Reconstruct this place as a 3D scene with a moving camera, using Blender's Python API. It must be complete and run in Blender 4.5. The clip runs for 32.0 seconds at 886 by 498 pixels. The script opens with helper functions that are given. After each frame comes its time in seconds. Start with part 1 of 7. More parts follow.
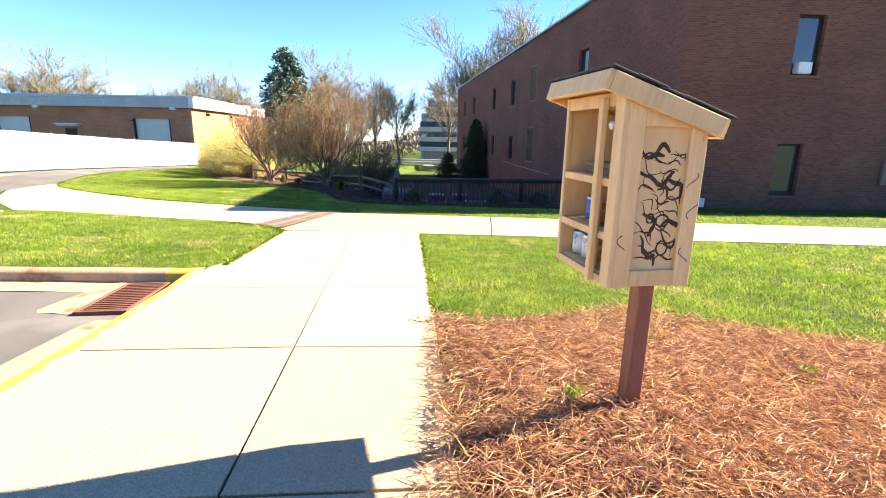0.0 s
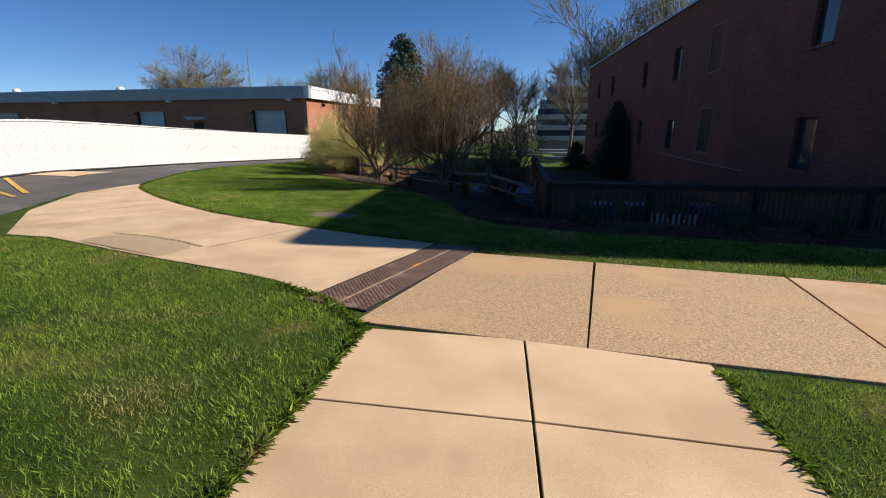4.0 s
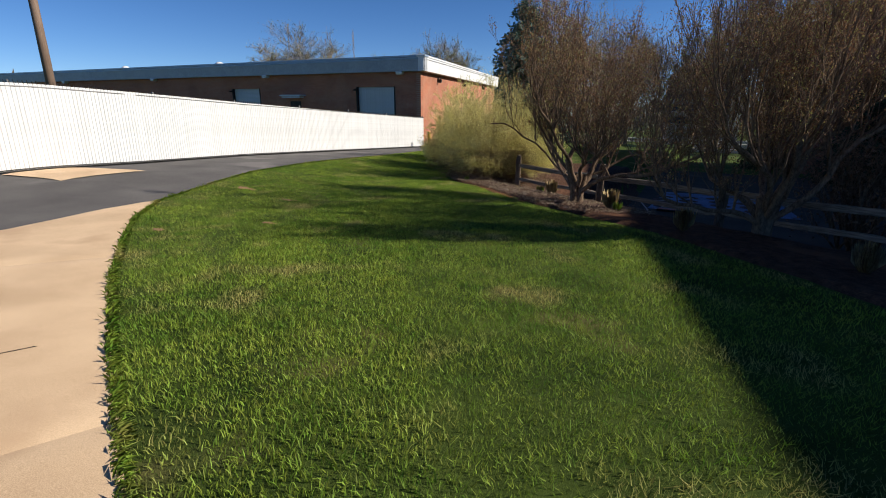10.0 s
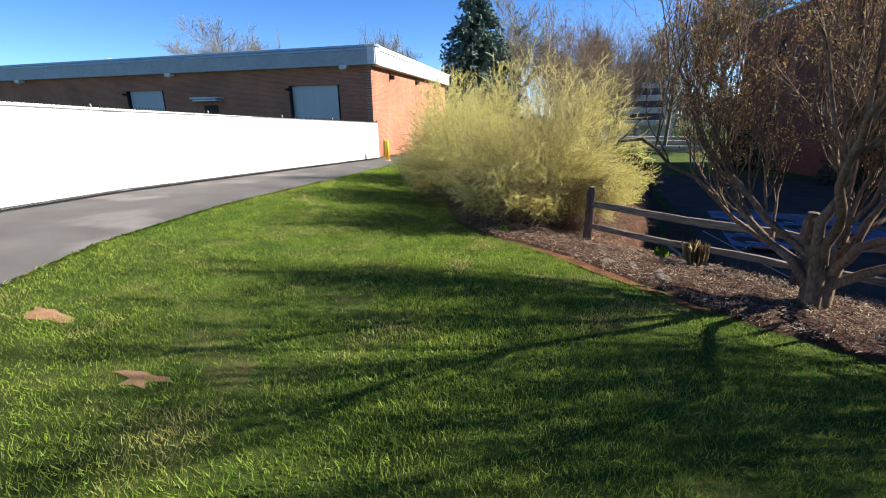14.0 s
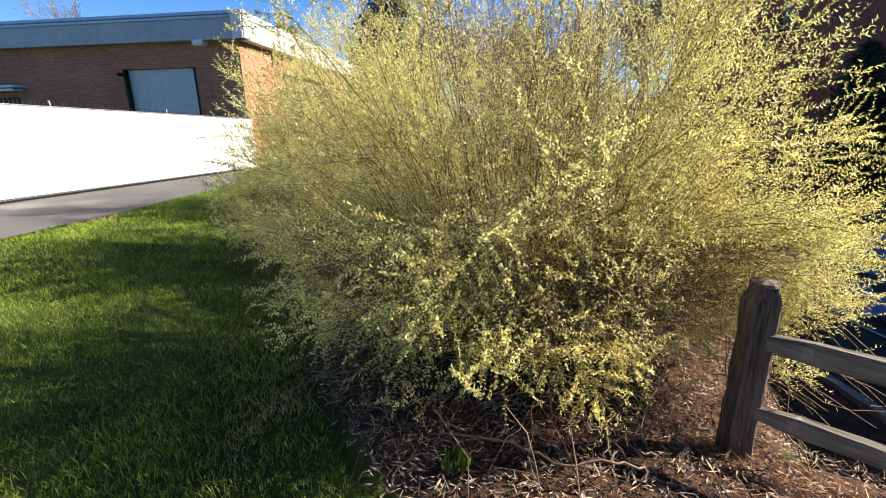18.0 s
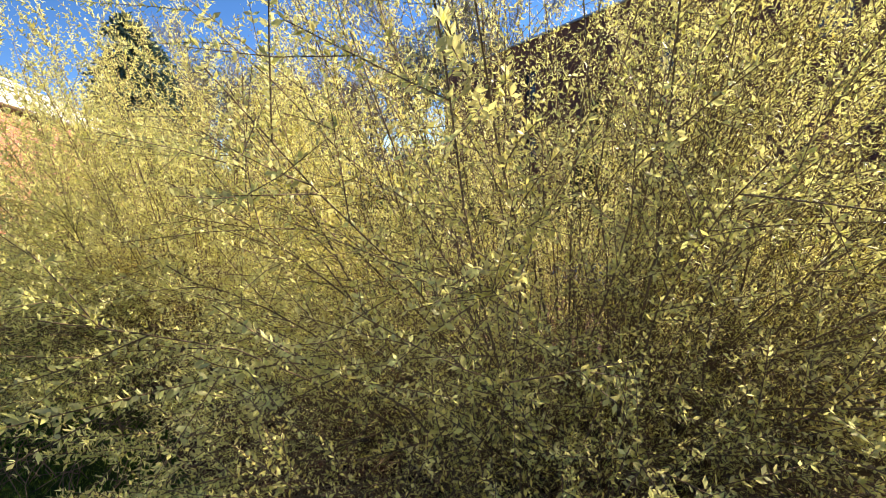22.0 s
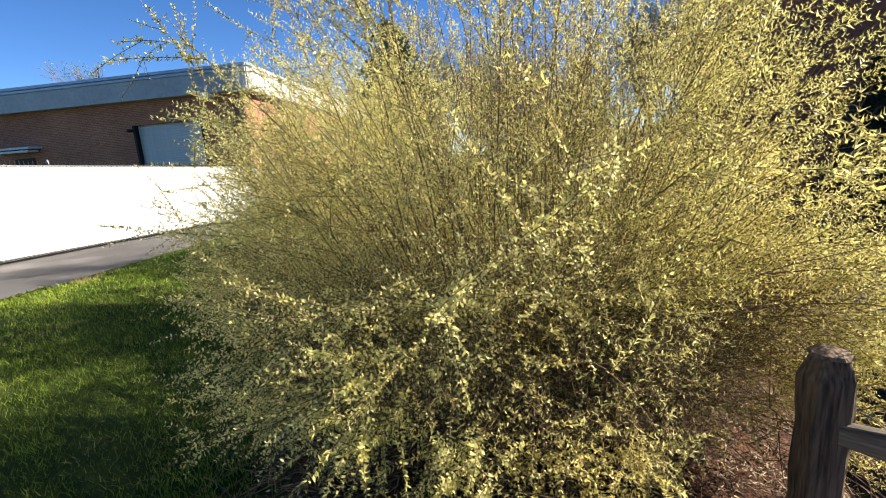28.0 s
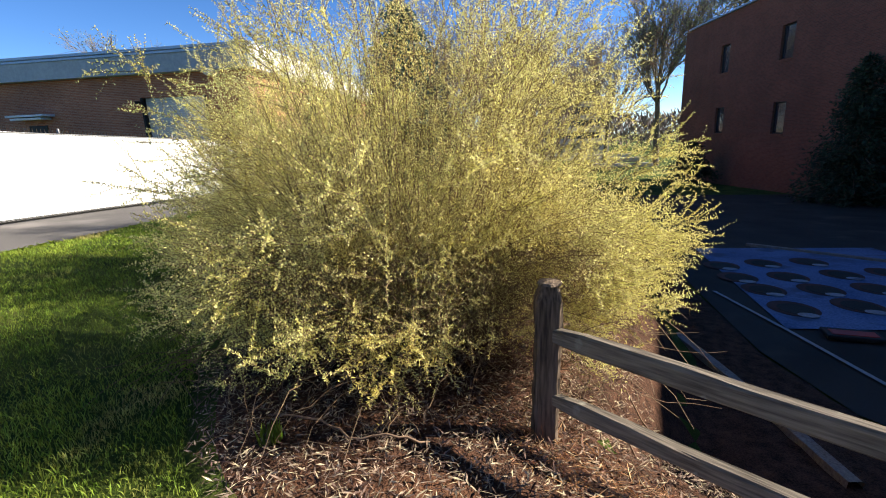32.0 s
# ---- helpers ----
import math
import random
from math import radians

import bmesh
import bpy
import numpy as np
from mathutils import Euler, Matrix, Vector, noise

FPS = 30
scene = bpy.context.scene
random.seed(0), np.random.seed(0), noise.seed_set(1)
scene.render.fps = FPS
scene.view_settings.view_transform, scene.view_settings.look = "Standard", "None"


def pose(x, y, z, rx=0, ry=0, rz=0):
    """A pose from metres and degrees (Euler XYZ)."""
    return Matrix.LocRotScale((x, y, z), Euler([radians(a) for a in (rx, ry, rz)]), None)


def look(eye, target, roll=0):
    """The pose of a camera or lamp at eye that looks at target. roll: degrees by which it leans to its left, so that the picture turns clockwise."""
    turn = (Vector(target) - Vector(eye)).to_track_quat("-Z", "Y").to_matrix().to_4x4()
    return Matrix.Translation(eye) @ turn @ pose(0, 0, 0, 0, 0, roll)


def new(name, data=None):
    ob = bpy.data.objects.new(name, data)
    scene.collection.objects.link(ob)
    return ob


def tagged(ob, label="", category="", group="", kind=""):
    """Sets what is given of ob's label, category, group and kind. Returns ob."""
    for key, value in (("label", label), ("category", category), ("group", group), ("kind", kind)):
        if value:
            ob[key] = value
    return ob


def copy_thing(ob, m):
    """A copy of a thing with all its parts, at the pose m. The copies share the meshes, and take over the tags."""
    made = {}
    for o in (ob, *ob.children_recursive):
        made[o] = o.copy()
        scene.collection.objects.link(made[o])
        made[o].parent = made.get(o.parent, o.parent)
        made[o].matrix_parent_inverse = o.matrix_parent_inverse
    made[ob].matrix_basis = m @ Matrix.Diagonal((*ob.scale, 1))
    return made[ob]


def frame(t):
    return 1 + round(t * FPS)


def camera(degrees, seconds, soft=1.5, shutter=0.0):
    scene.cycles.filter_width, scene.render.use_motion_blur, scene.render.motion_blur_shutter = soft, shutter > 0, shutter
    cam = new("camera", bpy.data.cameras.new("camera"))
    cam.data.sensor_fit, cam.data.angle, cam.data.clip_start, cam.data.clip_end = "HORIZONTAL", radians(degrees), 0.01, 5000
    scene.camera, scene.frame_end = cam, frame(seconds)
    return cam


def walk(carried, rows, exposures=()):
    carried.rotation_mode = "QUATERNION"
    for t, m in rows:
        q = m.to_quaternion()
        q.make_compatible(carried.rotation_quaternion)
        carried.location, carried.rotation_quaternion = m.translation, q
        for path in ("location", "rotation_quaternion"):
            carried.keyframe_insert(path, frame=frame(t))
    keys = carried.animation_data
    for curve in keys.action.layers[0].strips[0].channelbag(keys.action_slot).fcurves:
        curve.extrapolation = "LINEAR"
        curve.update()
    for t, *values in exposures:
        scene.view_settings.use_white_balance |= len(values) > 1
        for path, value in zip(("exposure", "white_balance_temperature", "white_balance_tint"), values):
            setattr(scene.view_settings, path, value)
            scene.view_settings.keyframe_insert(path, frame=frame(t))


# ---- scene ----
# camera and walk
cam = camera(86.1, 32.0, soft=1.0)
PATH = [
    (0, (-1.769, 9.004, 1.720), (-1.932, 10.941, 1.249), 1.0),
    (0.5, (-2.024, 9.689, 1.679), (-2.303, 11.617, 1.223), 0.3),
    (1, (-2.242, 10.251, 1.677), (-2.568, 12.169, 1.215), -0.0),
    (1.5, (-2.551, 10.944, 1.647), (-2.944, 12.849, 1.182), -0.3),
    (2, (-2.807, 11.586, 1.629), (-3.245, 13.481, 1.161), -0.7),
    (2.5, (-3.070, 12.300, 1.612), (-3.537, 14.186, 1.141), -0.8),
    (3, (-3.246, 13.000, 1.549), (-3.737, 14.878, 1.066), -0.8),
    (3.5, (-3.458, 13.481, 1.540), (-4.010, 15.336, 1.038), -0.5),
    (5.5, (-4.548, 16.501, 1.436), (-5.241, 18.302, 0.912), 0.5),
    (6, (-4.880, 17.203, 1.386), (-5.609, 18.987, 0.855), 0.6),
    (6.5, (-5.295, 17.842, 1.355), (-6.063, 19.607, 0.811), 0.7),
    (7, (-5.754, 18.506, 1.309), (-6.556, 20.252, 0.755), 0.5),
    (7.5, (-6.308, 19.090, 1.321), (-7.142, 20.820, 0.763), 0.4),
    (8, (-6.949, 19.701, 1.234), (-7.817, 21.415, 0.678), 0.8),
    (8.5, (-7.617, 20.197, 1.209), (-8.514, 21.894, 0.646), 0.9),
    (9, (-8.243, 20.654, 1.180), (-9.165, 22.336, 0.613), 0.8),
    (9.5, (-8.954, 21.043, 1.182), (-9.890, 22.715, 0.611), 0.6),
    (10, (-9.659, 21.272, 1.213), (-10.594, 22.945, 0.643), 0.3),
    (10.5, (-10.457, 21.607, 1.254), (-11.382, 23.289, 0.691), 0.0),
    (11, (-11.179, 21.928, 1.311), (-12.074, 23.627, 0.753), -0.0),
    (11.5, (-11.814, 22.387, 1.335), (-12.676, 24.102, 0.774), -0.4),
    (12, (-12.274, 22.969, 1.273), (-13.102, 24.700, 0.711), -0.5),
    (12.5, (-12.736, 23.690, 1.262), (-13.531, 25.435, 0.695), -0.6),
    (13, (-13.117, 24.393, 1.252), (-13.891, 26.149, 0.690), -0.6),
    (13.5, (-13.538, 25.189, 1.263), (-14.281, 26.958, 0.697), -0.8),
    (14, (-13.817, 25.960, 1.223), (-14.529, 27.741, 0.657), -0.9),
    (14.5, (-14.093, 26.726, 1.186), (-14.769, 28.521, 0.619), -0.8),
    (16.5, (-14.960, 29.854, 1.000), (-15.518, 31.688, 0.428), -1.8),
    (17, (-15.118, 30.512, 0.934), (-15.626, 32.358, 0.357), -1.6),
    (17.5, (-15.194, 31.264, 0.792), (-15.659, 33.123, 0.218), -1.7),
    (18, (-15.415, 31.862, 0.726), (-15.828, 33.737, 0.168), -1.2),
    (18.5, (-15.660, 32.300, 0.710), (-15.971, 34.199, 0.166), -1.3),
    (19, (-15.930, 32.680, 0.720), (-16.148, 34.597, 0.193), -1.6),
    (19.5, (-16.195, 33.000, 0.740), (-16.313, 34.927, 0.218), -2.0),
    (20, (-16.431, 33.240, 0.760), (-16.324, 35.173, 0.260), -2.4),
    (20.5, (-16.620, 33.366, 0.770), (-16.232, 35.272, 0.307), -2.6),
    (21, (-16.706, 33.451, 0.775), (-16.213, 35.342, 0.349), -2.8),
    (21.5, (-16.693, 33.410, 0.775), (-16.213, 35.309, 0.369), -2.9),
    (22, (-16.650, 33.328, 0.770), (-16.195, 35.236, 0.382), -3.0),
    (22.5, (-16.564, 33.203, 0.765), (-16.234, 35.140, 0.390), -3.0),
    (23, (-16.429, 33.040, 0.760), (-16.253, 34.997, 0.387), -3.0),
    (23.5, (-16.200, 32.950, 0.760), (-16.069, 34.909, 0.381), -3.0),
    (24, (-15.950, 32.780, 0.740), (-15.885, 34.745, 0.369), -3.0),
    (24.5, (-15.700, 32.620, 0.700), (-15.753, 34.581, 0.310), -3.0),
    (25, (-15.460, 32.550, 0.680), (-15.638, 34.502, 0.282), -3.2),
    (25.5, (-15.360, 32.530, 0.675), (-15.580, 34.475, 0.263), -3.6),
    (27.5, (-15.280, 32.490, 0.683), (-15.651, 34.397, 0.209), -4.2),
    (28, (-15.293, 32.410, 0.712), (-15.774, 34.308, 0.302), -4.3),
    (28.5, (-15.213, 32.163, 0.761), (-15.653, 34.074, 0.370), -3.2),
    (29, (-15.059, 32.027, 0.814), (-15.518, 33.936, 0.432), -2.9),
    (29.5, (-14.839, 31.917, 0.734), (-15.375, 33.803, 0.338), -2.2),
    (30, (-14.726, 31.731, 0.779), (-15.272, 33.609, 0.362), -2.4),
    (30.5, (-14.621, 31.662, 0.769), (-15.159, 33.540, 0.340), -2.3),
    (31, (-14.486, 31.721, 0.741), (-15.007, 33.601, 0.300), -2.3),
    (31.5, (-14.366, 31.774, 0.712), (-14.875, 33.653, 0.254), -2.2),
    (32, (-14.323, 31.751, 0.722), (-14.834, 33.624, 0.243), -2.1),]
walk(cam, [(t, look(eye, target, roll)) for t, eye, target, roll in PATH],
     exposures=[(0.0, 2.62, 8000, 10), (0.1, 2.3, 7600, 10), (0.3, 1.5, 7200, 10), (0.6, 0.85, 7000, 10), (1.0, 0.65, 6900, 10), (3.5, 0.55, 6900, 10), (9.5, 0.48, 6800, 10), (11.0, 0.52, 6700, 10), (12.0, 0.80, 6600, 10), (13.0, 1.12, 6600, 10), (14.5, 1.54, 6700, 10), (17.0, 1.64, 6800, 10), (18.5, 1.5, 7000, 10), (19.5, 1.2, 7400, 10), (20.5, 1.32, 7700, 10), (22.0, 1.5, 7500, 10), (24.5, 1.28, 7100, 10), (28.0, 1.4, 7100, 10), (32.0, 1.42, 7100, 10)])

# sky and sun
SUN_AZ, SUN_EL = radians(24.0), radians(30.5)
world = bpy.data.worlds.new("sky")
scene.world = world
world.use_nodes = True
wn = world.node_tree.nodes
wn.clear()
sky = wn.new("ShaderNodeTexSky")
sky.sky_type = "NISHITA"
sky.sun_disc = False
sky.sun_elevation = SUN_EL
sky.sun_rotation = radians(90) - SUN_AZ
sky.air_density, sky.dust_density, sky.ozone_density = 0.6, 0.0, 2.5
bg = wn.new("ShaderNodeBackground")
bg.inputs[1].default_value = 0.068
wo = wn.new("ShaderNodeOutputWorld")
tone = wn.new("ShaderNodeHueSaturation")
tone.inputs["Saturation"].default_value, tone.inputs["Hue"].default_value = 1.2, 0.5
world.node_tree.links.new(sky.outputs[0], tone.inputs["Color"])
tint = wn.new("ShaderNodeMix")
tint.data_type, tint.blend_type = "RGBA", "MULTIPLY"
tint.inputs[0].default_value, tint.inputs[7].default_value = 1.0, (0.86, 0.99, 1.2, 1)
world.node_tree.links.new(tone.outputs[0], tint.inputs[6])
world.node_tree.links.new(tint.outputs[2], bg.inputs[0])
world.node_tree.links.new(bg.outputs[0], wo.inputs[0])
sun_dir = Vector((math.cos(SUN_AZ) * math.cos(SUN_EL), math.sin(SUN_AZ) * math.cos(SUN_EL), math.sin(SUN_EL)))
sun = new("sun", bpy.data.lights.new("sun", "SUN"))
sun.data.energy, sun.data.angle, sun.data.color = 5.0, radians(0.6), (1.0, 0.95, 0.86)
sun.matrix_world = look(sun_dir * 50, (0, 0, 0))


# ---- materials ----
def nodes_of(name):
    m = bpy.data.materials.new(name)
    m.use_nodes = True
    m.node_tree.nodes.clear()
    return m, m.node_tree.nodes, m.node_tree.links


def surface(name, a, b, rough=0.8, scale=6.0, fine=60.0, bump=0.3, depth=0.01, metal=0.0, spread=0.0, stain=None,
            stain_scale=1.2, stain_at=0.55, translucent=0.0, island=0.0, stretch=(1, 1, 1), spec=0.5):
    """Two tones mixed by coarse and fine noise, with relief; spread: how far alike objects differ; stain: a third tone in patches."""
    m, n, l = nodes_of(name)
    co = n.new("ShaderNodeTexCoord")
    mp = n.new("ShaderNodeMapping")
    mp.inputs["Scale"].default_value = stretch
    l.new(co.outputs["Object"], mp.inputs[0])
    big, small = n.new("ShaderNodeTexNoise"), n.new("ShaderNodeTexNoise")
    big.inputs["Scale"].default_value, small.inputs["Scale"].default_value = scale, fine
    big.inputs["Detail"].default_value, small.inputs["Detail"].default_value = 5, 3
    l.new(mp.outputs[0], big.inputs["Vector"])
    l.new(mp.outputs[0], small.inputs["Vector"])
    add = n.new("ShaderNodeMath")
    add.operation = "MULTIPLY_ADD"
    add.inputs[1].default_value = 0.55
    l.new(small.outputs[0], add.inputs[0])
    half = n.new("ShaderNodeMath")
    half.operation = "MULTIPLY"
    half.inputs[1].default_value = 0.45
    l.new(big.outputs[0], half.inputs[0])
    l.new(half.outputs[0], add.inputs[2])
    ramp = n.new("ShaderNodeValToRGB")
    ramp.color_ramp.elements[0].position, ramp.color_ramp.elements[1].position = 0.36, 0.64
    ramp.color_ramp.elements[0].color, ramp.color_ramp.elements[1].color = (*a, 1), (*b, 1)
    l.new(add.outputs[0], ramp.inputs[0])
    colour = ramp.outputs[0]
    if stain:
        st = n.new("ShaderNodeTexNoise")
        st.inputs["Scale"].default_value, st.inputs["Detail"].default_value = stain_scale, 6
        l.new(co.outputs["Object"], st.inputs["Vector"])
        sr = n.new("ShaderNodeMapRange")
        sr.inputs["From Min"].default_value, sr.inputs["From Max"].default_value = stain_at, stain_at + 0.12
        l.new(st.outputs[0], sr.inputs[0])
        mx = n.new("ShaderNodeMix")
        mx.data_type = "RGBA"
        mx.inputs[7].default_value = (*stain, 1)
        l.new(sr.outputs[0], mx.inputs[0])
        l.new(colour, mx.inputs[6])
        colour = mx.outputs[2]
    if spread or island:
        hsv = n.new("ShaderNodeHueSaturation")
        mr = n.new("ShaderNodeMapRange")
        k = spread or island
        mr.inputs["To Min"].default_value, mr.inputs["To Max"].default_value = 1 - k, 1 + k
        if spread:
            rnd = n.new("ShaderNodeObjectInfo").outputs["Random"]
        else:
            rnd = n.new("ShaderNodeNewGeometry").outputs["Random Per Island"]
            hr = n.new("ShaderNodeMapRange")
            hr.inputs["To Min"].default_value, hr.inputs["To Max"].default_value = 0.5 - 0.05 * k, 0.5 + 0.05 * k
            l.new(rnd, hr.inputs[0])
            l.new(hr.outputs[0], hsv.inputs["Hue"])
        l.new(rnd, mr.inputs[0])
        l.new(mr.outputs[0], hsv.inputs["Value"])
        l.new(colour, hsv.inputs["Color"])
        colour = hsv.outputs[0]
    p = n.new("ShaderNodeBsdfPrincipled")
    p.inputs["Roughness"].default_value, p.inputs["Metallic"].default_value = rough, metal
    p.inputs["Specular IOR Level"].default_value = spec
    l.new(colour, p.inputs["Base Color"])
    if bump:
        bp = n.new("ShaderNodeBump")
        bp.inputs["Strength"].default_value, bp.inputs["Distance"].default_value = bump, depth
        l.new(add.outputs[0], bp.inputs["Height"])
        l.new(bp.outputs[0], p.inputs["Normal"])
    out = n.new("ShaderNodeOutputMaterial")
    last = p.outputs[0]
    if translucent:
        tr = n.new("ShaderNodeBsdfTranslucent")
        l.new(colour, tr.inputs[0])
        mix = n.new("ShaderNodeMixShader")
        mix.inputs[0].default_value = translucent
        l.new(last, mix.inputs[1])
        l.new(tr.outputs[0], mix.inputs[2])
        last = mix.outputs[0]
    l.new(last, out.inputs[0])
    return m


def brickwork(name, a, b, mortar, w=0.203, h=0.068):
    """Running-bond brick laid in the wall's own x and z."""
    m, n, l = nodes_of(name)
    co = n.new("ShaderNodeTexCoord")
    sp, cb = n.new("ShaderNodeSeparateXYZ"), n.new("ShaderNodeCombineXYZ")
    l.new(co.outputs["Object"], sp.inputs[0])
    l.new(sp.outputs[0], cb.inputs[0])
    l.new(sp.outputs[2], cb.inputs[1])
    br = n.new("ShaderNodeTexBrick")
    br.inputs["Color1"].default_value, br.inputs["Color2"].default_value, br.inputs["Mortar"].default_value = (*a, 1), (*b, 1), (*mortar, 1)
    br.inputs["Scale"].default_value, br.inputs["Mortar Size"].default_value = 1.0, 0.007
    br.inputs["Brick Width"].default_value, br.inputs["Row Height"].default_value = w, h
    l.new(cb.outputs[0], br.inputs["Vector"])
    no = n.new("ShaderNodeTexNoise")
    no.inputs["Scale"].default_value, no.inputs["Detail"].default_value = 0.5, 6
    l.new(co.outputs["Object"], no.inputs["Vector"])
    mr = n.new("ShaderNodeMapRange")
    mr.inputs["From Min"].default_value, mr.inputs["From Max"].default_value = 0.3, 0.7
    mr.inputs["To Min"].default_value, mr.inputs["To Max"].default_value = 0.78, 1.15
    l.new(no.outputs[0], mr.inputs[0])
    hs = n.new("ShaderNodeHueSaturation")
    l.new(br.outputs[0], hs.inputs["Color"])
    l.new(mr.outputs[0], hs.inputs["Value"])
    bp = n.new("ShaderNodeBump")
    bp.inputs["Strength"].default_value, bp.inputs["Distance"].default_value = 0.6, 0.008
    bp.invert = True
    l.new(br.outputs[1], bp.inputs["Height"])
    p = n.new("ShaderNodeBsdfPrincipled")
    p.inputs["Roughness"].default_value = 0.9
    l.new(hs.outputs[0], p.inputs["Base Color"])
    l.new(bp.outputs[0], p.inputs["Normal"])
    out = n.new("ShaderNodeOutputMaterial")
    l.new(p.outputs[0], out.inputs[0])
    return m


def glass(name, tint=(0.03, 0.04, 0.05)):
    m, n, l = nodes_of(name)
    p = n.new("ShaderNodeBsdfPrincipled")
    p.inputs["Base Color"].default_value = (*tint, 1)
    p.inputs["Roughness"].default_value = 0.04
    p.inputs["Specular IOR Level"].default_value = 0.9
    out = n.new("ShaderNodeOutputMaterial")
    l.new(p.outputs[0], out.inputs[0])
    return m


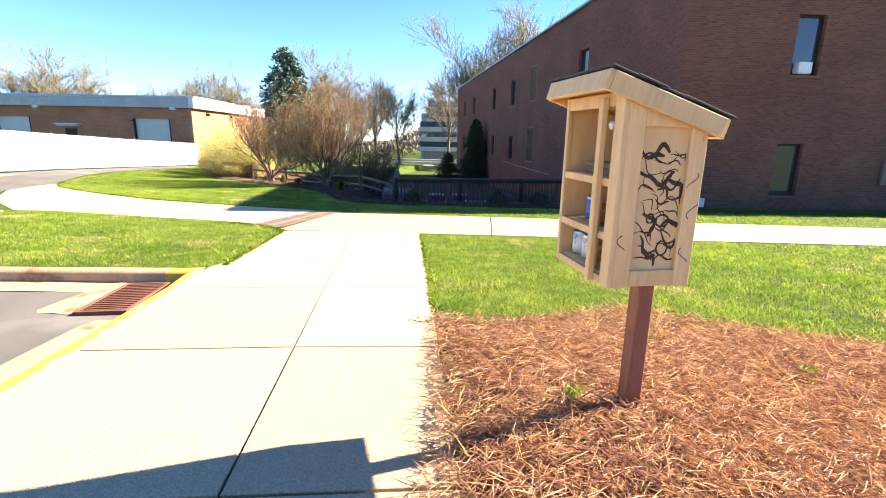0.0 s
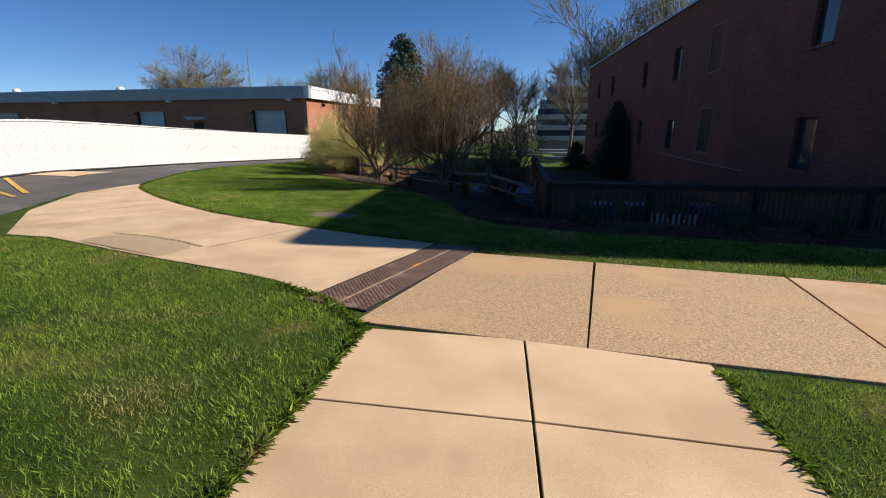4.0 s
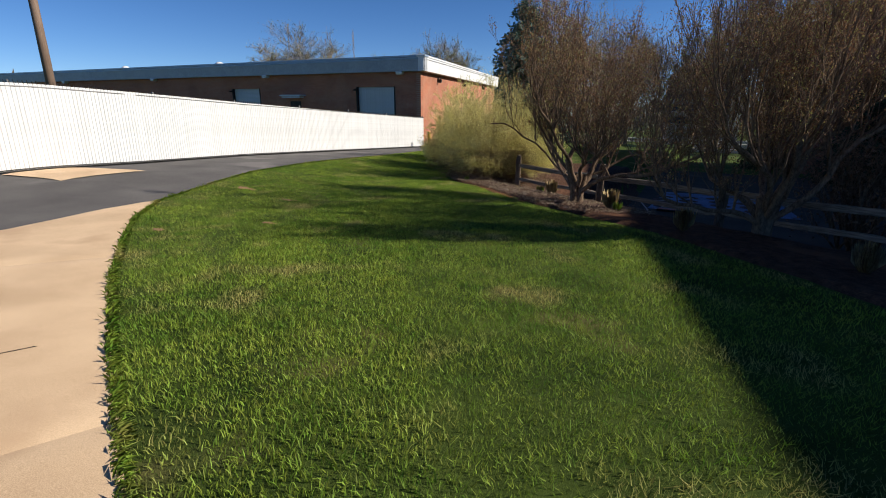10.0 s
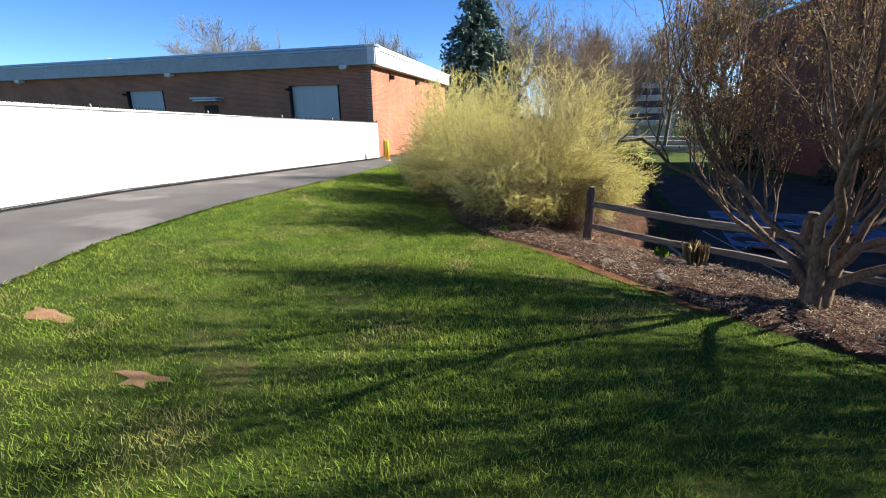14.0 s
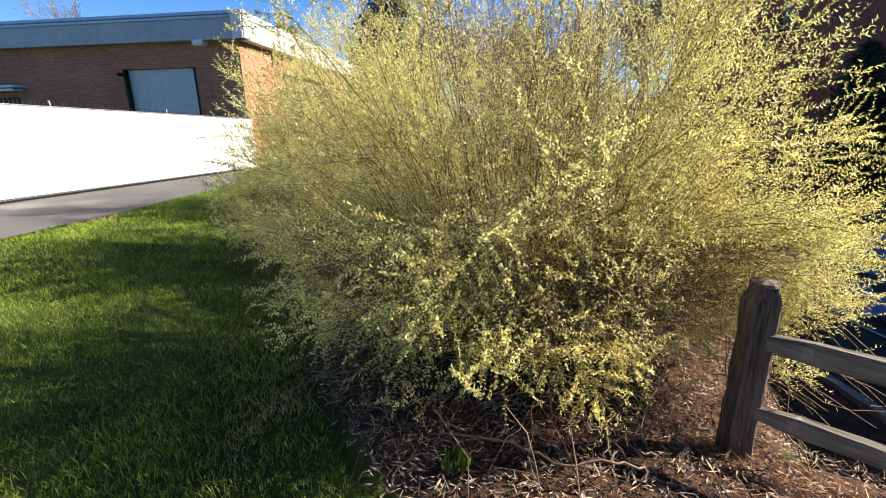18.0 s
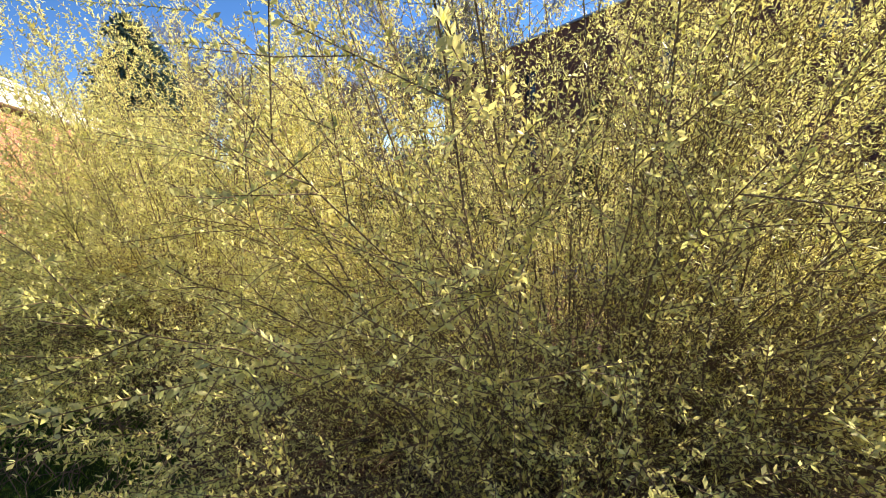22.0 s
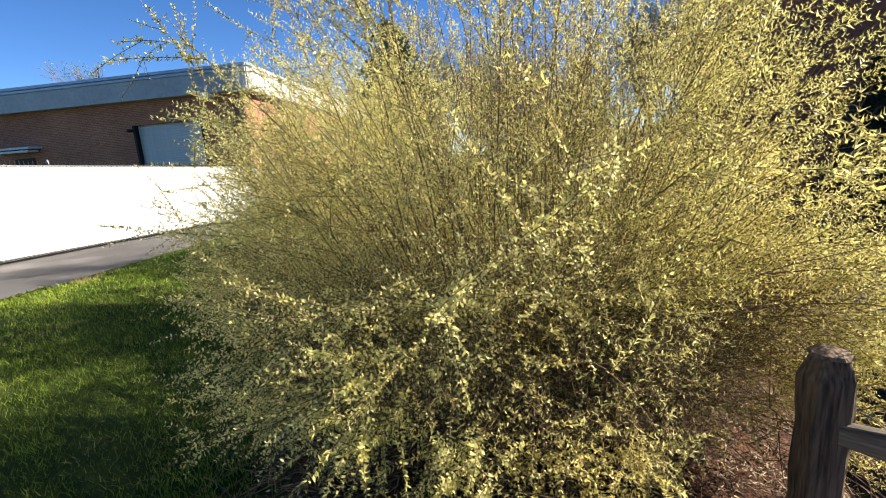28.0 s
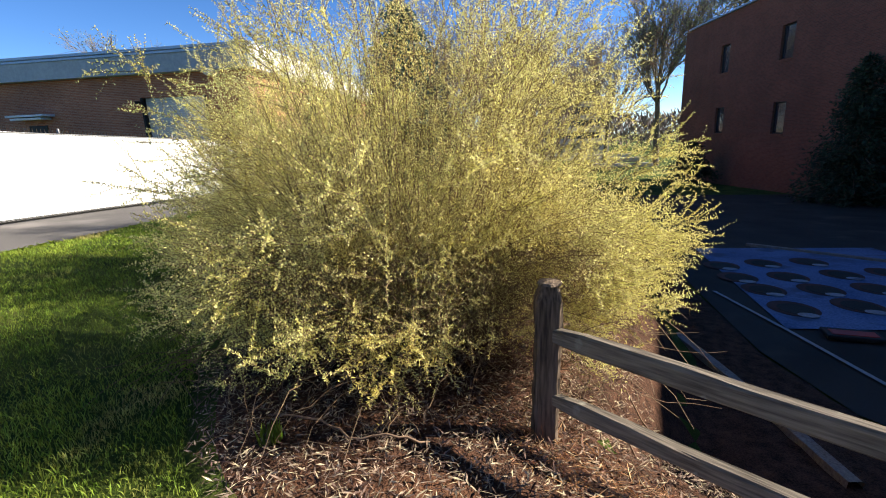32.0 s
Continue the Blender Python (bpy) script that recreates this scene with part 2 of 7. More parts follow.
M = {
    "concrete": surface("concrete", (0.45, 0.300, 0.175), (0.71, 0.510, 0.320), 0.9, 1.3, 190, 0.4, 0.004, spread=0.06, stain=(0.50, 0.335, 0.20), stain_scale=1.0, stain_at=0.56),
    "concrete_tan": surface("tan_concrete", (0.40, 0.25, 0.14), (0.60, 0.405, 0.245), 0.9, 1.3, 130, 0.4, 0.004, spread=0.06, stain=(0.46, 0.26, 0.135), stain_scale=0.8, stain_at=0.5),
    "aggregate": surface("exposed_aggregate", (0.28, 0.185, 0.108), (0.57, 0.415, 0.265), 0.9, 95, 240, 0.9, 0.006, spread=0.04, stain=(0.44, 0.33, 0.22), stain_scale=0.9, stain_at=0.58),
    "kerb": surface("kerb_concrete", (0.34, 0.195, 0.10), (0.52, 0.34, 0.195), 0.9, 3, 90, 0.5, 0.006, stain=(0.21, 0.10, 0.05), stain_scale=2.5, stain_at=0.56),
    "yellow": surface("worn_yellow_paint", (0.58, 0.31, 0.03), (0.70, 0.40, 0.05), 0.8, 5, 60, 0.4, 0.004, stain=(0.46, 0.34, 0.21), stain_scale=9, stain_at=0.56),
    "asphalt": surface("asphalt", (0.075, 0.070, 0.069), (0.145, 0.135, 0.128), 0.9, 0.9, 150, 0.6, 0.006, stain=(0.19, 0.175, 0.165), stain_scale=0.5, stain_at=0.58, spec=0.15),
    # court: asphalt with the court's shade put into a darker colour
    "court": surface("shaded_court_asphalt", (0.034, 0.029, 0.025), (0.068, 0.059, 0.050), 0.95, 0.8, 120, 0.5, 0.006, stain=(0.09, 0.075, 0.06), stain_scale=0.6, stain_at=0.6, spec=0.1),
    "aggregate_tan": surface("worn_tan_aggregate", (0.17, 0.095, 0.045), (0.70, 0.48, 0.28), 0.9, 55, 170, 0.9, 0.006, spread=0.05, stain=(0.52, 0.32, 0.165), stain_scale=0.9, stain_at=0.53),
    "soil": surface("lawn_soil", (0.021, 0.040, 0.007), (0.092, 0.128, 0.025), 1.0, 1.6, 230, 1.0, 0.03, stain=(0.17, 0.145, 0.055), stain_scale=0.9, stain_at=0.6, spec=0.1),
    "grass": surface("grass_blade", (0.098, 0.19, 0.018), (0.31, 0.385, 0.055), 0.6, 0.7, 5, 0, translucent=0.40, island=0.42, stain=(0.40, 0.36, 0.12), stain_scale=1.1, stain_at=0.57, spec=0.25),
    "mulch": surface("bark_mulch", (0.020, 0.010, 0.007), (0.12, 0.06, 0.038), 0.95, 9, 70, 1.0, 0.03, stain=(0.13, 0.062, 0.036), stain_scale=0.9, stain_at=0.6, spec=0.1),
    "red_soil": surface("red_clay_soil", (0.10, 0.044, 0.023), (0.25, 0.115, 0.058), 0.95, 7, 60, 0.8, 0.012, stain=(0.13, 0.06, 0.03), stain_scale=4, stain_at=0.55, spec=0.1),
    "chip": surface("mulch_chip", (0.04, 0.022, 0.016), (0.42, 0.31, 0.235), 0.9, 4, 30, 0.4, 0.004, island=0.85, spec=0.1),
    "straw_bed": surface("pine_straw_bed", (0.12, 0.045, 0.02), (0.30, 0.13, 0.06), 0.95, 14, 70, 1.0, 0.03, spec=0.15),
    # pine straw again, its colour darkened to include the building's shade
    "dark_straw": surface("shaded_pine_straw", (0.14, 0.055, 0.028), (0.27, 0.125, 0.065), 0.8, 6, 30, 0, island=0.4),
    "tread": surface("worn_tread_bar", (0.20, 0.13, 0.09), (0.40, 0.30, 0.235), 0.5, 5, 60, 0.2, 0.002, metal=0.25),
    "straw": surface("pine_needle", (0.38, 0.165, 0.08), (0.66, 0.40, 0.25), 0.6, 6, 30, 0, island=0.5, translucent=0.2),
    "steel": surface("rusty_tread_plate", (0.075, 0.040, 0.027), (0.17, 0.095, 0.065), 0.6, 3, 50, 0.4, 0.004, metal=0.15, stain=(0.27, 0.20, 0.155), stain_scale=3.0, stain_at=0.56, spec=0.2),
    "joint": surface("joint_filler", (0.15, 0.09, 0.06), (0.34, 0.23, 0.15), 0.9, 5, 60, 0.3, 0.004),
    "rust": surface("rusty_grate", (0.10, 0.035, 0.022), (0.20, 0.075, 0.045), 0.8, 12, 80, 0.5, 0.004, metal=0.2),
    "dark": surface("dark_void", (0.008, 0.007, 0.006), (0.02, 0.018, 0.016), 1.0, 5, 40, 0),
    "white_slat": surface("white_vinyl_slat", (0.53, 0.535, 0.54), (0.63, 0.63, 0.63), 0.45, 1.5, 12, 0.1, 0.003, spread=0.05),
    "galv": surface("galvanised_wire", (0.10, 0.10, 0.10), (0.22, 0.22, 0.22), 0.5, 8, 60, 0.1, 0.002, metal=0.6),
    "brick_a": brickwork("warehouse_brick", (0.42, 0.145, 0.075), (0.29, 0.088, 0.046), (0.42, 0.27, 0.19)),
    "brick_b": brickwork("office_brick", (0.180, 0.063, 0.037), (0.112, 0.040, 0.025), (0.15, 0.085, 0.057)),
    # fascia_grey: the white fascia metal with shade put into its colour
    "fascia_grey": surface("shade_grey_fascia", (0.27, 0.29, 0.31), (0.36, 0.38, 0.40), 0.5, 1.2, 9, 0.05, 0.004),
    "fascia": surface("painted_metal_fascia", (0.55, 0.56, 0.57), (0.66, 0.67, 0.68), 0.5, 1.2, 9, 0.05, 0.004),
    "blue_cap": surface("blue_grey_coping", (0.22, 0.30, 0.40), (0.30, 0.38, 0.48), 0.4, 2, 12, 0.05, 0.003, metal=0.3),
    "roof": surface("roof_membrane", (0.30, 0.30, 0.30), (0.42, 0.42, 0.41), 0.9, 0.5, 8, 0.2, 0.01),
    "shutter": surface("grey_shutter", (0.45, 0.47, 0.48), (0.56, 0.58, 0.59), 0.5, 1, 10, 0.1, 0.003, metal=0.1),
    "trim_dark": surface("dark_bronze_frame", (0.018, 0.015, 0.013), (0.035, 0.03, 0.026), 0.5, 4, 30, 0.1, 0.002, metal=0.3, spec=0.2),
    "louver": surface("brown_louver", (0.12, 0.075, 0.055), (0.18, 0.115, 0.085), 0.6, 4, 30, 0.1, 0.002),
    "pane": glass("window_glass"),
    "pane_blue": glass("office_glass", (0.02, 0.05, 0.09)),
    "sill": surface("brick_sill", (0.13, 0.055, 0.035), (0.20, 0.085, 0.055), 0.9, 6, 40, 0.4, 0.005),
    "iron": surface("black_iron", (0.012, 0.011, 0.011), (0.03, 0.027, 0.025), 0.5, 6, 60, 0.2, 0.002, metal=0.4, spec=0.2),
    "cap_rail": surface("weathered_cap_rail", (0.03, 0.027, 0.025), (0.07, 0.062, 0.055), 0.75, 5, 40, 0.3, 0.004, spec=0.2),
    "picket": surface("brown_picket", (0.055, 0.03, 0.018), (0.11, 0.06, 0.035), 0.85, 5, 40, 0.4, 0.004, stretch=(1, 1, 0.2), spread=0.2, spec=0.2),
    "old_wood": surface("weathered_grey_wood", (0.055, 0.045, 0.037), (0.24, 0.205, 0.165), 0.9, 5, 45, 0.9, 0.012, stretch=(0.12, 1.6, 1.6), stain=(0.34, 0.34, 0.29), stain_scale=7, stain_at=0.68, spec=0.2),
    "old_post": surface("weathered_grey_post", (0.05, 0.037, 0.028), (0.23, 0.17, 0.125), 0.9, 6, 50, 0.9, 0.012, stretch=(1.6, 1.6, 0.12), stain=(0.32, 0.32, 0.26), stain_scale=7, stain_at=0.70, spec=0.2),
    "pine": surface("planed_pine", (0.60, 0.375, 0.165), (0.72, 0.49, 0.24), 0.6, 4, 30, 0.12, 0.002, stretch=(1.6, 1.6, 0.22), stain=(0.40, 0.20, 0.075), stain_scale=8, stain_at=0.69, spread=0.06),
    "ply": surface("pine_plywood", (0.58, 0.36, 0.165), (0.69, 0.47, 0.235), 0.65, 4, 25, 0.12, 0.002, stretch=(1.0, 1.0, 0.2), stain=(0.46, 0.26, 0.11), stain_scale=6, stain_at=0.66),
    "burn": surface("burnt_drawing", (0.035, 0.016, 0.008), (0.085, 0.04, 0.022), 0.9, 20, 90, 0.2, 0.002),
    "stain_post": surface("red_brown_post", (0.17, 0.055, 0.032), (0.25, 0.085, 0.05), 0.6, 4, 40, 0.3, 0.003, stretch=(2, 2, 0.2)),
    "shingle": surface("roof_shingle", (0.03, 0.027, 0.025), (0.085, 0.07, 0.06), 0.95, 30, 160, 0.6, 0.004),
    "chrome": surface("steel_latch", (0.45, 0.45, 0.44), (0.6, 0.6, 0.58), 0.3, 8, 40, 0.1, 0.001, metal=0.9),
    "tin": surface("tin_can", (0.5, 0.5, 0.5), (0.62, 0.62, 0.62), 0.3, 8, 40, 0.05, 0.001, metal=0.9),
    "label_white": surface("white_label", (0.62, 0.60, 0.56), (0.74, 0.72, 0.68), 0.5, 9, 40, 0.05, 0.001, stain=(0.22, 0.20, 0.19), stain_scale=40, stain_at=0.58),
    "label_blue": surface("blue_label", (0.02, 0.08, 0.28), (0.05, 0.16, 0.40), 0.45, 9, 40, 0.05, 0.001, stain=(0.55, 0.42, 0.25), stain_scale=26, stain_at=0.6),
    "label_orange": surface("orange_label", (0.55, 0.20, 0.04), (0.65, 0.30, 0.08), 0.45, 9, 40, 0.05, 0.001, stain=(0.6, 0.55, 0.45), stain_scale=26, stain_at=0.58),
    "card": surface("brown_card", (0.22, 0.12, 0.06), (0.30, 0.17, 0.09), 0.85, 6, 40, 0.1, 0.001),
    "bark": surface("grey_brown_bark", (0.07, 0.045, 0.030), (0.23, 0.16, 0.11), 0.9, 7, 45, 0.8, 0.01, stretch=(1, 1, 0.35), spec=0.15),
    "bark_far": surface("pale_bark", (0.10, 0.078, 0.058), (0.22, 0.175, 0.13), 0.9, 3, 20, 0.4, 0.01),
    "twig": surface("brown_twig", (0.12, 0.070, 0.045), (0.24, 0.155, 0.10), 0.85, 6, 40, 0.2, 0.002),
    "seed": surface("dry_seed_head", (0.15, 0.07, 0.034), (0.36, 0.20, 0.10), 0.9, 9, 40, 0, island=0.4, translucent=0.25),
    "bud": surface("spring_bud_leaf", (0.22, 0.20, 0.06), (0.34, 0.30, 0.10), 0.7, 4, 20, 0, island=0.35, translucent=0.3),
    "gold": surface("yellow_green_leaf", (0.62, 0.57, 0.165), (0.88, 0.82, 0.37), 0.45, 1.4, 9, 0, island=0.22, translucent=0.48, stain=(0.74, 0.62, 0.19), stain_scale=1.6, stain_at=0.56),
    "fresh": surface("fresh_shoot_leaf", (0.66, 0.60, 0.17), (0.84, 0.78, 0.32), 0.45, 3, 12, 0, island=0.2, translucent=0.4),
    "stem": surface("olive_brown_stem", (0.10, 0.062, 0.036), (0.24, 0.155, 0.085), 0.85, 6, 40, 0.2, 0.002),
    "needle": surface("dark_conifer_needle", (0.010, 0.022, 0.010), (0.035, 0.06, 0.025), 0.8, 2, 12, 0, island=0.4, translucent=0.1),
    "cedar": surface("cedar_needle", (0.035, 0.075, 0.055), (0.10, 0.16, 0.12), 0.8, 2, 12, 0, island=0.4, translucent=0.1),
    "far_leaf": surface("spring_haze_leaf", (0.20, 0.21, 0.08), (0.36, 0.35, 0.14), 0.8, 1, 6, 0, island=0.4, translucent=0.3),
    "far_wood": surface("far_wood", (0.13, 0.10, 0.08), (0.24, 0.19, 0.15), 0.9, 0.4, 4, 0, island=0.4),
    "tuft": surface("dry_tuft_blade", (0.30, 0.21, 0.10), (0.48, 0.37, 0.20), 0.8, 5, 30, 0, island=0.3, translucent=0.25),
    "blue_paint": surface("blue_ground_paint", (0.06, 0.10, 0.19), (0.15, 0.22, 0.35), 0.85, 1.2, 30, 0.3, 0.004, stain=(0.08, 0.10, 0.15), stain_scale=1.6, stain_at=0.52, spec=0.1),
    "brown_paint": surface("brown_ground_paint", (0.055, 0.022, 0.018), (0.10, 0.045, 0.035), 0.75, 3, 40, 0.3, 0.004, spec=0.15),
    "white_paint": surface("white_ground_paint", (0.50, 0.50, 0.50), (0.62, 0.62, 0.62), 0.75, 3, 40, 0.2, 0.003),
    "dim_white_paint": surface("worn_white_ground_paint", (0.20, 0.20, 0.21), (0.36, 0.36, 0.36), 0.85, 3, 40, 0.2, 0.003, stain=(0.10, 0.11, 0.14), stain_scale=3, stain_at=0.56),
    "red_paint": surface("red_sign", (0.30, 0.03, 0.02), (0.42, 0.05, 0.03), 0.5, 3, 40, 0.1, 0.002),
    "bin": surface("blue_bin_plastic", (0.012, 0.03, 0.12), (0.025, 0.055, 0.19), 0.45, 3, 20, 0.1, 0.002),
    "white_box": surface("white_plastic", (0.55, 0.57, 0.60), (0.68, 0.70, 0.72), 0.5, 3, 20, 0.1, 0.002),
    "office": surface("pale_office_concrete", (0.42, 0.39, 0.35), (0.52, 0.49, 0.45), 0.85, 0.4, 5, 0.2, 0.01),
    "pole": surface("brown_timber_pole", (0.13, 0.085, 0.06), (0.22, 0.15, 0.11), 0.85, 3, 20, 0.4, 0.006, stretch=(2, 2, 0.15)),
    "bollard": surface("yellow_bollard_paint", (0.70, 0.38, 0.02), (0.78, 0.46, 0.03), 0.5, 4, 20, 0.1, 0.002),
    "dirt": surface("bare_dirt", (0.20, 0.105, 0.055), (0.34, 0.20, 0.115), 0.95, 6, 50, 0.7, 0.01, spec=0.15),
    "pad": surface("grey_pad_concrete", (0.11, 0.085, 0.06), (0.23, 0.185, 0.135), 0.9, 3, 70, 0.5, 0.006, stain=(0.13, 0.085, 0.05), stain_scale=4.5, stain_at=0.5),
    "stone": surface("edging_stone", (0.10, 0.08, 0.065), (0.24, 0.20, 0.165), 0.9, 6, 50, 0.6, 0.01, spread=0.25),
}


# ---- building blocks ----
def mesh_of(name, bm):
    me = bpy.data.meshes.new(name)
    bm.to_mesh(me)
    bm.free()
    return me


def part(name, bm, material, parent, label="", smooth=False):
    me = mesh_of(name, bm) if isinstance(bm, bmesh.types.BMesh) else bm
    if not me.materials:
        me.materials.append(M[material])
    if smooth:
        me.shade_smooth()
    ob = new(name, me)
    ob.parent = parent
    if label:
        tagged(ob, label)
    return ob


def thing(name, m, label, category, group=""):
    ob = new(name)
    ob.matrix_basis = m
    ob.empty_display_size = 0.2
    return tagged(ob, label, category, group)


def structure(name, bm, material, label="", smooth=False, m=None):
    ob = part(name, bm, material, None, "", smooth)
    if m is not None:
        ob.matrix_basis = m
    return tagged(ob, label, "", "", "structure")


def box(bm, c, s, m=None, bevel=0.0):
    """A box of size s round c, turned by m."""
    mat = Matrix.Translation(c) @ (m.to_4x4() if m is not None else Matrix()) @ Matrix.Diagonal((*s, 1))
    made = bmesh.ops.create_cube(bm, size=1.0, matrix=mat)["verts"]
    if bevel:
        edges = {e for v in made for e in v.link_edges}
        bmesh.ops.bevel(bm, geom=list(edges), offset=bevel, segments=1, affect="EDGES")
    return bm


def boxes(*rows, bevel=0.0):
    bm = bmesh.new()
    for c, s in rows:
        box(bm, c, s, None, bevel)
    return bm


def lathe(profile, sides=20):
    """A turned shape from (radius, height) rows."""
    bm = bmesh.new()
    rings = [[bm.verts.new((r * math.cos(2 * math.pi * k / sides), r * math.sin(2 * math.pi * k / sides), z)) for k in range(sides)] for r, z in profile]
    for a, b in zip(rings, rings[1:]):
        for k in range(sides):
            bm.faces.new((a[k], a[(k + 1) % sides], b[(k + 1) % sides], b[k]))
    bm.faces.new(list(reversed(rings[0])))
    bm.faces.new(rings[-1])
    return bm


def raw_mesh(name, verts, faces):
    """A mesh straight from arrays: verts (n, 3), faces (m, 3 or 4)."""
    verts, faces = np.asarray(verts, np.float32), np.asarray(faces, np.int32)
    me = bpy.data.meshes.new(name)
    me.vertices.add(len(verts))
    me.vertices.foreach_set("co", verts.ravel())
    k = faces.shape[1]
    me.loops.add(faces.size)
    me.loops.foreach_set("vertex_index", faces.ravel())
    me.polygons.add(len(faces))
    me.polygons.foreach_set("loop_start", np.arange(0, faces.size, k, dtype=np.int32))
    me.polygons.foreach_set("loop_total", np.full(len(faces), k, np.int32))
    me.update(calc_edges=True)
    return me


def tubes(name, lines, sides=5):
    """One mesh of tapered tubes along polylines; lines: (points, radii)."""
    vs, fs, n = [], [], 0
    ang = np.linspace(0, 2 * math.pi, sides, endpoint=False)
    cs, sn = np.cos(ang)[:, None], np.sin(ang)[:, None]
    ring = np.arange(sides)
    quad = np.stack([ring, (ring + 1) % sides, (ring + 1) % sides + sides, ring + sides], 1)
    for pts, rad in lines:
        pts = np.asarray(pts, float)
        d = np.gradient(pts, axis=0)
        d /= np.linalg.norm(d, axis=1)[:, None] + 1e-9
        side = np.cross(d, (0.31, 0.17, 0.93) if abs(d[0][2]) < 0.8 else (1.0, 0.2, 0.0))
        side /= np.linalg.norm(side, axis=1)[:, None] + 1e-9
        up = np.cross(d, side)
        for p, s, u, r in zip(pts, side, up, rad):
            vs.append(p + r * (cs * s + sn * u))
        for k in range(len(pts) - 1):
            fs.append(quad + n + k * sides)
        n += sides * len(pts)
    return raw_mesh(name, np.concatenate(vs), np.concatenate(fs))


def leaves(name, at, along, out, length, width, droop=0.2):
    """Folded leaves: at (n, 3), growing along unit vectors, with their faces towards out."""
    n = len(at)
    side = np.cross(along, out)
    side /= np.linalg.norm(side, axis=1)[:, None] + 1e-9
    nor = np.cross(side, along)
    L, W = length[:, None], width[:, None]
    mid = at + along * L * 0.5
    tip = at + along * L - nor * L * droop
    v = np.stack([at, mid + side * W * 0.5 - nor * W * 0.25, tip, mid - side * W * 0.5 - nor * W * 0.25], 1).reshape(-1, 3)
    f = np.arange(n * 4).reshape(n, 4)
    tri = np.concatenate([f[:, [0, 1, 2]], f[:, [0, 2, 3]]])
    return raw_mesh(name, v, tri)


def unit(v):
    return v / (np.linalg.norm(v, axis=-1, keepdims=True) + 1e-9)


# ---- lie of the land ----
SLOPE = -0.0472
FENCE_LINE = [(-13.2, 60.0), (-13.3, 45.0), (-13.5, 37.0), (-14.2, 34.38), (-11.78, 32.72), (-9.36, 31.28), (-7.15, 29.85), (-5.6, 28.8), (-5.3, 25.4), (4.2, 26.6), (40.0, 33.0)]


def seg_dist(x, y, line):
    """Signed distance to a polyline: positive on its left-hand... far side (north-east here)."""
    best, sign = np.full(np.shape(x), 1e9), np.ones(np.shape(x))
    for (ax, ay), (bx, by) in zip(line, line[1:]):
        dx, dy = bx - ax, by - ay
        u = np.clip(((x - ax) * dx + (y - ay) * dy) / (dx * dx + dy * dy), 0, 1)
        d = np.hypot(x - ax - u * dx, y - ay - u * dy)
        s = np.sign(dx * (y - ay) - dy * (x - ax))
        near = d < best
        best = np.where(near, d, best)
        sign = np.where(near, s, sign)
    return best * sign


def smooth(a, b, v):
    u = np.clip((v - a) / (b - a), 0, 1)
    return u * u * (3 - 2 * u)


def land(x, y):
    """Height of the ground."""
    x, y = np.asarray(x, float), np.asarray(y, float)
    z = SLOPE * (np.clip(y, -10, 190) - 16)
    z = z + 0.25 * smooth(-17.5, -22.0, x) * smooth(22, 27, y)
    sd = seg_dist(x, y, FENCE_LINE)
    sd = np.where(y < 25.0, -np.abs(sd), sd)
    z = z - 1.05 * smooth(-0.05, 0.65, sd) * smooth(140, 60, y)
    z = z - 0.42 * smooth(-7.4, -5.9, x) * smooth(-2.5, -0.3, sd) * (1 - smooth(0.0, 1.0, sd)) * smooth(60, 50, y)
    z = z - 0.20 * smooth(-6.5, -7.5, x) * smooth(-1.2, -0.1, sd) * (1 - smooth(0.0, 1.0, sd)) * smooth(60, 50, y)
    z = z + 0.06 * smooth(-2.2, -1.2, x) * smooth(13.0, 12.2, y) + 0.05 * np.exp(-((x + 0.9) ** 2 + (y - 11.3) ** 2) / 0.5)
    return z


def gz(x, y):
    return float(land(x, y))


def in_poly(x, y, poly):
    inside = np.zeros(np.shape(x), bool)
    for (ax, ay), (bx, by) in zip(poly, poly[1:] + poly[:1]):
        cross = ((ay > y) != (by > y)) & (x < (bx - ax) * (y - ay) / (by - ay + 1e-12) + ax)
        inside ^= cross
    return inside


def resample(line, n):
    p = np.array(line, float)
    s = np.r_[0, np.cumsum(np.hypot(*np.diff(p, axis=0).T))]
    t = np.linspace(0, s[-1], n)
    return np.stack([np.interp(t, s, p[:, 0]), np.interp(t, s, p[:, 1])], 1)


def sheet(name, left, right, nu, nv, lift, rough=0.0, thick=0.0):
    """A draped sheet between two lines, with its edge turned down."""
    a, b = resample(left, nu), resample(right, nu)
    w = np.linspace(0, 1, nv)[:, None, None]
    g = a[None] * (1 - w) + b[None] * w
    z = land(g[..., 0], g[..., 1]) + lift
    if rough:
        z += rough * (np.random.rand(*z.shape) - 0.5)
    z[0] -= thick; z[-1] -= thick; z[:, 0] -= thick; z[:, -1] -= thick
    v = np.dstack([g, z]).reshape(-1, 3)
    i = np.arange(nv * nu).reshape(nv, nu)
    f = np.stack([i[:-1, :-1], i[1:, :-1], i[1:, 1:], i[:-1, 1:]], -1).reshape(-1, 4)
    return raw_mesh(name, v, f)


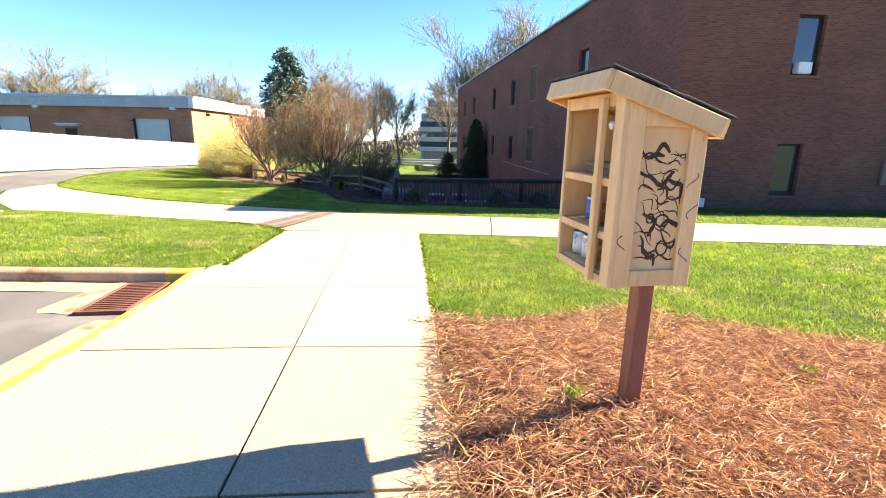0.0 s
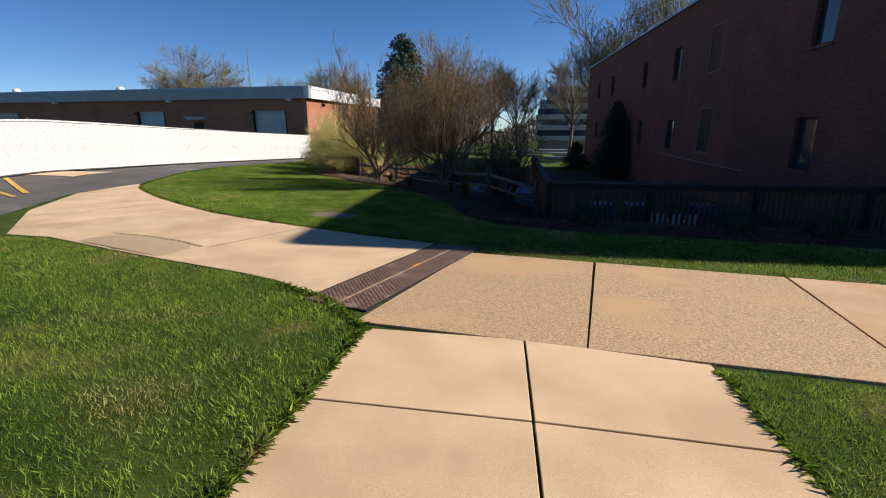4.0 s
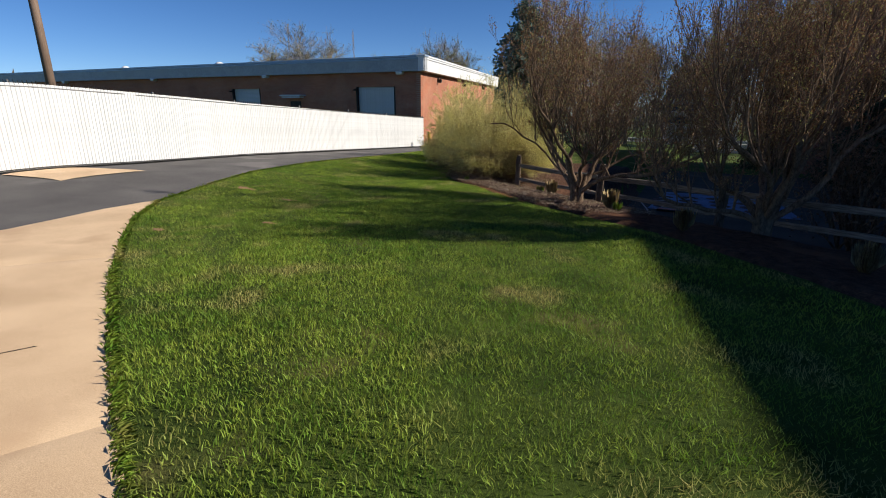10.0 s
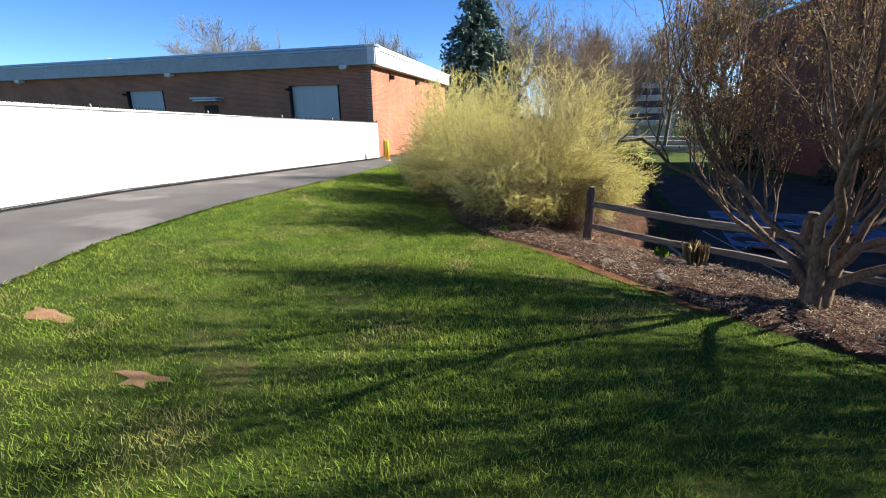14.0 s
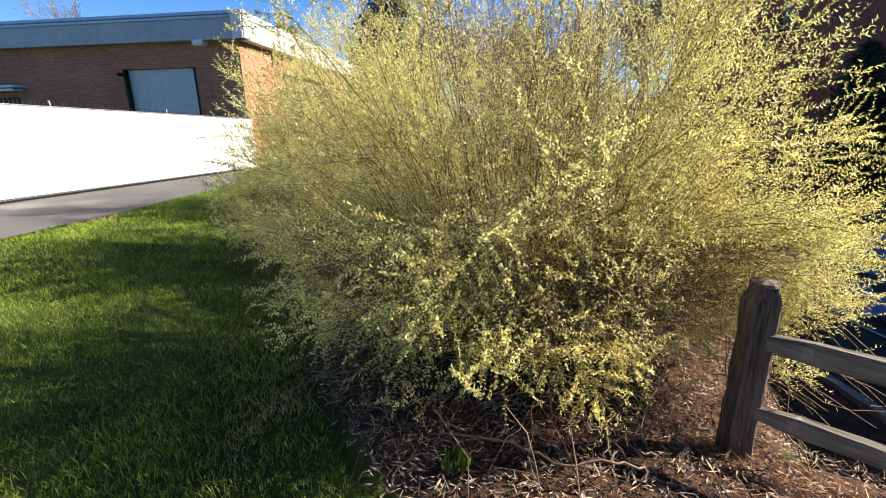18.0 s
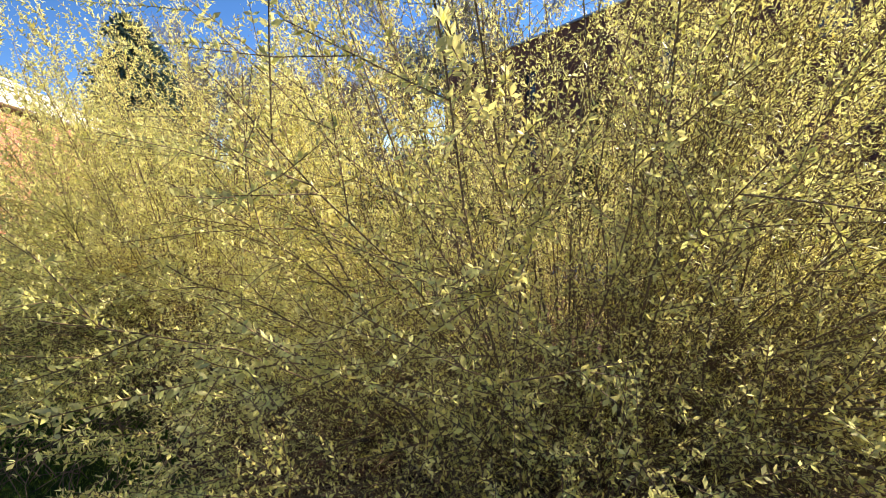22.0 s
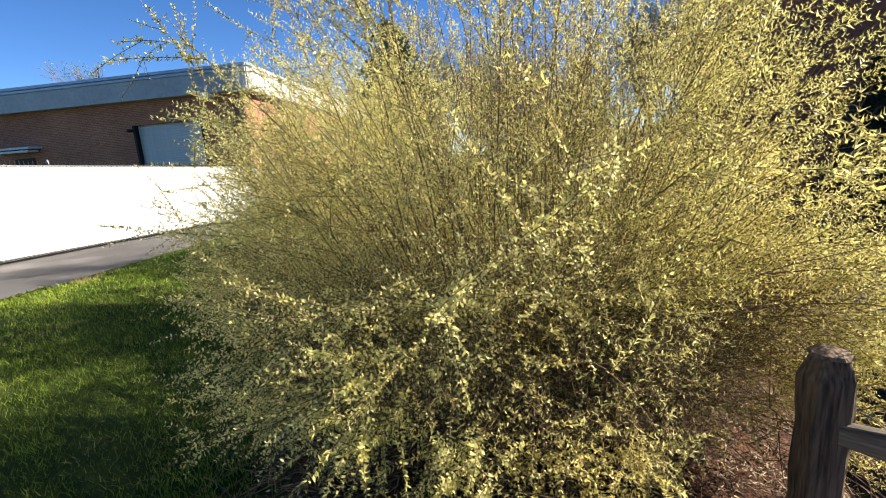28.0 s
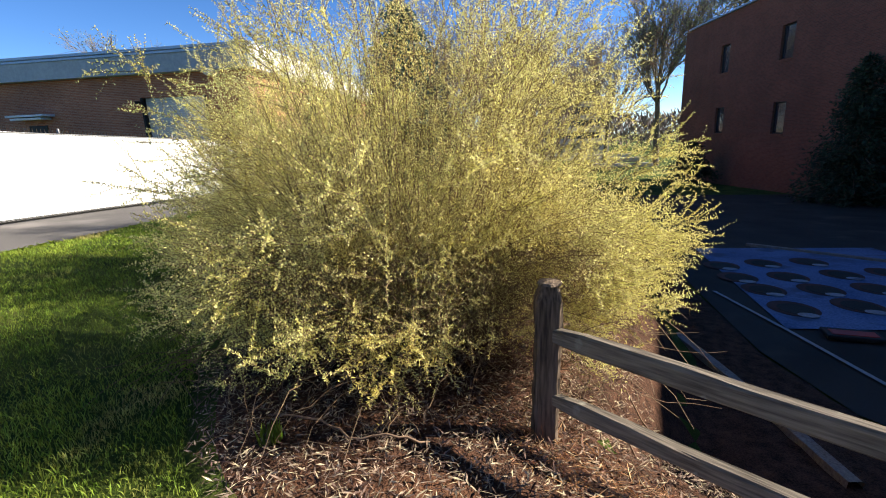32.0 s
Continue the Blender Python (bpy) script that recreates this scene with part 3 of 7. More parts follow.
# ---- ground ----
LAWN_EDGE = [(-5.97, 20.6), (-7.2, 20.8), (-8.48, 21.1), (-10.2, 21.55), (-11.3, 21.9), (-12.8, 22.6), (-14.4, 23.4), (-16.0, 24.35), (-17.3, 25.2),
             (-18.4, 26.2), (-19.5, 28.1), (-20.5, 30.05), (-21.4, 33.2), (-22.1, 37.2), (-23.2, 42.0), (-24.3, 47.0)]
BED_EDGE = [(-19.2, 40.0), (-18.0, 36.6), (-16.9, 34.3), (-16.06, 33.3), (-15.0, 32.65), (-14.2, 31.9), (-12.7, 30.5), (-11.6, 29.8), (-10.2, 28.9), (-8.6, 27.2), (-7.5, 25.7), (-6.3, 23.7), (-5.5, 22.65), (-4.2, 22.4), (4.6, 22.75)]
ISLAND = [(-4.90, 14.28), (-5.35, 17.2), (-6.1, 17.8), (-6.8, 18.06), (-7.5, 18.22), (-9.0, 18.4), (-11.6, 18.85), (-12.3, 18.6), (-12.7, 16.0), (-11.6, 13.6)]
LAWN = LAWN_EDGE + BED_EDGE + [(9.0, 23.1), (9.0, 20.42), (-5.2, 20.2)]
RIGHT_LAWN = [(-2.14, 12.95), (-2.84, 17.36), (9.0, 17.95), (9.0, 13.1), (1.2, 12.6), (-0.4, 13.2)]


def lot_drop(x, y):
    """The car park lies a kerb lower than the lawn and the walk."""
    return ((y < 14.07 + 0.15 * (x + 5.3)) & (x < -4.12 - 0.155 * (y - 11.25))) | ((x < -12.75) & (y < 18.0))


gx = np.r_[-400, -250, -150, -90, -60, np.arange(-45, -20, 1.5), np.arange(-20, 6, 0.33), np.arange(6, 40, 3), 60, 100, 180, 300, 400]
gy = np.r_[-60, -30, -15, np.arange(-5, 12.6, 1.0), np.arange(12.6, 14.8, 0.08), np.arange(14.8, 50, 0.33), np.arange(50, 110, 4), 130, 160, 200, 280, 400, 600]
GX, GY = np.meshgrid(gx, gy)
GZ = land(GX, GY) - 0.35 * lot_drop(GX, GY)
gi = np.arange(GX.size).reshape(GX.shape)
me = raw_mesh("ground", np.dstack([GX, GY, GZ]).reshape(-1, 3), np.stack([gi[:-1, :-1], gi[:-1, 1:], gi[1:, 1:], gi[1:, :-1]], -1).reshape(-1, 4))
structure("ground", me, "soil", "sloping ground of short green lawn and bare soil", True)

# apron and road
APRON_NEAR = [(-5.95, 17.6), (-6.8, 18.1), (-7.5, 18.25), (-9.0, 18.45), (-10.2, 18.65), (-11.6, 18.9), (-12.4, 18.8), (-15.0, 20.7), (-17.6, 23.5), (-18.3, 25.2), (-18.45, 26.1)]
a, b = resample(APRON_NEAR, 60), resample(LAWN_EDGE[:10], 60)
apron = tagged(new("pavement_apron"), "pale concrete driveway apron curving beside the lawn", "", "", "structure")
for lo, hi, mat in ((0, 15, "concrete"), (15, 27, "concrete"), (27, 42, "concrete"), (42, 59, "concrete")):
    part("slab", sheet("slab", [tuple(p) for p in a[lo:hi + 1]], [tuple(p) for p in b[lo:hi + 1]], (hi - lo) * 2 + 1, 9, 0.022, 0, 0.012), mat, apron)
part("patch", sheet("patch", [(-8.85, 19.1), (-9.4, 19.28), (-10.1, 19.4), (-10.9, 19.4)], [(-9.0, 18.5), (-9.5, 18.58), (-10.2, 18.7), (-10.9, 18.82)], 8, 5, 0.03, 0, 0.01), "aggregate", apron)
def joint_line(pts, w=0.012, lift=0.0245):
    bm = bmesh.new()
    prev = None
    for i, p in enumerate(pts):
        d = np.array(pts[min(i + 1, len(pts) - 1)]) - np.array(pts[max(i - 1, 0)])
        q = np.array([-d[1], d[0]]) / np.hypot(*d) * w / 2
        row = [bm.verts.new((p[0] + q[0] * k, p[1] + q[1] * k, gz(*p) + lift)) for k in (1, -1)]
        if prev:
            bm.faces.new((prev[0], prev[1], row[1], row[0]))
        prev = row
    return bm


part("joint", joint_line(resample([(-8.78, 19.1), (-8.48, 21.05)], 8)), "dark", apron)
part("joint", joint_line(resample([(-8.85, 19.1), (-9.4, 19.28), (-10.1, 19.4), (-10.9, 19.4)], 12), 0.02, 0.034), "dark", apron)
part("joint", joint_line(resample([(-14.2, 20.1), (-13.3, 22.4)], 8)), "dark", apron)
ROAD_W = [(-23.2, 16.0), (-23.2, 24.0), (-23.9, 28.9), (-25.2, 33.6), (-25.7, 38.2), (-26.6, 48.6), (-26.9, 52), (-31.0, 70)]
structure("road", sheet("road", ROAD_W, [(-13.4, 16.6), (-14.3, 19.6), (-17.5, 23.2), (-18.4, 26.2)] + LAWN_EDGE[10:] + [(-26.0, 54), (-28.5, 70)], 70, 14, 0.012, 0.006), "asphalt", "dark worn asphalt service road", True)
structure("road_slab", sheet("road_slab", [(-23.15, 25.6), (-23.5, 27.2)], [(-21.2, 25.9), (-21.7, 27.9)], 8, 8, 0.045, 0, 0.015), "concrete", "pale concrete slab set in the asphalt")
marks = tagged(new("road_marking"), "worn yellow and white lines painted on the asphalt", "", "", "structure")
part("stripe", joint_line(resample([(-23.0, 24.9), (-18.6, 22.85)], 12), 0.14, 0.03), "yellow", marks)
part("stripe", joint_line(resample([(-20.6, 23.1), (-17.9, 22.15)], 12), 0.12, 0.03), "yellow", marks)
lot = sheet("car_park", [(-40, -4), (-40, 15)], [(-3.0, -4), (-4.2, 8), (-4.9, 12.9), (-5.3, 14.2)], 24, 24, -0.13, 0.004)
structure("car_park", lot, "asphalt", "grey asphalt car park beside the walk", True)
structure("car_park_west", sheet("car_park_west", [(-40, 15), (-40, 22)], [(-5.3, 14.2), (-12.4, 14.2), (-12.7, 16), (-13.0, 18.2)], 10, 12, -0.13, 0.004), "asphalt", "grey asphalt car park beside the grass island", True)
gut = tagged(new("gutter"), "stained concrete gutter between car park and walk", "", "", "structure")
part("slab", sheet("slab", [(-4.22, 6.0), (-5.28, 12.75)], [(-3.77, 6.0), (-4.84, 12.75)], 10, 3, -0.112, 0, 0.01), "kerb", gut)
part("slab", sheet("slab", [(-5.98, 12.85), (-6.05, 14.1)], [(-5.5, 12.85), (-5.8, 14.1)], 6, 3, -0.112, 0, 0.01), "kerb", gut)
part("slab", sheet("slab", [(-12.4, 12.7), (-6.02, 13.55)], [(-12.4, 13.2), (-6.02, 14.12)], 10, 3, -0.111, 0, 0.01), "kerb", gut)

# kerb round the island, with its rounded corner
def kerb_run(line):
    kb = bmesh.new()
    prev = None
    for k, p in enumerate(line):
        q = line[min(k + 1, len(line) - 1)] - line[max(k - 1, 0)]
        q /= np.hypot(*q)
        nrm = np.array([q[1], -q[0]]) * -1
        zz = gz(*p)
        ring = [kb.verts.new((p[0] + nrm[0] * o, p[1] + nrm[1] * o, zz + h)) for o, h in ((-0.115, -0.3), (-0.105, -0.035), (-0.085, 0.002), (-0.045, 0.02), (0.06, 0.022), (0.1, -0.02), (0.1, -0.2))]
        if prev:
            for i in range(6):
                kb.faces.new((prev[i], prev[i + 1], ring[i + 1], ring[i]))
        prev = ring
    return kb


structure("kerb", kerb_run(resample([(-5.46, 14.115), (-7.5, 13.82), (-11.2, 13.27), (-12.2, 13.75), (-12.65, 16.0), (-12.5, 18.6)], 48)), "kerb", "stained concrete kerb edging the grass island", True)
structure("kerb_end", kerb_run(resample([(-5.075, 14.17), (-5.46, 14.115)], 5)), "yellow", "worn yellow paint on the end of the kerb", True)


def prism(pts, lift, depth, chamfer=0.003, gap=0.008):
    """A slab with four corners, standing lift over the ground, its edges eased."""
    bm = bmesh.new()
    c = np.mean(pts, axis=0)
    rows = []
    for inset, z in ((gap + chamfer, lift), (gap, lift - chamfer), (gap, lift - depth)):
        ring = []
        for p in pts:
            d = c - np.array(p)
            q = np.array(p) + d / np.hypot(*d) * inset * 1.4
            ring.append(bm.verts.new((q[0], q[1], gz(*p) + z)))
        rows.append(ring)
    bm.faces.new(rows[0])
    for u, v in zip(rows, rows[1:]):
        for k in range(len(pts)):
            bm.faces.new((u[k], v[k], v[(k + 1) % len(pts)], u[(k + 1) % len(pts)]))
    return bm


# the walk: two rows of slabs
walk_way = tagged(new("pavement_walk"), "sunlit concrete walk of two rows of slabs", "", "", "structure")
CY = [2.6, 4.2, 5.8, 7.4, 9.0, 10.55, 12.07, 13.65, 15.09, 16.32, 17.4]
for k, (y0, y1) in enumerate(zip(CY, CY[1:])):
    for side in (0, 1):
        cx = lambda y: -2.81 - 0.197 * (y - 10.61)
        lx = lambda y: -4.42 - 0.155 * (y - 11.25)
        rx_ = lambda y: -1.86 - 0.155 * (y - 10.8)
        if side == 0:
            left = lambda y: (-4.855 if y == 13.65 else lx(y), y - (0.27 if y < 14 else 0.19))
            pts = [left(y0), (cx(y0), y0), (cx(y1), y1), left(y1)] + ([(-5.075, 14.27)] if k == 7 else [])
        else:
            pts = [(cx(y0), y0), (rx_(y0), y0 + 0.14), (rx_(y1), y1 + 0.14 * (k < 9)), (cx(y1), y1)]
        part("slab", prism(pts, 0.02, 0.2), "aggregate" if k <= 5 or (side == 0 and k == 6) else "concrete", walk_way)
for crack in ([(-4.12, 13.48), (-3.98, 13.41), (-3.86, 13.30), (-3.73, 13.26), (-3.56, 13.24)], [(-4.05, 12.55), (-3.93, 12.50), (-3.86, 12.41), (-3.72, 12.38)]):
    part("crack", joint_line(resample(crack, 14), 0.0022, 0.0235), "dark", walk_way)
part("joint_bed", sheet("joint_bed", [(-2.95, 2.5), (-5.42, 17.1)], [(-0.65, 2.5), (-2.85, 17.4)], 12, 3, -0.02), "dark", walk_way)

# the crossing walk
cross = tagged(new("pavement_cross"), "broad concrete cross walk with exposed aggregate bays", "", "", "structure")
XS = [-5.33, -3.69, -1.6, 0.45, 2.5, 4.6, 6.7, 8.8, 10.9, 13.0, 15.1]
for k, (x0, x1) in enumerate(zip(XS, XS[1:])):
    yn = lambda x: 17.42 + 0.05 * (x + 2.9)
    yf = lambda x: 20.18 + 0.02 * (x + 3)
    part("slab", prism([(x0 - 0.2 * (k == 0), yn(x0)), (x1, yn(x1)), (x1, yf(x1)), (x0 + 0.02, yf(x0))], 0.02, 0.15), "aggregate_tan" if k in (0, 1) else "concrete_tan", cross)
part("joint_bed", sheet("joint_bed", [(-5.2, 17.45), (15, 18.3)], [(-5.2, 20.15), (15, 20.5)], 10, 3, -0.015), "dark", cross)

# steel tread plates over the trench
plates = thing("trench_cover", pose(-5.76, 18.9, gz(-5.76, 18.9), -2.7, 0, -6.6), "rusty red-brown steel tread plates covering a trench in the walk", "trench cover")
for x in (-0.172, 0.172):
    part("plate", boxes(((x, 0.15, 0.012), (0.318, 2.9, 0.02)), bevel=0.004), "steel", plates)
tv, tf = [], []
for x0 in (-0.172, 0.172):
    for i in range(11):
        for j in range(104):
            px, py = x0 - 0.138 + i * 0.0276, -1.27 + j * 0.0275
            a45 = math.pi / 4 if (i + j) % 2 else -math.pi / 4
            c_, s_ = math.cos(a45), math.sin(a45)
            k = len(tv)
            for u, v, h in ((-0.012, -0.0025, 0.022), (0.012, -0.0025, 0.022), (0.012, 0.0025, 0.022), (-0.012, 0.0025, 0.022), (-0.009, 0, 0.0255), (0.009, 0, 0.0255)):
                tv.append((px + u * c_ - v * s_, py + u * s_ + v * c_, h))
            tf += [(k, k + 1, k + 5, k + 4), (k + 2, k + 3, k + 4, k + 5)]
treads = part("tread", raw_mesh("tread", tv, tf), "tread", plates)
tagged(treads, "", "", "", "stuff")
part("joint_strip", boxes(((0, 0.1, 0.014), (0.028, 2.9, 0.026)), bevel=0.003), "joint", plates, "pale gritty joint with a worn orange paint mark")
part("joint_strip", boxes(((-0.342, 0.15, 0.012), (0.02, 2.9, 0.02))), "dark", plates)
part("joint_strip", boxes(((0.342, 0.15, 0.012), (0.02, 2.9, 0.02))), "dark", plates)
part("paint_mark", boxes(((0.0, 0.3, 0.0285), (0.03, 0.2, 0.004))), "label_orange", plates, "faded orange marking paint")

# storm drain
gm = Matrix.Translation((-5.43, 13.38, gz(-5.43, 13.38) - 0.115)) @ Matrix.Rotation(radians(14), 4, "Z") @ Matrix.Rotation(radians(-2.7), 4, "X")
grate = thing("storm_grate", gm, "rusty cast-iron storm drain grate in the gutter", "drain grate")
part("frame", boxes(((-0.215, 0, 0), (0.035, 1.04, 0.05)), ((0.215, 0, 0), (0.035, 1.04, 0.05)), ((0, 0.505, 0), (0.395, 0.035, 0.05)), ((0, -0.505, 0), (0.395, 0.035, 0.05)), bevel=0.004), "rust", grate)
bar = mesh_of("bar", boxes(((0, 0, 0), (0.39, 0.028, 0.045)), bevel=0.004))
bar.materials.append(M["rust"])
for k in range(15):
    part("bar", bar, "rust", grate).location = (0, -0.455 + k * 0.065, 0)
part("pit", boxes(((0, 0, -0.06), (0.4, 0.98, 0.02))), "dark", grate)
# painted edge of the walk
EDGE = [(-3.36, 4.5), (-4.56, 12.0), (-4.752, 12.90), (-4.865, 13.42), (-5.09, 14.22)]
ye = bmesh.new()
prev = None
for p in resample(EDGE, 48):
    zz = gz(*p)
    ring = [ye.verts.new((p[0] + o, p[1], zz + h)) for o, h in ((-0.155, -0.15), (-0.15, -0.012), (-0.135, 0.012), (-0.115, 0.022), (0.0, 0.025), (0.004, -0.05))]
    if prev:
        for i in range(5):
            ye.faces.new((prev[i], prev[i + 1], ring[i + 1], ring[i]))
    prev = ring
structure("kerb_edge", ye, "yellow", "worn yellow paint along the concrete edge of the walk", True)
wl_ = [(x + 0.006, y) for x, y in EDGE]
structure("white_line", joint_line(resample(wl_, 48), 0.02, 0.0285), "white_paint", "thin worn white line beside the yellow edge")

# utility pad in the lawn
pad = thing("utility_pad", pose(-8.85, 22.53, gz(-8.85, 22.53), -2.7, 0, -5), "small grey concrete pad let into the lawn", "concrete pad")
part("slab", boxes(((0, 0, -0.02), (0.98, 0.66, 0.07)), bevel=0.008), "pad", pad)

# planting bed, pine straw bed, court
structure("planting_bed", sheet("planting_bed", BED_EDGE, [(-12.9, 48.0), (-12.1, 43.5), (-12.0, 40.0), (-11.93, 38.0), (-11.55, 36.35), (-10.3, 35.35), (-9.3, 34.55), (-8.2, 33.7), (-6.8, 32.55), (-5.6, 30.6), (-4.9, 29.4), (-3.6, 27.5), (4.2, 28.1)], 110, 26, 0.045, 0.035, 0.09), "mulch", "bark mulch planting bed along the fence", True)
structure("straw_bed", sheet("straw_bed", [(-1.95, 7.5), (-1.86, 9.5), (-2.0, 11.5), (-2.15, 12.9)], [(7.0, 7.5), (7.0, 10), (7.0, 11.5), (7.0, 12.9)], 26, 40, 0.03, 0.04, 0.08), "straw_bed", "reddish pine straw bed beside the walk", True)
# darker than the road because its colour includes the shade lying here
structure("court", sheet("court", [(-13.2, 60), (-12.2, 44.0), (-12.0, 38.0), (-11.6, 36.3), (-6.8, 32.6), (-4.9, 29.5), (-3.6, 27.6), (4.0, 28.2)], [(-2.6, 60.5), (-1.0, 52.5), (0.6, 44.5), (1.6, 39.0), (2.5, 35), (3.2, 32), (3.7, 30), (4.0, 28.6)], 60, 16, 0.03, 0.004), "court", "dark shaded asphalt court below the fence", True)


# ---- buildings ----
def wall_mesh(length, z0, z1, thick, holes):
    """A wall along its own x, its outer face at y = 0, with openings right through it: holes (x0, x1, z0, z1)."""
    xs = sorted({0.0, length, *(h[0] for h in holes), *(h[1] for h in holes)})
    zs = sorted({z0, z1, *(h[2] for h in holes), *(h[3] for h in holes)})
    bm = bmesh.new()
    open_ = lambda x, z: any(h[0] < x < h[1] and h[2] < z < h[3] for h in holes)
    vert = {}

    def v(x, y, z):
        return vert.setdefault((x, y, z), bm.verts.new((x, y, z))) if (x, y, z) not in vert else vert[(x, y, z)]

    for x0, x1 in zip(xs, xs[1:]):
        for a_, b_ in zip(zs, zs[1:]):
            if open_((x0 + x1) / 2, (a_ + b_) / 2):
                continue
            bm.faces.new((v(x0, 0, a_), v(x1, 0, a_), v(x1, 0, b_), v(x0, 0, b_)))
            bm.faces.new((v(x0, thick, b_), v(x1, thick, b_), v(x1, thick, a_), v(x0, thick, a_)))
    for x0, x1, a_, b_ in list(holes) + [(0.0, length, z0, z1)]:
        for p, q in (((x0, a_), (x1, a_)), ((x1, a_), (x1, b_)), ((x1, b_), (x0, b_)), ((x0, b_), (x0, a_))):
            bm.faces.new((bm.verts.new((p[0], 0, p[1])), bm.verts.new((p[0], thick, p[1])), bm.verts.new((q[0], thick, q[1])), bm.verts.new((q[0], 0, q[1]))))
    bmesh.ops.remove_doubles(bm, verts=bm.verts, dist=0.0005)
    bmesh.ops.recalc_face_normals(bm, faces=bm.faces)
    return bm


def add_window(parent, x0, x1, z0, z1, inset=0.16, blind=False):
    w, h, cx, cz = x1 - x0, z1 - z0, (x0 + x1) / 2, (z0 + z1) / 2
    win = part("window", boxes(((x0 + 0.035, inset, cz), (0.07, 0.07, h)), ((x1 - 0.035, inset, cz), (0.07, 0.07, h)), ((cx, inset, z1 - 0.035), (w - 0.14, 0.07, 0.07)),
                               ((cx, inset, z0 + 0.035), (w - 0.14, 0.07, 0.07)), bevel=0.006), "trim_dark", parent, "dark bronze window frame")
    part("pane", boxes(((cx, inset + 0.01, cz), (w - 0.13, 0.012, h - 0.13))), "pane", win)
    part("sill", boxes(((cx, 0.03, z0 - 0.045), (w + 0.1, 0.2, 0.09)), bevel=0.008), "sill", win)
    if blind:
        part("blind", boxes(((cx, inset + 0.05, z1 - 0.3 * h), (w - 0.14, 0.01, h * 0.5))), "label_white", win)


def add_louver(parent, x0, x1, z0, z1):
    w, h, cx, cz = x1 - x0, z1 - z0, (x0 + x1) / 2, (z0 + z1) / 2
    fr = part("louver", boxes(((x0 + 0.04, 0.06, cz), (0.08, 0.12, h)), ((x1 - 0.04, 0.06, cz), (0.08, 0.12, h)), ((cx, 0.06, z1 - 0.04), (w - 0.16, 0.12, 0.08)), ((cx, 0.06, z0 + 0.04), (w - 0.16, 0.12, 0.08)), bevel=0.006), "louver", parent, "brown louvred vent")
    sl = bmesh.new()
    box(sl, (0, 0, 0), (w - 0.17, 0.012, 0.125), Matrix.Rotation(radians(38), 3, "X"))
    me_ = mesh_of("slat", sl)
    me_.materials.append(M["louver"])
    n = int((h - 0.2) / 0.105)
    for k in range(n):
        part("slat", me_, "louver", fr).location = (cx, 0.07, z0 + 0.14 + k * (h - 0.26) / (n - 1))
    part("backing", boxes(((cx, 0.2, cz), (w - 0.1, 0.01, h - 0.1))), "dark", fr)


# brick office block
bx, by = 4.3, 25.3
office = thing("brick_building", pose(bx, by, 0), "dark red-brown brick two-storey building with narrow windows", "building")
LB, ZB, ZR = 51.6, -5.0, 7.62
dB = Vector((-0.194, 0.981, 0)).normalized()
# local x runs towards the near corner, so s = LB - x
WIN = [8.25, 21.6, 28.2, 38.6, 45.2]
holes = []
for s in WIN:
    holes += [(LB - s - 0.58, LB - s + 0.58, 3.92, 5.72), (LB - s - 0.58, LB - s + 0.58, -0.05, 1.68)]
LOUV = [(LB - 17.1, LB - 15.6, 3.85, 6.05), (LB - 17.3, LB - 15.7, 0.0, 2.25)]
holes_all = holes + LOUV
west = part("wall", wall_mesh(LB, ZB, ZR, 0.3, holes_all), "brick_b", office)
west.matrix_basis = Matrix(((-dB.x, dB.y, 0, dB.x * LB), (-dB.y, -dB.x, 0, dB.y * LB), (0, 0, 1, 0), (0, 0, 0, 1)))
for h in holes:
    add_window(west, *h)
for h in LOUV:
    add_louver(west, *h)
holes_s = [(3.62, 4.58, 3.75, 5.55), (3.62, 4.58, -0.12, 1.6), (14.0, 14.96, 3.75, 5.55), (14.0, 14.96, -0.12, 1.6)]
south = part("wall", wall_mesh(30.0, ZB, ZR, 0.3, holes_s), "brick_b", office)
dS = Vector((0.981, 0.194, 0)).normalized()
south.matrix_basis = Matrix(((dS.x, -dS.y, 0, 0), (dS.y, dS.x, 0, 0), (0, 0, 1, 0), (0, 0, 0, 1)))
for k, h in enumerate(holes_s):
    add_window(south, *h, blind=(k == 0))
part("window_unit", boxes(((4.06, 0.06, 3.97), (0.46, 0.3, 0.36)), bevel=0.02), "white_box", south, "pale window air conditioner")
part("corner_band", boxes(((15.0, -0.012, 3.3), (30.0, 0.03, 0.14)), bevel=0.004), "brick_b", south)
part("meter_box", boxes(((0.75, -0.09, -0.33), (0.24, 0.18, 0.36)), ((1.1, -0.07, -0.36), (0.3, 0.14, 0.3)), bevel=0.015), "fascia", south, "pale grey meter boxes low on the wall")
part("sign_box", boxes(((7.9, -0.05, 0.65), (0.5, 0.1, 0.8)), bevel=0.01), "louver", south, "dark wall plaque")
east = part("wall", wall_mesh(LB, ZB, ZR, 0.3, []), "brick_b", office)
east.matrix_basis = Matrix(((dB.x, -dB.y, 0, dS.x * 30), (dB.y, dB.x, 0, dS.y * 30), (0, 0, 1, 0), (0, 0, 0, 1)))
north = part("wall", wall_mesh(30.0, ZB, ZR, 0.3, []), "brick_b", office)
north.matrix_basis = Matrix(((-dS.x, dS.y, 0, dS.x * 30 + dB.x * LB), (-dS.y, -dS.x, 0, dS.y * 30 + dB.y * LB), (0, 0, 1, 0), (0, 0, 0, 1)))
rb = bmesh.new()
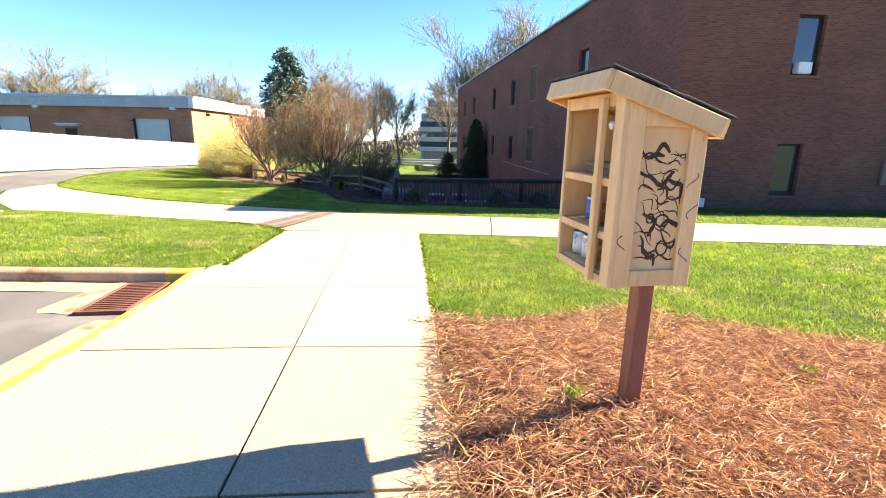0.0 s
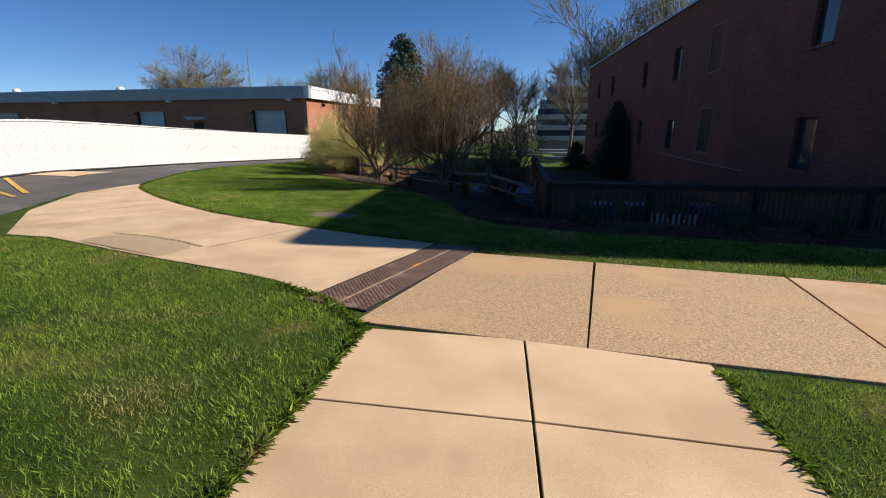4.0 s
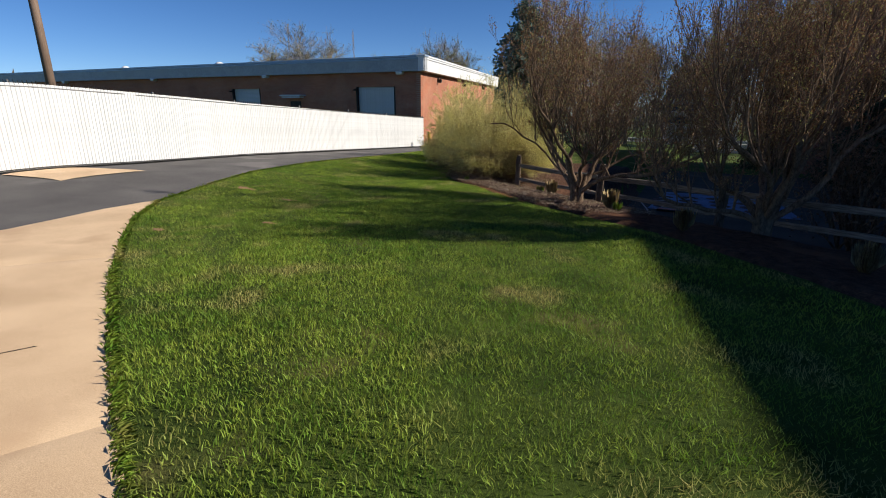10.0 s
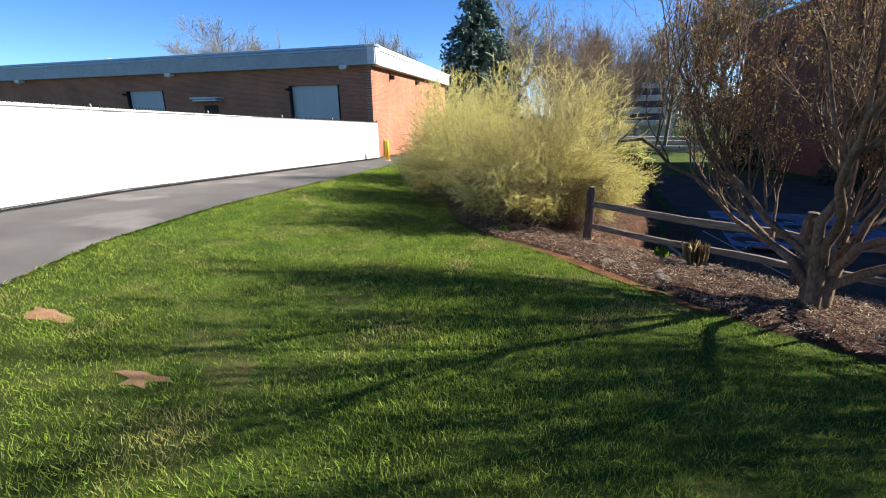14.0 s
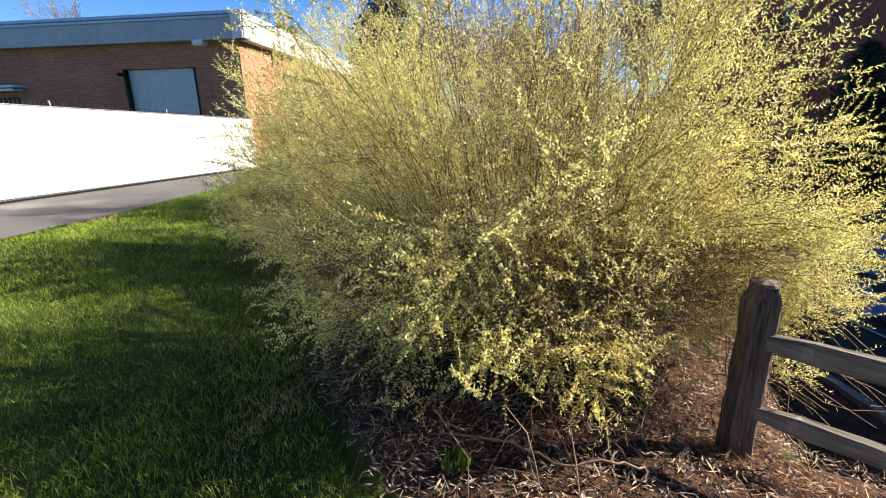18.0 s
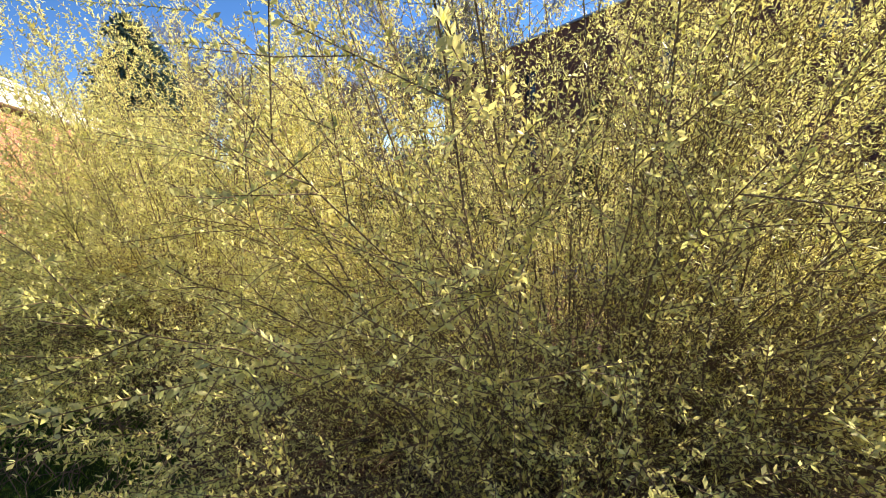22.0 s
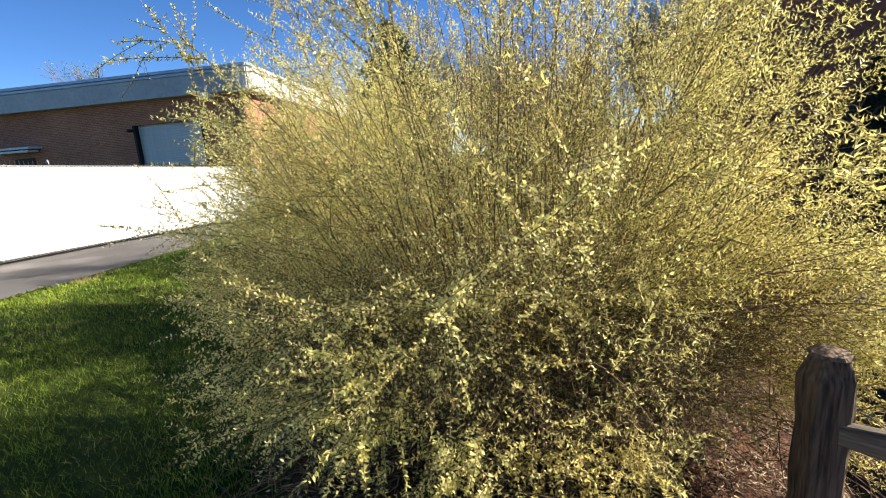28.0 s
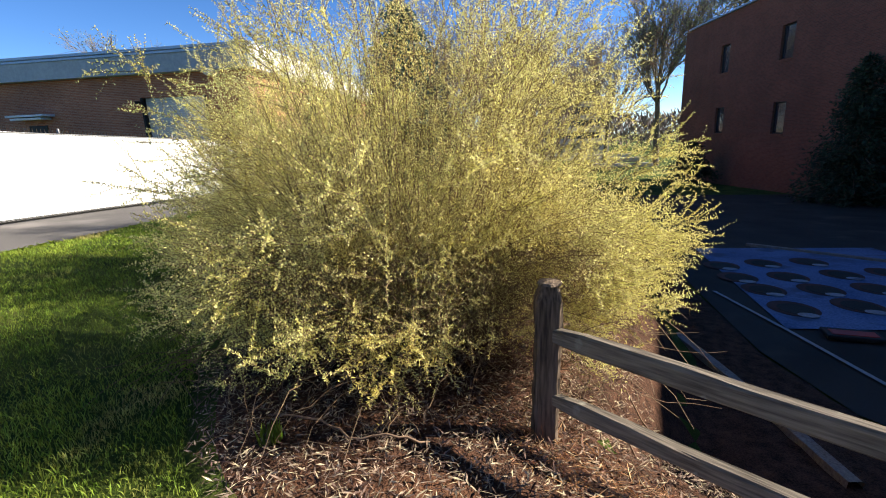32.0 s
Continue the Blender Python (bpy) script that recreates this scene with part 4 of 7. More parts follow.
cs4 = [dS * 0.3 + dB * 0.3, dS * 29.7 + dB * 0.3, dS * 29.7 + dB * (LB - 0.3), dS * 0.3 + dB * (LB - 0.3)]
rb.faces.new([rb.verts.new((p.x, p.y, ZR - 0.3)) for p in cs4])
part("roof", rb, "roof", office)
cp = bmesh.new()
for a_, b_ in ((Vector((0, 0, 0)), dB * LB), (Vector((0, 0, 0)), dS * 30)):
    mid = (a_ + b_) / 2
    ang = math.atan2((b_ - a_).y, (b_ - a_).x)
    box(cp, (mid.x, mid.y, ZR + 0.05), ((b_ - a_).length + 0.1, 0.36, 0.1), Matrix.Rotation(ang, 3, "Z"), 0.01)
part("coping", cp, "blue_cap", office, "blue-grey metal coping")
conduit = tubes("conduit", [([(LB - 23.8, -0.03, -0.32), (LB - 19.5, -0.03, -0.40), (LB - 12.0, -0.03, -0.45)], [0.014] * 3)], 6)
part("conduit", conduit, "fascia_grey", west, "pale grey conduit")

# warehouse
ac = Vector((-27.25, 49.6, 0))
dA = Vector((-1, -0.085, 0)).normalized()
dE = Vector((-0.205, 0.979, 0)).normalized()
ware = thing("warehouse", pose(*ac), "red brick warehouse with pale metal fascia and roller doors", "building")
LA, LE, ZA0, ZA1, ZF = 60.0, 24.0, -3.0, 3.5, 4.42
doors = [(LA - 5.15, LA - 1.95, -1.25, 2.6), (LA - 17.1, LA - 14.1, -1.25, 2.6), (LA - 34.0, LA - 31.0, -1.25, 2.6)]
front = part("wall", wall_mesh(LA, ZA0, ZF - 0.1, 0.3, doors), "brick_a", ware)
front.matrix_basis = Matrix(((-dA.x, dA.y, 0, dA.x * LA), (-dA.y, -dA.x, 0, dA.y * LA), (0, 0, 1, 0), (0, 0, 0, 1)))
for x0, x1, z0, z1 in doors:
    dr = part("roller_door", boxes((((x0 + x1) / 2, 0.26, (z0 + z1) / 2), (x1 - x0, 0.03, z1 - z0))), "shutter", front, "grey slatted roller door with dark guides")
    for gx_ in (x0 + 0.05, x1 - 0.05):
        part("guide", boxes(((gx_, 0.1, (z0 + z1) / 2), (0.1, 0.24, z1 - z0)), bevel=0.008), "trim_dark", dr)
    sl = mesh_of("slat", boxes(((0, 0, 0), (x1 - x0 - 0.2, 0.03, 0.094)), bevel=0.012))
    sl.materials.append(M["shutter"])
    n = int((z1 - z0) / 0.1)
    for k in range(n):
        part("slat", sl, "shutter", dr).location = ((x0 + x1) / 2, 0.2, z0 + 0.05 + k * 0.1)
    if x1 > LA - 20:
        part("hood", boxes(((x0 + 0.02, -0.12, z1 - 0.2), (0.09, 0.4, 0.12)), bevel=0.01), "trim_dark", dr)
part("canopy", boxes(((LA - 10.65, -0.3, 2.06), (2.0, 0.62, 0.09)), ((LA - 10.65, -0.3, 1.93), (1.7, 0.5, 0.1)), bevel=0.015), "fascia", front, "small white canopy over a dark door")
part("door_leaf", boxes(((LA - 10.65, -0.01, 0.3), (1.0, 0.05, 2.7)), bevel=0.01), "trim_dark", front)
for x in (1.45, 13.2, 26.0, 39.0):
    lamp = part("wall_lamp", boxes(((LA - x, -0.22, 3.46), (0.46, 0.4, 0.2)), ((LA - x, -0.05, 3.46), (0.2, 0.1, 0.28)), bevel=0.03), "fascia", front, "grey wall-pack lamp under the eave")
    part("lens", boxes(((LA - x, -0.26, 3.345), (0.34, 0.24, 0.03))), "label_white", lamp)
side = part("wall", wall_mesh(LE, ZA0, ZF - 0.1, 0.3, []), "brick_a", ware, "sunlit orange-red brick end wall")
side.matrix_basis = Matrix(((dE.x, -dE.y, 0, 0), (dE.y, dE.x, 0, 0), (0, 0, 1, 0), (0, 0, 0, 1)))
for x in (3.6, 10.6, 18.0):
    part("wall_lamp", boxes(((x, -0.16, 3.1), (0.2, 0.3, 0.24)), ((x, -0.05, 3.2), (0.1, 0.12, 0.3)), bevel=0.03), "trim_dark", side, "small dark wall lamp")
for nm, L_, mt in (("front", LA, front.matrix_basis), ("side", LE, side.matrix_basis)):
    # front fascia gets its shade from a greyer colour, the sunlit end stays white
    f_ = part("fascia", boxes(((L_ / 2 + (0.15 if nm == "front" else -0.15), -0.2, 3.95), (L_ + 0.7, 0.4, 0.86)), bevel=0.01), "fascia_grey" if nm == "front" else "fascia", ware, "metal fascia toned grey for its shaded front" if nm == "front" else "white metal fascia")
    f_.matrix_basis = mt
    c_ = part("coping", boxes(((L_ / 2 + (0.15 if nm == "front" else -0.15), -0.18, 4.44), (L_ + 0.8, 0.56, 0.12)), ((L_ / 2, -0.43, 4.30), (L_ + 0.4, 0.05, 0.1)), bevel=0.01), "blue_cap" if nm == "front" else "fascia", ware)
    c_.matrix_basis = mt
rb = bmesh.new()
rb.faces.new([rb.verts.new((p.x, p.y, ZF - 0.15)) for p in (Vector((0, 0, 0)), dE * LE, dA * LA + dE * LE, dA * LA)])
part("roof", rb, "roof", ware)
back = part("wall", wall_mesh(LA, ZA0, ZF - 0.1, 0.3, []), "brick_a", ware)
back.matrix_basis = Matrix(((dA.x, -dA.y, 0, dE.x * LE), (dA.y, dA.x, 0, dE.y * LE), (0, 0, 1, 0), (0, 0, 0, 1)))
vent = thing("roof_vent", pose(-50.3, 51.8, ZF - 0.35), "small white mushroom vent on the warehouse roof", "roof vent")
part("stack", lathe([(0.22, 0), (0.22, 0.6), (0.2, 0.62)]), "fascia", vent, "", True)
part("hood", lathe([(0.34, 0.6), (0.42, 0.72), (0.36, 0.95), (0.15, 1.08)]), "fascia", vent, "", True)
copy_thing(vent, pose(-66.0, 52.0, ZF - 0.15))

# ---- white slatted fence ----
WF = [(-22.9, 19.0), (-22.95, 24.0), (-23.75, 28.9), (-25.05, 33.6), (-25.55, 38.2), (-26.45, 48.6)]
fence = thing("slatted_fence", pose(0, 0, 0), "tall white slatted chain-link fence along the road", "fence")
pts = resample(WF, 332)
slat = mesh_of("slat", boxes(((0, 0, 1.02), (0.07, 0.022, 1.86)), bevel=0.006))
slat.materials.append(M["white_slat"])
rest = bmesh.new()
for k, (p, q) in enumerate(zip(pts, pts[1:])):
    mid, ang = (p + q) / 2, math.atan2(*(q - p)[::-1])
    z = gz(*mid)
    if k < 31:
        box(rest, (mid[0], mid[1], z + 0.99), (0.088, 0.022, 1.92), Matrix.Rotation(ang, 3, "Z"))
        continue
    s = part("slat", slat, "white_slat", fence)
    L_ = np.hypot(*(q - p))
    s.matrix_basis = Matrix.Translation((mid[0], mid[1], z)) @ Matrix.Rotation(ang, 4, "Z") @ Matrix.Diagonal((L_ / 0.0735, 1, 1 - 0.05 * smooth(30, 48, mid[1]), 1))
tagged(part("far_slats", rest, "white_slat", fence), "", "", "", "stuff")
wires = [[(p[0], p[1], gz(*p) + h) for p in pts[::6]] for h in (0.06, 1.9 - 0.02)]
part("mesh_wire", tubes("mesh_wire", [(w, [0.02] * len(w)) for w in wires], 6), "galv", fence)
zig = []
for k, (p, q) in enumerate(zip(pts[31:], pts[32:])):
    m_ = (p + q) / 2
    zz = gz(*m_)
    zig.append(([(p[0] + 0.02, p[1], zz + 0.015), (q[0] + 0.02, q[1], zz + 0.075)], [0.007, 0.007]))
    zig.append(([(p[0] + 0.025, p[1], zz + 0.075), (q[0] + 0.025, q[1], zz + 0.015)], [0.007, 0.007]))
tagged(part("mesh_wire", tubes("mesh_wire", zig, 3), "trim_dark", fence, "dark chain-link wire below the slats"), "", "", "", "stuff")
barbs = []
for p in pts:
    z = gz(*p) + 0.99 + 0.96 * (1 - 0.05 * float(smooth(30, 48, p[1]))) - 0.02
    barbs.append(([(p[0], p[1], z), (p[0] + 0.008, p[1] - 0.01, z + 0.085)], [0.013, 0.007]))
tagged(part("wire_tip", tubes("wire_tip", barbs, 4), "trim_dark", fence), "", "", "", "stuff")
for k in (40, 80, 120, 160, 200, 240, 280, 331):
    p = pts[k]
    po = part("post", lathe([(0.035, 0), (0.035, 1.98), (0.02, 2.02)], 10), "galv", fence, "", True)
    po.location = (p[0] - 0.06, p[1], gz(*p))

# bollard by the fence end
bo = thing("bollard", pose(-25.3, 47.4, gz(-25.3, 47.4)), "yellow painted steel bollard at the warehouse corner", "bollard")
part("pipe", lathe([(0.085, 0), (0.085, 0.9), (0.07, 0.98), (0.03, 1.02)]), "bollard", bo, "", True)
part("collar", lathe([(0.16, -0.02), (0.16, 0.03), (0.12, 0.05)]), "concrete", bo)
copy_thing(bo, pose(-26.4, 49.2, gz(-26.4, 49.2)))

# timber pole behind the fence
po = thing("timber_pole", pose(-36.5, 32.5, gz(-36.5, 32.5)), "tall brown timber pole behind the white fence", "pole")
part("shaft", lathe([(0.2, 0), (0.17, 6), (0.14, 13)], 12), "pole", po, "", True)
part("crossarm", boxes(((0, 0, 12.2), (1.8, 0.1, 0.12)), bevel=0.01), "pole", po)

# ---- iron railing above the court ----
rail = thing("iron_railing", pose(0, 0, 0), "black railing with brown pickets and a grey cap rail", "railing")
F0, F1, F2, TOPZ = Vector((-4.77, 25.1, 0)), Vector((4.1, 26.7, 0)), Vector((-6.4, 34.2, 0)), 0.22
for a_, b_, kind in ((F0, F1, "picket"), (F0, F2, "solid")):
    d = b_ - a_
    ang, L_ = math.atan2(d.y, d.x), d.length
    mt = Matrix.Translation(a_) @ Matrix.Rotation(ang, 4, "Z")
    c_ = part("cap_rail", boxes(((L_ / 2, 0, TOPZ), (L_ + 0.1, 0.16, 0.045)), bevel=0.008), "cap_rail", rail)
    c_.matrix_basis = mt
    low = part("rail", boxes(((L_ / 2, 0, TOPZ - 0.08), (L_, 0.05, 0.1)), ((L_ / 2, 0, TOPZ - 1.0), (L_, 0.05, 0.08)), bevel=0.005), "iron", rail)
    low.matrix_basis = mt
    pk = mesh_of("picket", boxes(((0, 0, TOPZ - 0.54), (0.06, 0.022, 0.86)), bevel=0.004))
    pk.materials.append(M["picket" if kind == "picket" else "iron"])
    for k in range(int(L_ / 0.115)):
        part("picket", pk, "picket", rail).matrix_basis = mt @ Matrix.Translation((0.06 + k * 0.115, 0.03, 0))
    for k in range(int(L_ / 2.2) + 1):
        p_ = part("post", boxes(((min(k * 2.2, L_), 0, TOPZ - 0.7), (0.1, 0.1, 1.44)), bevel=0.006), "iron", rail)
        p_.matrix_basis = mt
    if kind == "solid":
        sc = part("screen", boxes(((L_ / 2, 0.06, TOPZ - 0.56), (L_, 0.012, 0.9))), "iron", rail, "dark privacy screen")
        sc.matrix_basis = mt
# things standing in the yard behind it
for k, (x, y) in enumerate(((-3.6, 27.4), (-2.7, 27.6), (-1.0, 28.2))):
    bn = thing("wheeled_bin", pose(x, y, gz(x, y) + 0.03, 0, 0, 12 + 5 * k), "dark blue plastic wheeled bin on the court", "bin", "bins in the yard")
    tub = bmesh.new()
    v0 = bmesh.ops.create_cube(tub, size=1.0, matrix=Matrix.Translation((0, 0, 0.48)) @ Matrix.Diagonal((0.56, 0.6, 0.92, 1)))["verts"]
    for v in v0:
        if v.co.z < 0.4:
            v.co.x *= 0.8; v.co.y *= 0.78
    part("tub", tub, "bin", bn)
    part("lid", boxes(((0, 0, 0.97), (0.6, 0.66, 0.06)), bevel=0.02), "bin", bn)
    part("handle", boxes(((0, 0.36, 0.9), (0.44, 0.04, 0.04)), bevel=0.01), "trim_dark", bn)
    for sx in (-0.24, 0.24):
        wl = part("wheel", lathe([(0.1, -0.025), (0.1, 0.025)], 14), "trim_dark", bn)
        wl.matrix_basis = Matrix.Translation((sx, 0.26, 0.1)) @ Matrix.Rotation(radians(90), 4, "Y")
crate = thing("slatted_crate", pose(-1.9, 26.9, gz(-1.9, 26.9) + 0.05, 0, 0, 10), "pale slatted crate beside the railing", "crate")
for k in range(7):
    part("slat", boxes(((-0.54 + k * 0.18, 0, 0.42), (0.12, 0.03, 0.84)), bevel=0.006), "white_box", crate)
part("rail", boxes(((0, 0.03, 0.2), (1.2, 0.03, 0.08)), ((0, 0.03, 0.66), (1.2, 0.03, 0.08)), bevel=0.005), "white_box", crate)

# ---- painted court ----
mural = tagged(new("ground_mural"), "blue ground painting with brown round pads", "mural", "", "structure")
mz = 0.05
part("field", sheet("field", [(-11.25, 44.6), (-11.38, 38.82)], [(-7.2, 45.2), (-6.9, 39.5)], 14, 10, mz), "blue_paint", mural)


def disc(x, y, rx_, ry_, lift):
    n = 22
    v = [(x + rx_ * math.cos(2 * math.pi * k / n), y + ry_ * math.sin(2 * math.pi * k / n)) for k in range(n)]
    v = [(p, q, gz(p, q) + lift) for p, q in v]
    bm = bmesh.new()
    top = [bm.verts.new(p) for p in v]
    low = [bm.verts.new((p[0], p[1], p[2] - 0.003)) for p in v]
    bm.faces.new(top)
    for k in range(n):
        bm.faces.new((top[k], low[k], low[(k + 1) % n], top[(k + 1) % n]))
    return bm


PADS = [(-11.16, 42.66), (-11.15, 41.66), (-10.99, 40.83), (-10.94, 39.77), (-10.23, 41.86), (-10.26, 43.02), (-10.06, 40.99), (-9.94, 40.1), (-9.2, 42.2), (-9.15, 41.2), (-9.0, 40.2), (-9.3, 43.3), (-8.2, 41.4), (-8.1, 40.3), (-8.3, 42.5)]
for k, (x, y) in enumerate(PADS):
    part("pad", disc(x, y, 0.34, 0.40, mz + 0.006), "brown_paint", mural)
    part("pad_rim", disc(x + 0.02, y - 0.03, 0.24, 0.28, mz + 0.010), "court", mural)
    part("dot", disc(x + 0.07, y - 0.33, 0.14, 0.11, mz + 0.016), "dim_white_paint", mural)
part("border", sheet("border", [(-11.86, 40.6), (-11.42, 38.73), (-11.1, 37.18), (-10.7, 35.6)], [(-11.80, 40.6), (-11.36, 38.73), (-11.04, 37.18), (-10.64, 35.6)], 14, 2, mz + 0.004), "dim_white_paint", mural)
sb = thing("sign_board", pose(-10.73, 38.6, gz(-10.73, 38.6) + 0.03, 0, 0, -4), "dark sign with a red face lying on the court", "sign")
part("board", boxes(((0, 0, 0.06), (0.62, 0.3, 0.06)), bevel=0.01), "trim_dark", sb)
part("face", boxes(((0, -0.02, 0.095), (0.5, 0.16, 0.008))), "red_paint", sb)
ke = tagged(new("court_kerb"), "pale kerb along the court", "", "", "structure")
for a_, b_ in (((-12.85, 38.4), (-12.25, 35.35)), ((-9.9, 45.2), (-6.6, 42.6))):
    cb = bmesh.new()
    prev = None
    for p in resample([a_, b_], 10):
        q = np.array(b_) - np.array(a_)
        q = np.array([q[1], -q[0]]) / np.hypot(*q)
        ring = [cb.verts.new((p[0] + q[0] * o, p[1] + q[1] * o, gz(*p) + h)) for o, h in ((-0.07, -0.1), (-0.065, 0.085), (-0.05, 0.1), (0.05, 0.1), (0.07, -0.1))]
        if prev:
            for i in range(4):
                cb.faces.new((prev[i], prev[i + 1], ring[i + 1], ring[i]))
        prev = ring
    part("kerb_stone", cb, "stone", ke)

# ---- split-rail fence ----
SP = [(-14.43, 34.16), (-11.84, 32.55), (-9.4, 31.1), (-7.2, 29.7), (-5.5, 28.6)]
srf = thing("split_rail_fence", pose(0, 0, 0), "weathered grey split-rail fence of rough timber", "fence")
rng = random.Random(5)


def rough_beam(length, w, h, axis, seed, n=14):
    """A hewn beam with uneven faces and tapered ends."""
    rr = random.Random(seed)
    bm = bmesh.new()
    prev = None
    for k in range(n):
        u = k / (n - 1)
        tp = 0.62 if k in (0, n - 1) else 1.0
        ring = []
        for sx, sy in ((-1, -0.8), (-0.75, -1), (0.75, -1), (1, -0.8), (1, 0.8), (0.75, 1), (-0.75, 1), (-1, 0.8)):
            y, z = sx * w / 2 * tp * rr.uniform(0.9, 1.08), sy * h / 2 * tp * rr.uniform(0.88, 1.08)
            p = (u * length, y, z + 0.012 * math.sin(u * 7 + seed)) if axis == "x" else (y, z, u * length)
            ring.append(bm.verts.new(p))
        if prev:
            for i in range(8):
                bm.faces.new((prev[i], prev[(i + 1) % 8], ring[(i + 1) % 8], ring[i]))
        else:
            bm.faces.new(list(reversed(ring)))
        prev = ring
    bm.faces.new(prev)
    bmesh.ops.recalc_face_normals(bm, faces=bm.faces)
    return bm


def ground_on_bed(x, y):
    return gz(x, y) + 0.03


for k, (x, y) in enumerate(SP):
    p_ = part("post", rough_beam(1.2, 0.135, 0.12, "z", 3 + k), "old_post", srf)
    p_.matrix_basis = pose(x, y, ground_on_bed(x, y) - 0.25, rng.uniform(-1, 1), rng.uniform(-1.5, 1.5), 12 + 9 * k)
    cap = part("post_top", lathe([(0.068, 0), (0.06, 0.012), (0.02, 0.02)], 8), "old_post", p_)
    cap.location = (0, 0, 1.195)
for k, ((x0, y0), (x1, y1)) in enumerate(zip(SP, SP[1:])):
    for j, h in enumerate((0.66, 0.29)):
        z0, z1 = ground_on_bed(x0, y0) + h, ground_on_bed(x1, y1) + h - 0.02
        d = Vector((x1 - x0, y1 - y0, z1 - z0))
        r_ = part("rail", rough_beam(d.length, 0.065, (0.105, 0.088)[j], "x", 20 + 3 * k + j), "old_wood", srf)
        r_.matrix_basis = Matrix.Translation((x0, y0, z0)) @ d.to_track_quat("X", "Z").to_matrix().to_4x4()


# ---- little free pantry on its post ----
def pantry():
    x, y = -1.12, 11.30
    base = gz(-0.93, 11.36) + 0.01
    # its front looks at the walk, local -x
    th = thing("pantry_box", pose(x + 0.005, y - 0.02, base - 0.02, 0, 0, 15) @ Matrix.Diagonal((0.93, 0.95, 0.985, 1)), "little pine pantry cabinet with burnt drawing, on a red-brown post", "pantry box")
    part("post", boxes(((0.165, 0.01, 0.34), (0.09, 0.09, 0.94)), bevel=0.006), "stain_post", th, "red-brown stained square post")
    D, W, Z0, ZF, ZK = 0.385, 0.54, 0.79, 1.60, 1.48   # depth in x, width in y, underside, front and back height
    part("bottom", boxes(((0, 0, Z0 + 0.02), (D, W, 0.04)), bevel=0.004), "pine", th)
    bk = part("back", boxes(((D / 2 - 0.012, 0, (Z0 + ZK) / 2), (0.024, W - 0.05, ZK - Z0)), bevel=0.003), "ply", th)
    for s in (-1, 1):
        sd = bmesh.new()
        pr = [(-D / 2, Z0), (D / 2, Z0), (D / 2, ZK), (-D / 2, ZF)]
        a_ = [sd.verts.new((px, s * W / 2, pz)) for px, pz in pr]
        b_ = [sd.verts.new((px, s * (W / 2 - 0.018), pz)) for px, pz in pr]
        sd.faces.new(a_); sd.faces.new(list(reversed(b_)))
        for k in range(4):
            sd.faces.new((a_[k], b_[k], b_[(k + 1) % 4], a_[(k + 1) % 4]))
        bmesh.ops.recalc_face_normals(sd, faces=sd.faces)
        side_ = part("side", sd, "ply", th, "pine side panel with dark burnt drawing" if s < 0 else "")
        for px, w_ in ((-D / 2 + 0.04, 0.08), (D / 2 - 0.04, 0.08)):
            top_ = ZF - (px + D / 2) / D * (ZF - ZK) - 0.012
            part("stile", boxes(((px, s * (W / 2 + 0.009), (Z0 + top_) / 2), (w_, 0.018, top_ - Z0)), bevel=0.003), "pine", side_)
        part("rail", boxes(((0, s * (W / 2 + 0.009), Z0 + 0.04), (D - 0.16, 0.018, 0.07)), bevel=0.003), "pine", side_)
        part("rail", boxes(((0, s * (W / 2 + 0.009), ZK + 0.02), (D - 0.16, 0.018, 0.07)), bevel=0.003), "pine", side_)
        if s < 0:
            rr = random.Random(23)
            strokes = []
            for k in range(42):
                cx, cz = -0.07 + 0.07 * (k % 3) + rr.uniform(-0.03, 0.03), Z0 + 0.11 + (ZK - Z0 - 0.2) * ((k // 3) + rr.random()) / 14
                ang, ln = rr.uniform(-0.75, 0.3) - (0.9 if rr.random() < 0.2 else 0), rr.uniform(0.06, 0.13)
                bend, twist, ph = rr.choice((-1, 1, 1)) * rr.uniform(0.35, 0.9), rr.uniform(0.1, 0.3), rr.uniform(0, 6)
                p_ = []
                for i in range(11):
                    u = i / 10 - 0.5
                    v = bend * (0.25 - u * u) * 1.6 + twist * math.sin(u * 7 + ph) * 0.5
                    p_.append((cx + ln * (u * math.cos(ang) - v * math.sin(ang)), -W / 2 - 0.001, cz + ln * (u * math.sin(ang) + v * math.cos(ang))))
                w_ = rr.choice((0.0025, 0.0035, 0.005, 0.007, 0.011))
                strokes.append(([(max(-0.105, min(0.105, q[0])), q[1], q[2]) for q in p_], [w_ * (0.25 + 0.75 * math.sin(math.pi * (0.05 + 0.85 * i / 10))) for i in range(11)]))
            for cx, cz, rx_, rz_ in ((0.045, Z0 + 0.17, 0.028, 0.032), (-0.03, Z0 + 0.30, 0.018, 0.02), (0.03, Z0 + 0.29, 0.032, 0.026)):
                strokes.append(([(cx + rx_ * math.cos(i * 0.63), -W / 2 - 0.001, cz + rz_ * math.sin(i * 0.63)) for i in range(11)], [0.0045] * 11))
            for px, zz in ((D / 2 - 0.045, Z0 + 0.14), (D / 2 - 0.03, Z0 + 0.33), (D / 2 - 0.05, Z0 + 0.46), (-D / 2 + 0.03, Z0 + 0.2)):
                strokes.append(([(px + 0.028 * math.sin(i * 0.5 + zz * 9), -W / 2 - 0.019, zz + 0.009 * i - 0.03) for i in range(8)], [0.0022] * 8))
            flat = tubes("drawing", strokes, 6)
            co = np.empty(len(flat.vertices) * 3, np.float32)
            flat.vertices.foreach_get("co", co)
            co = co.reshape(-1, 3)
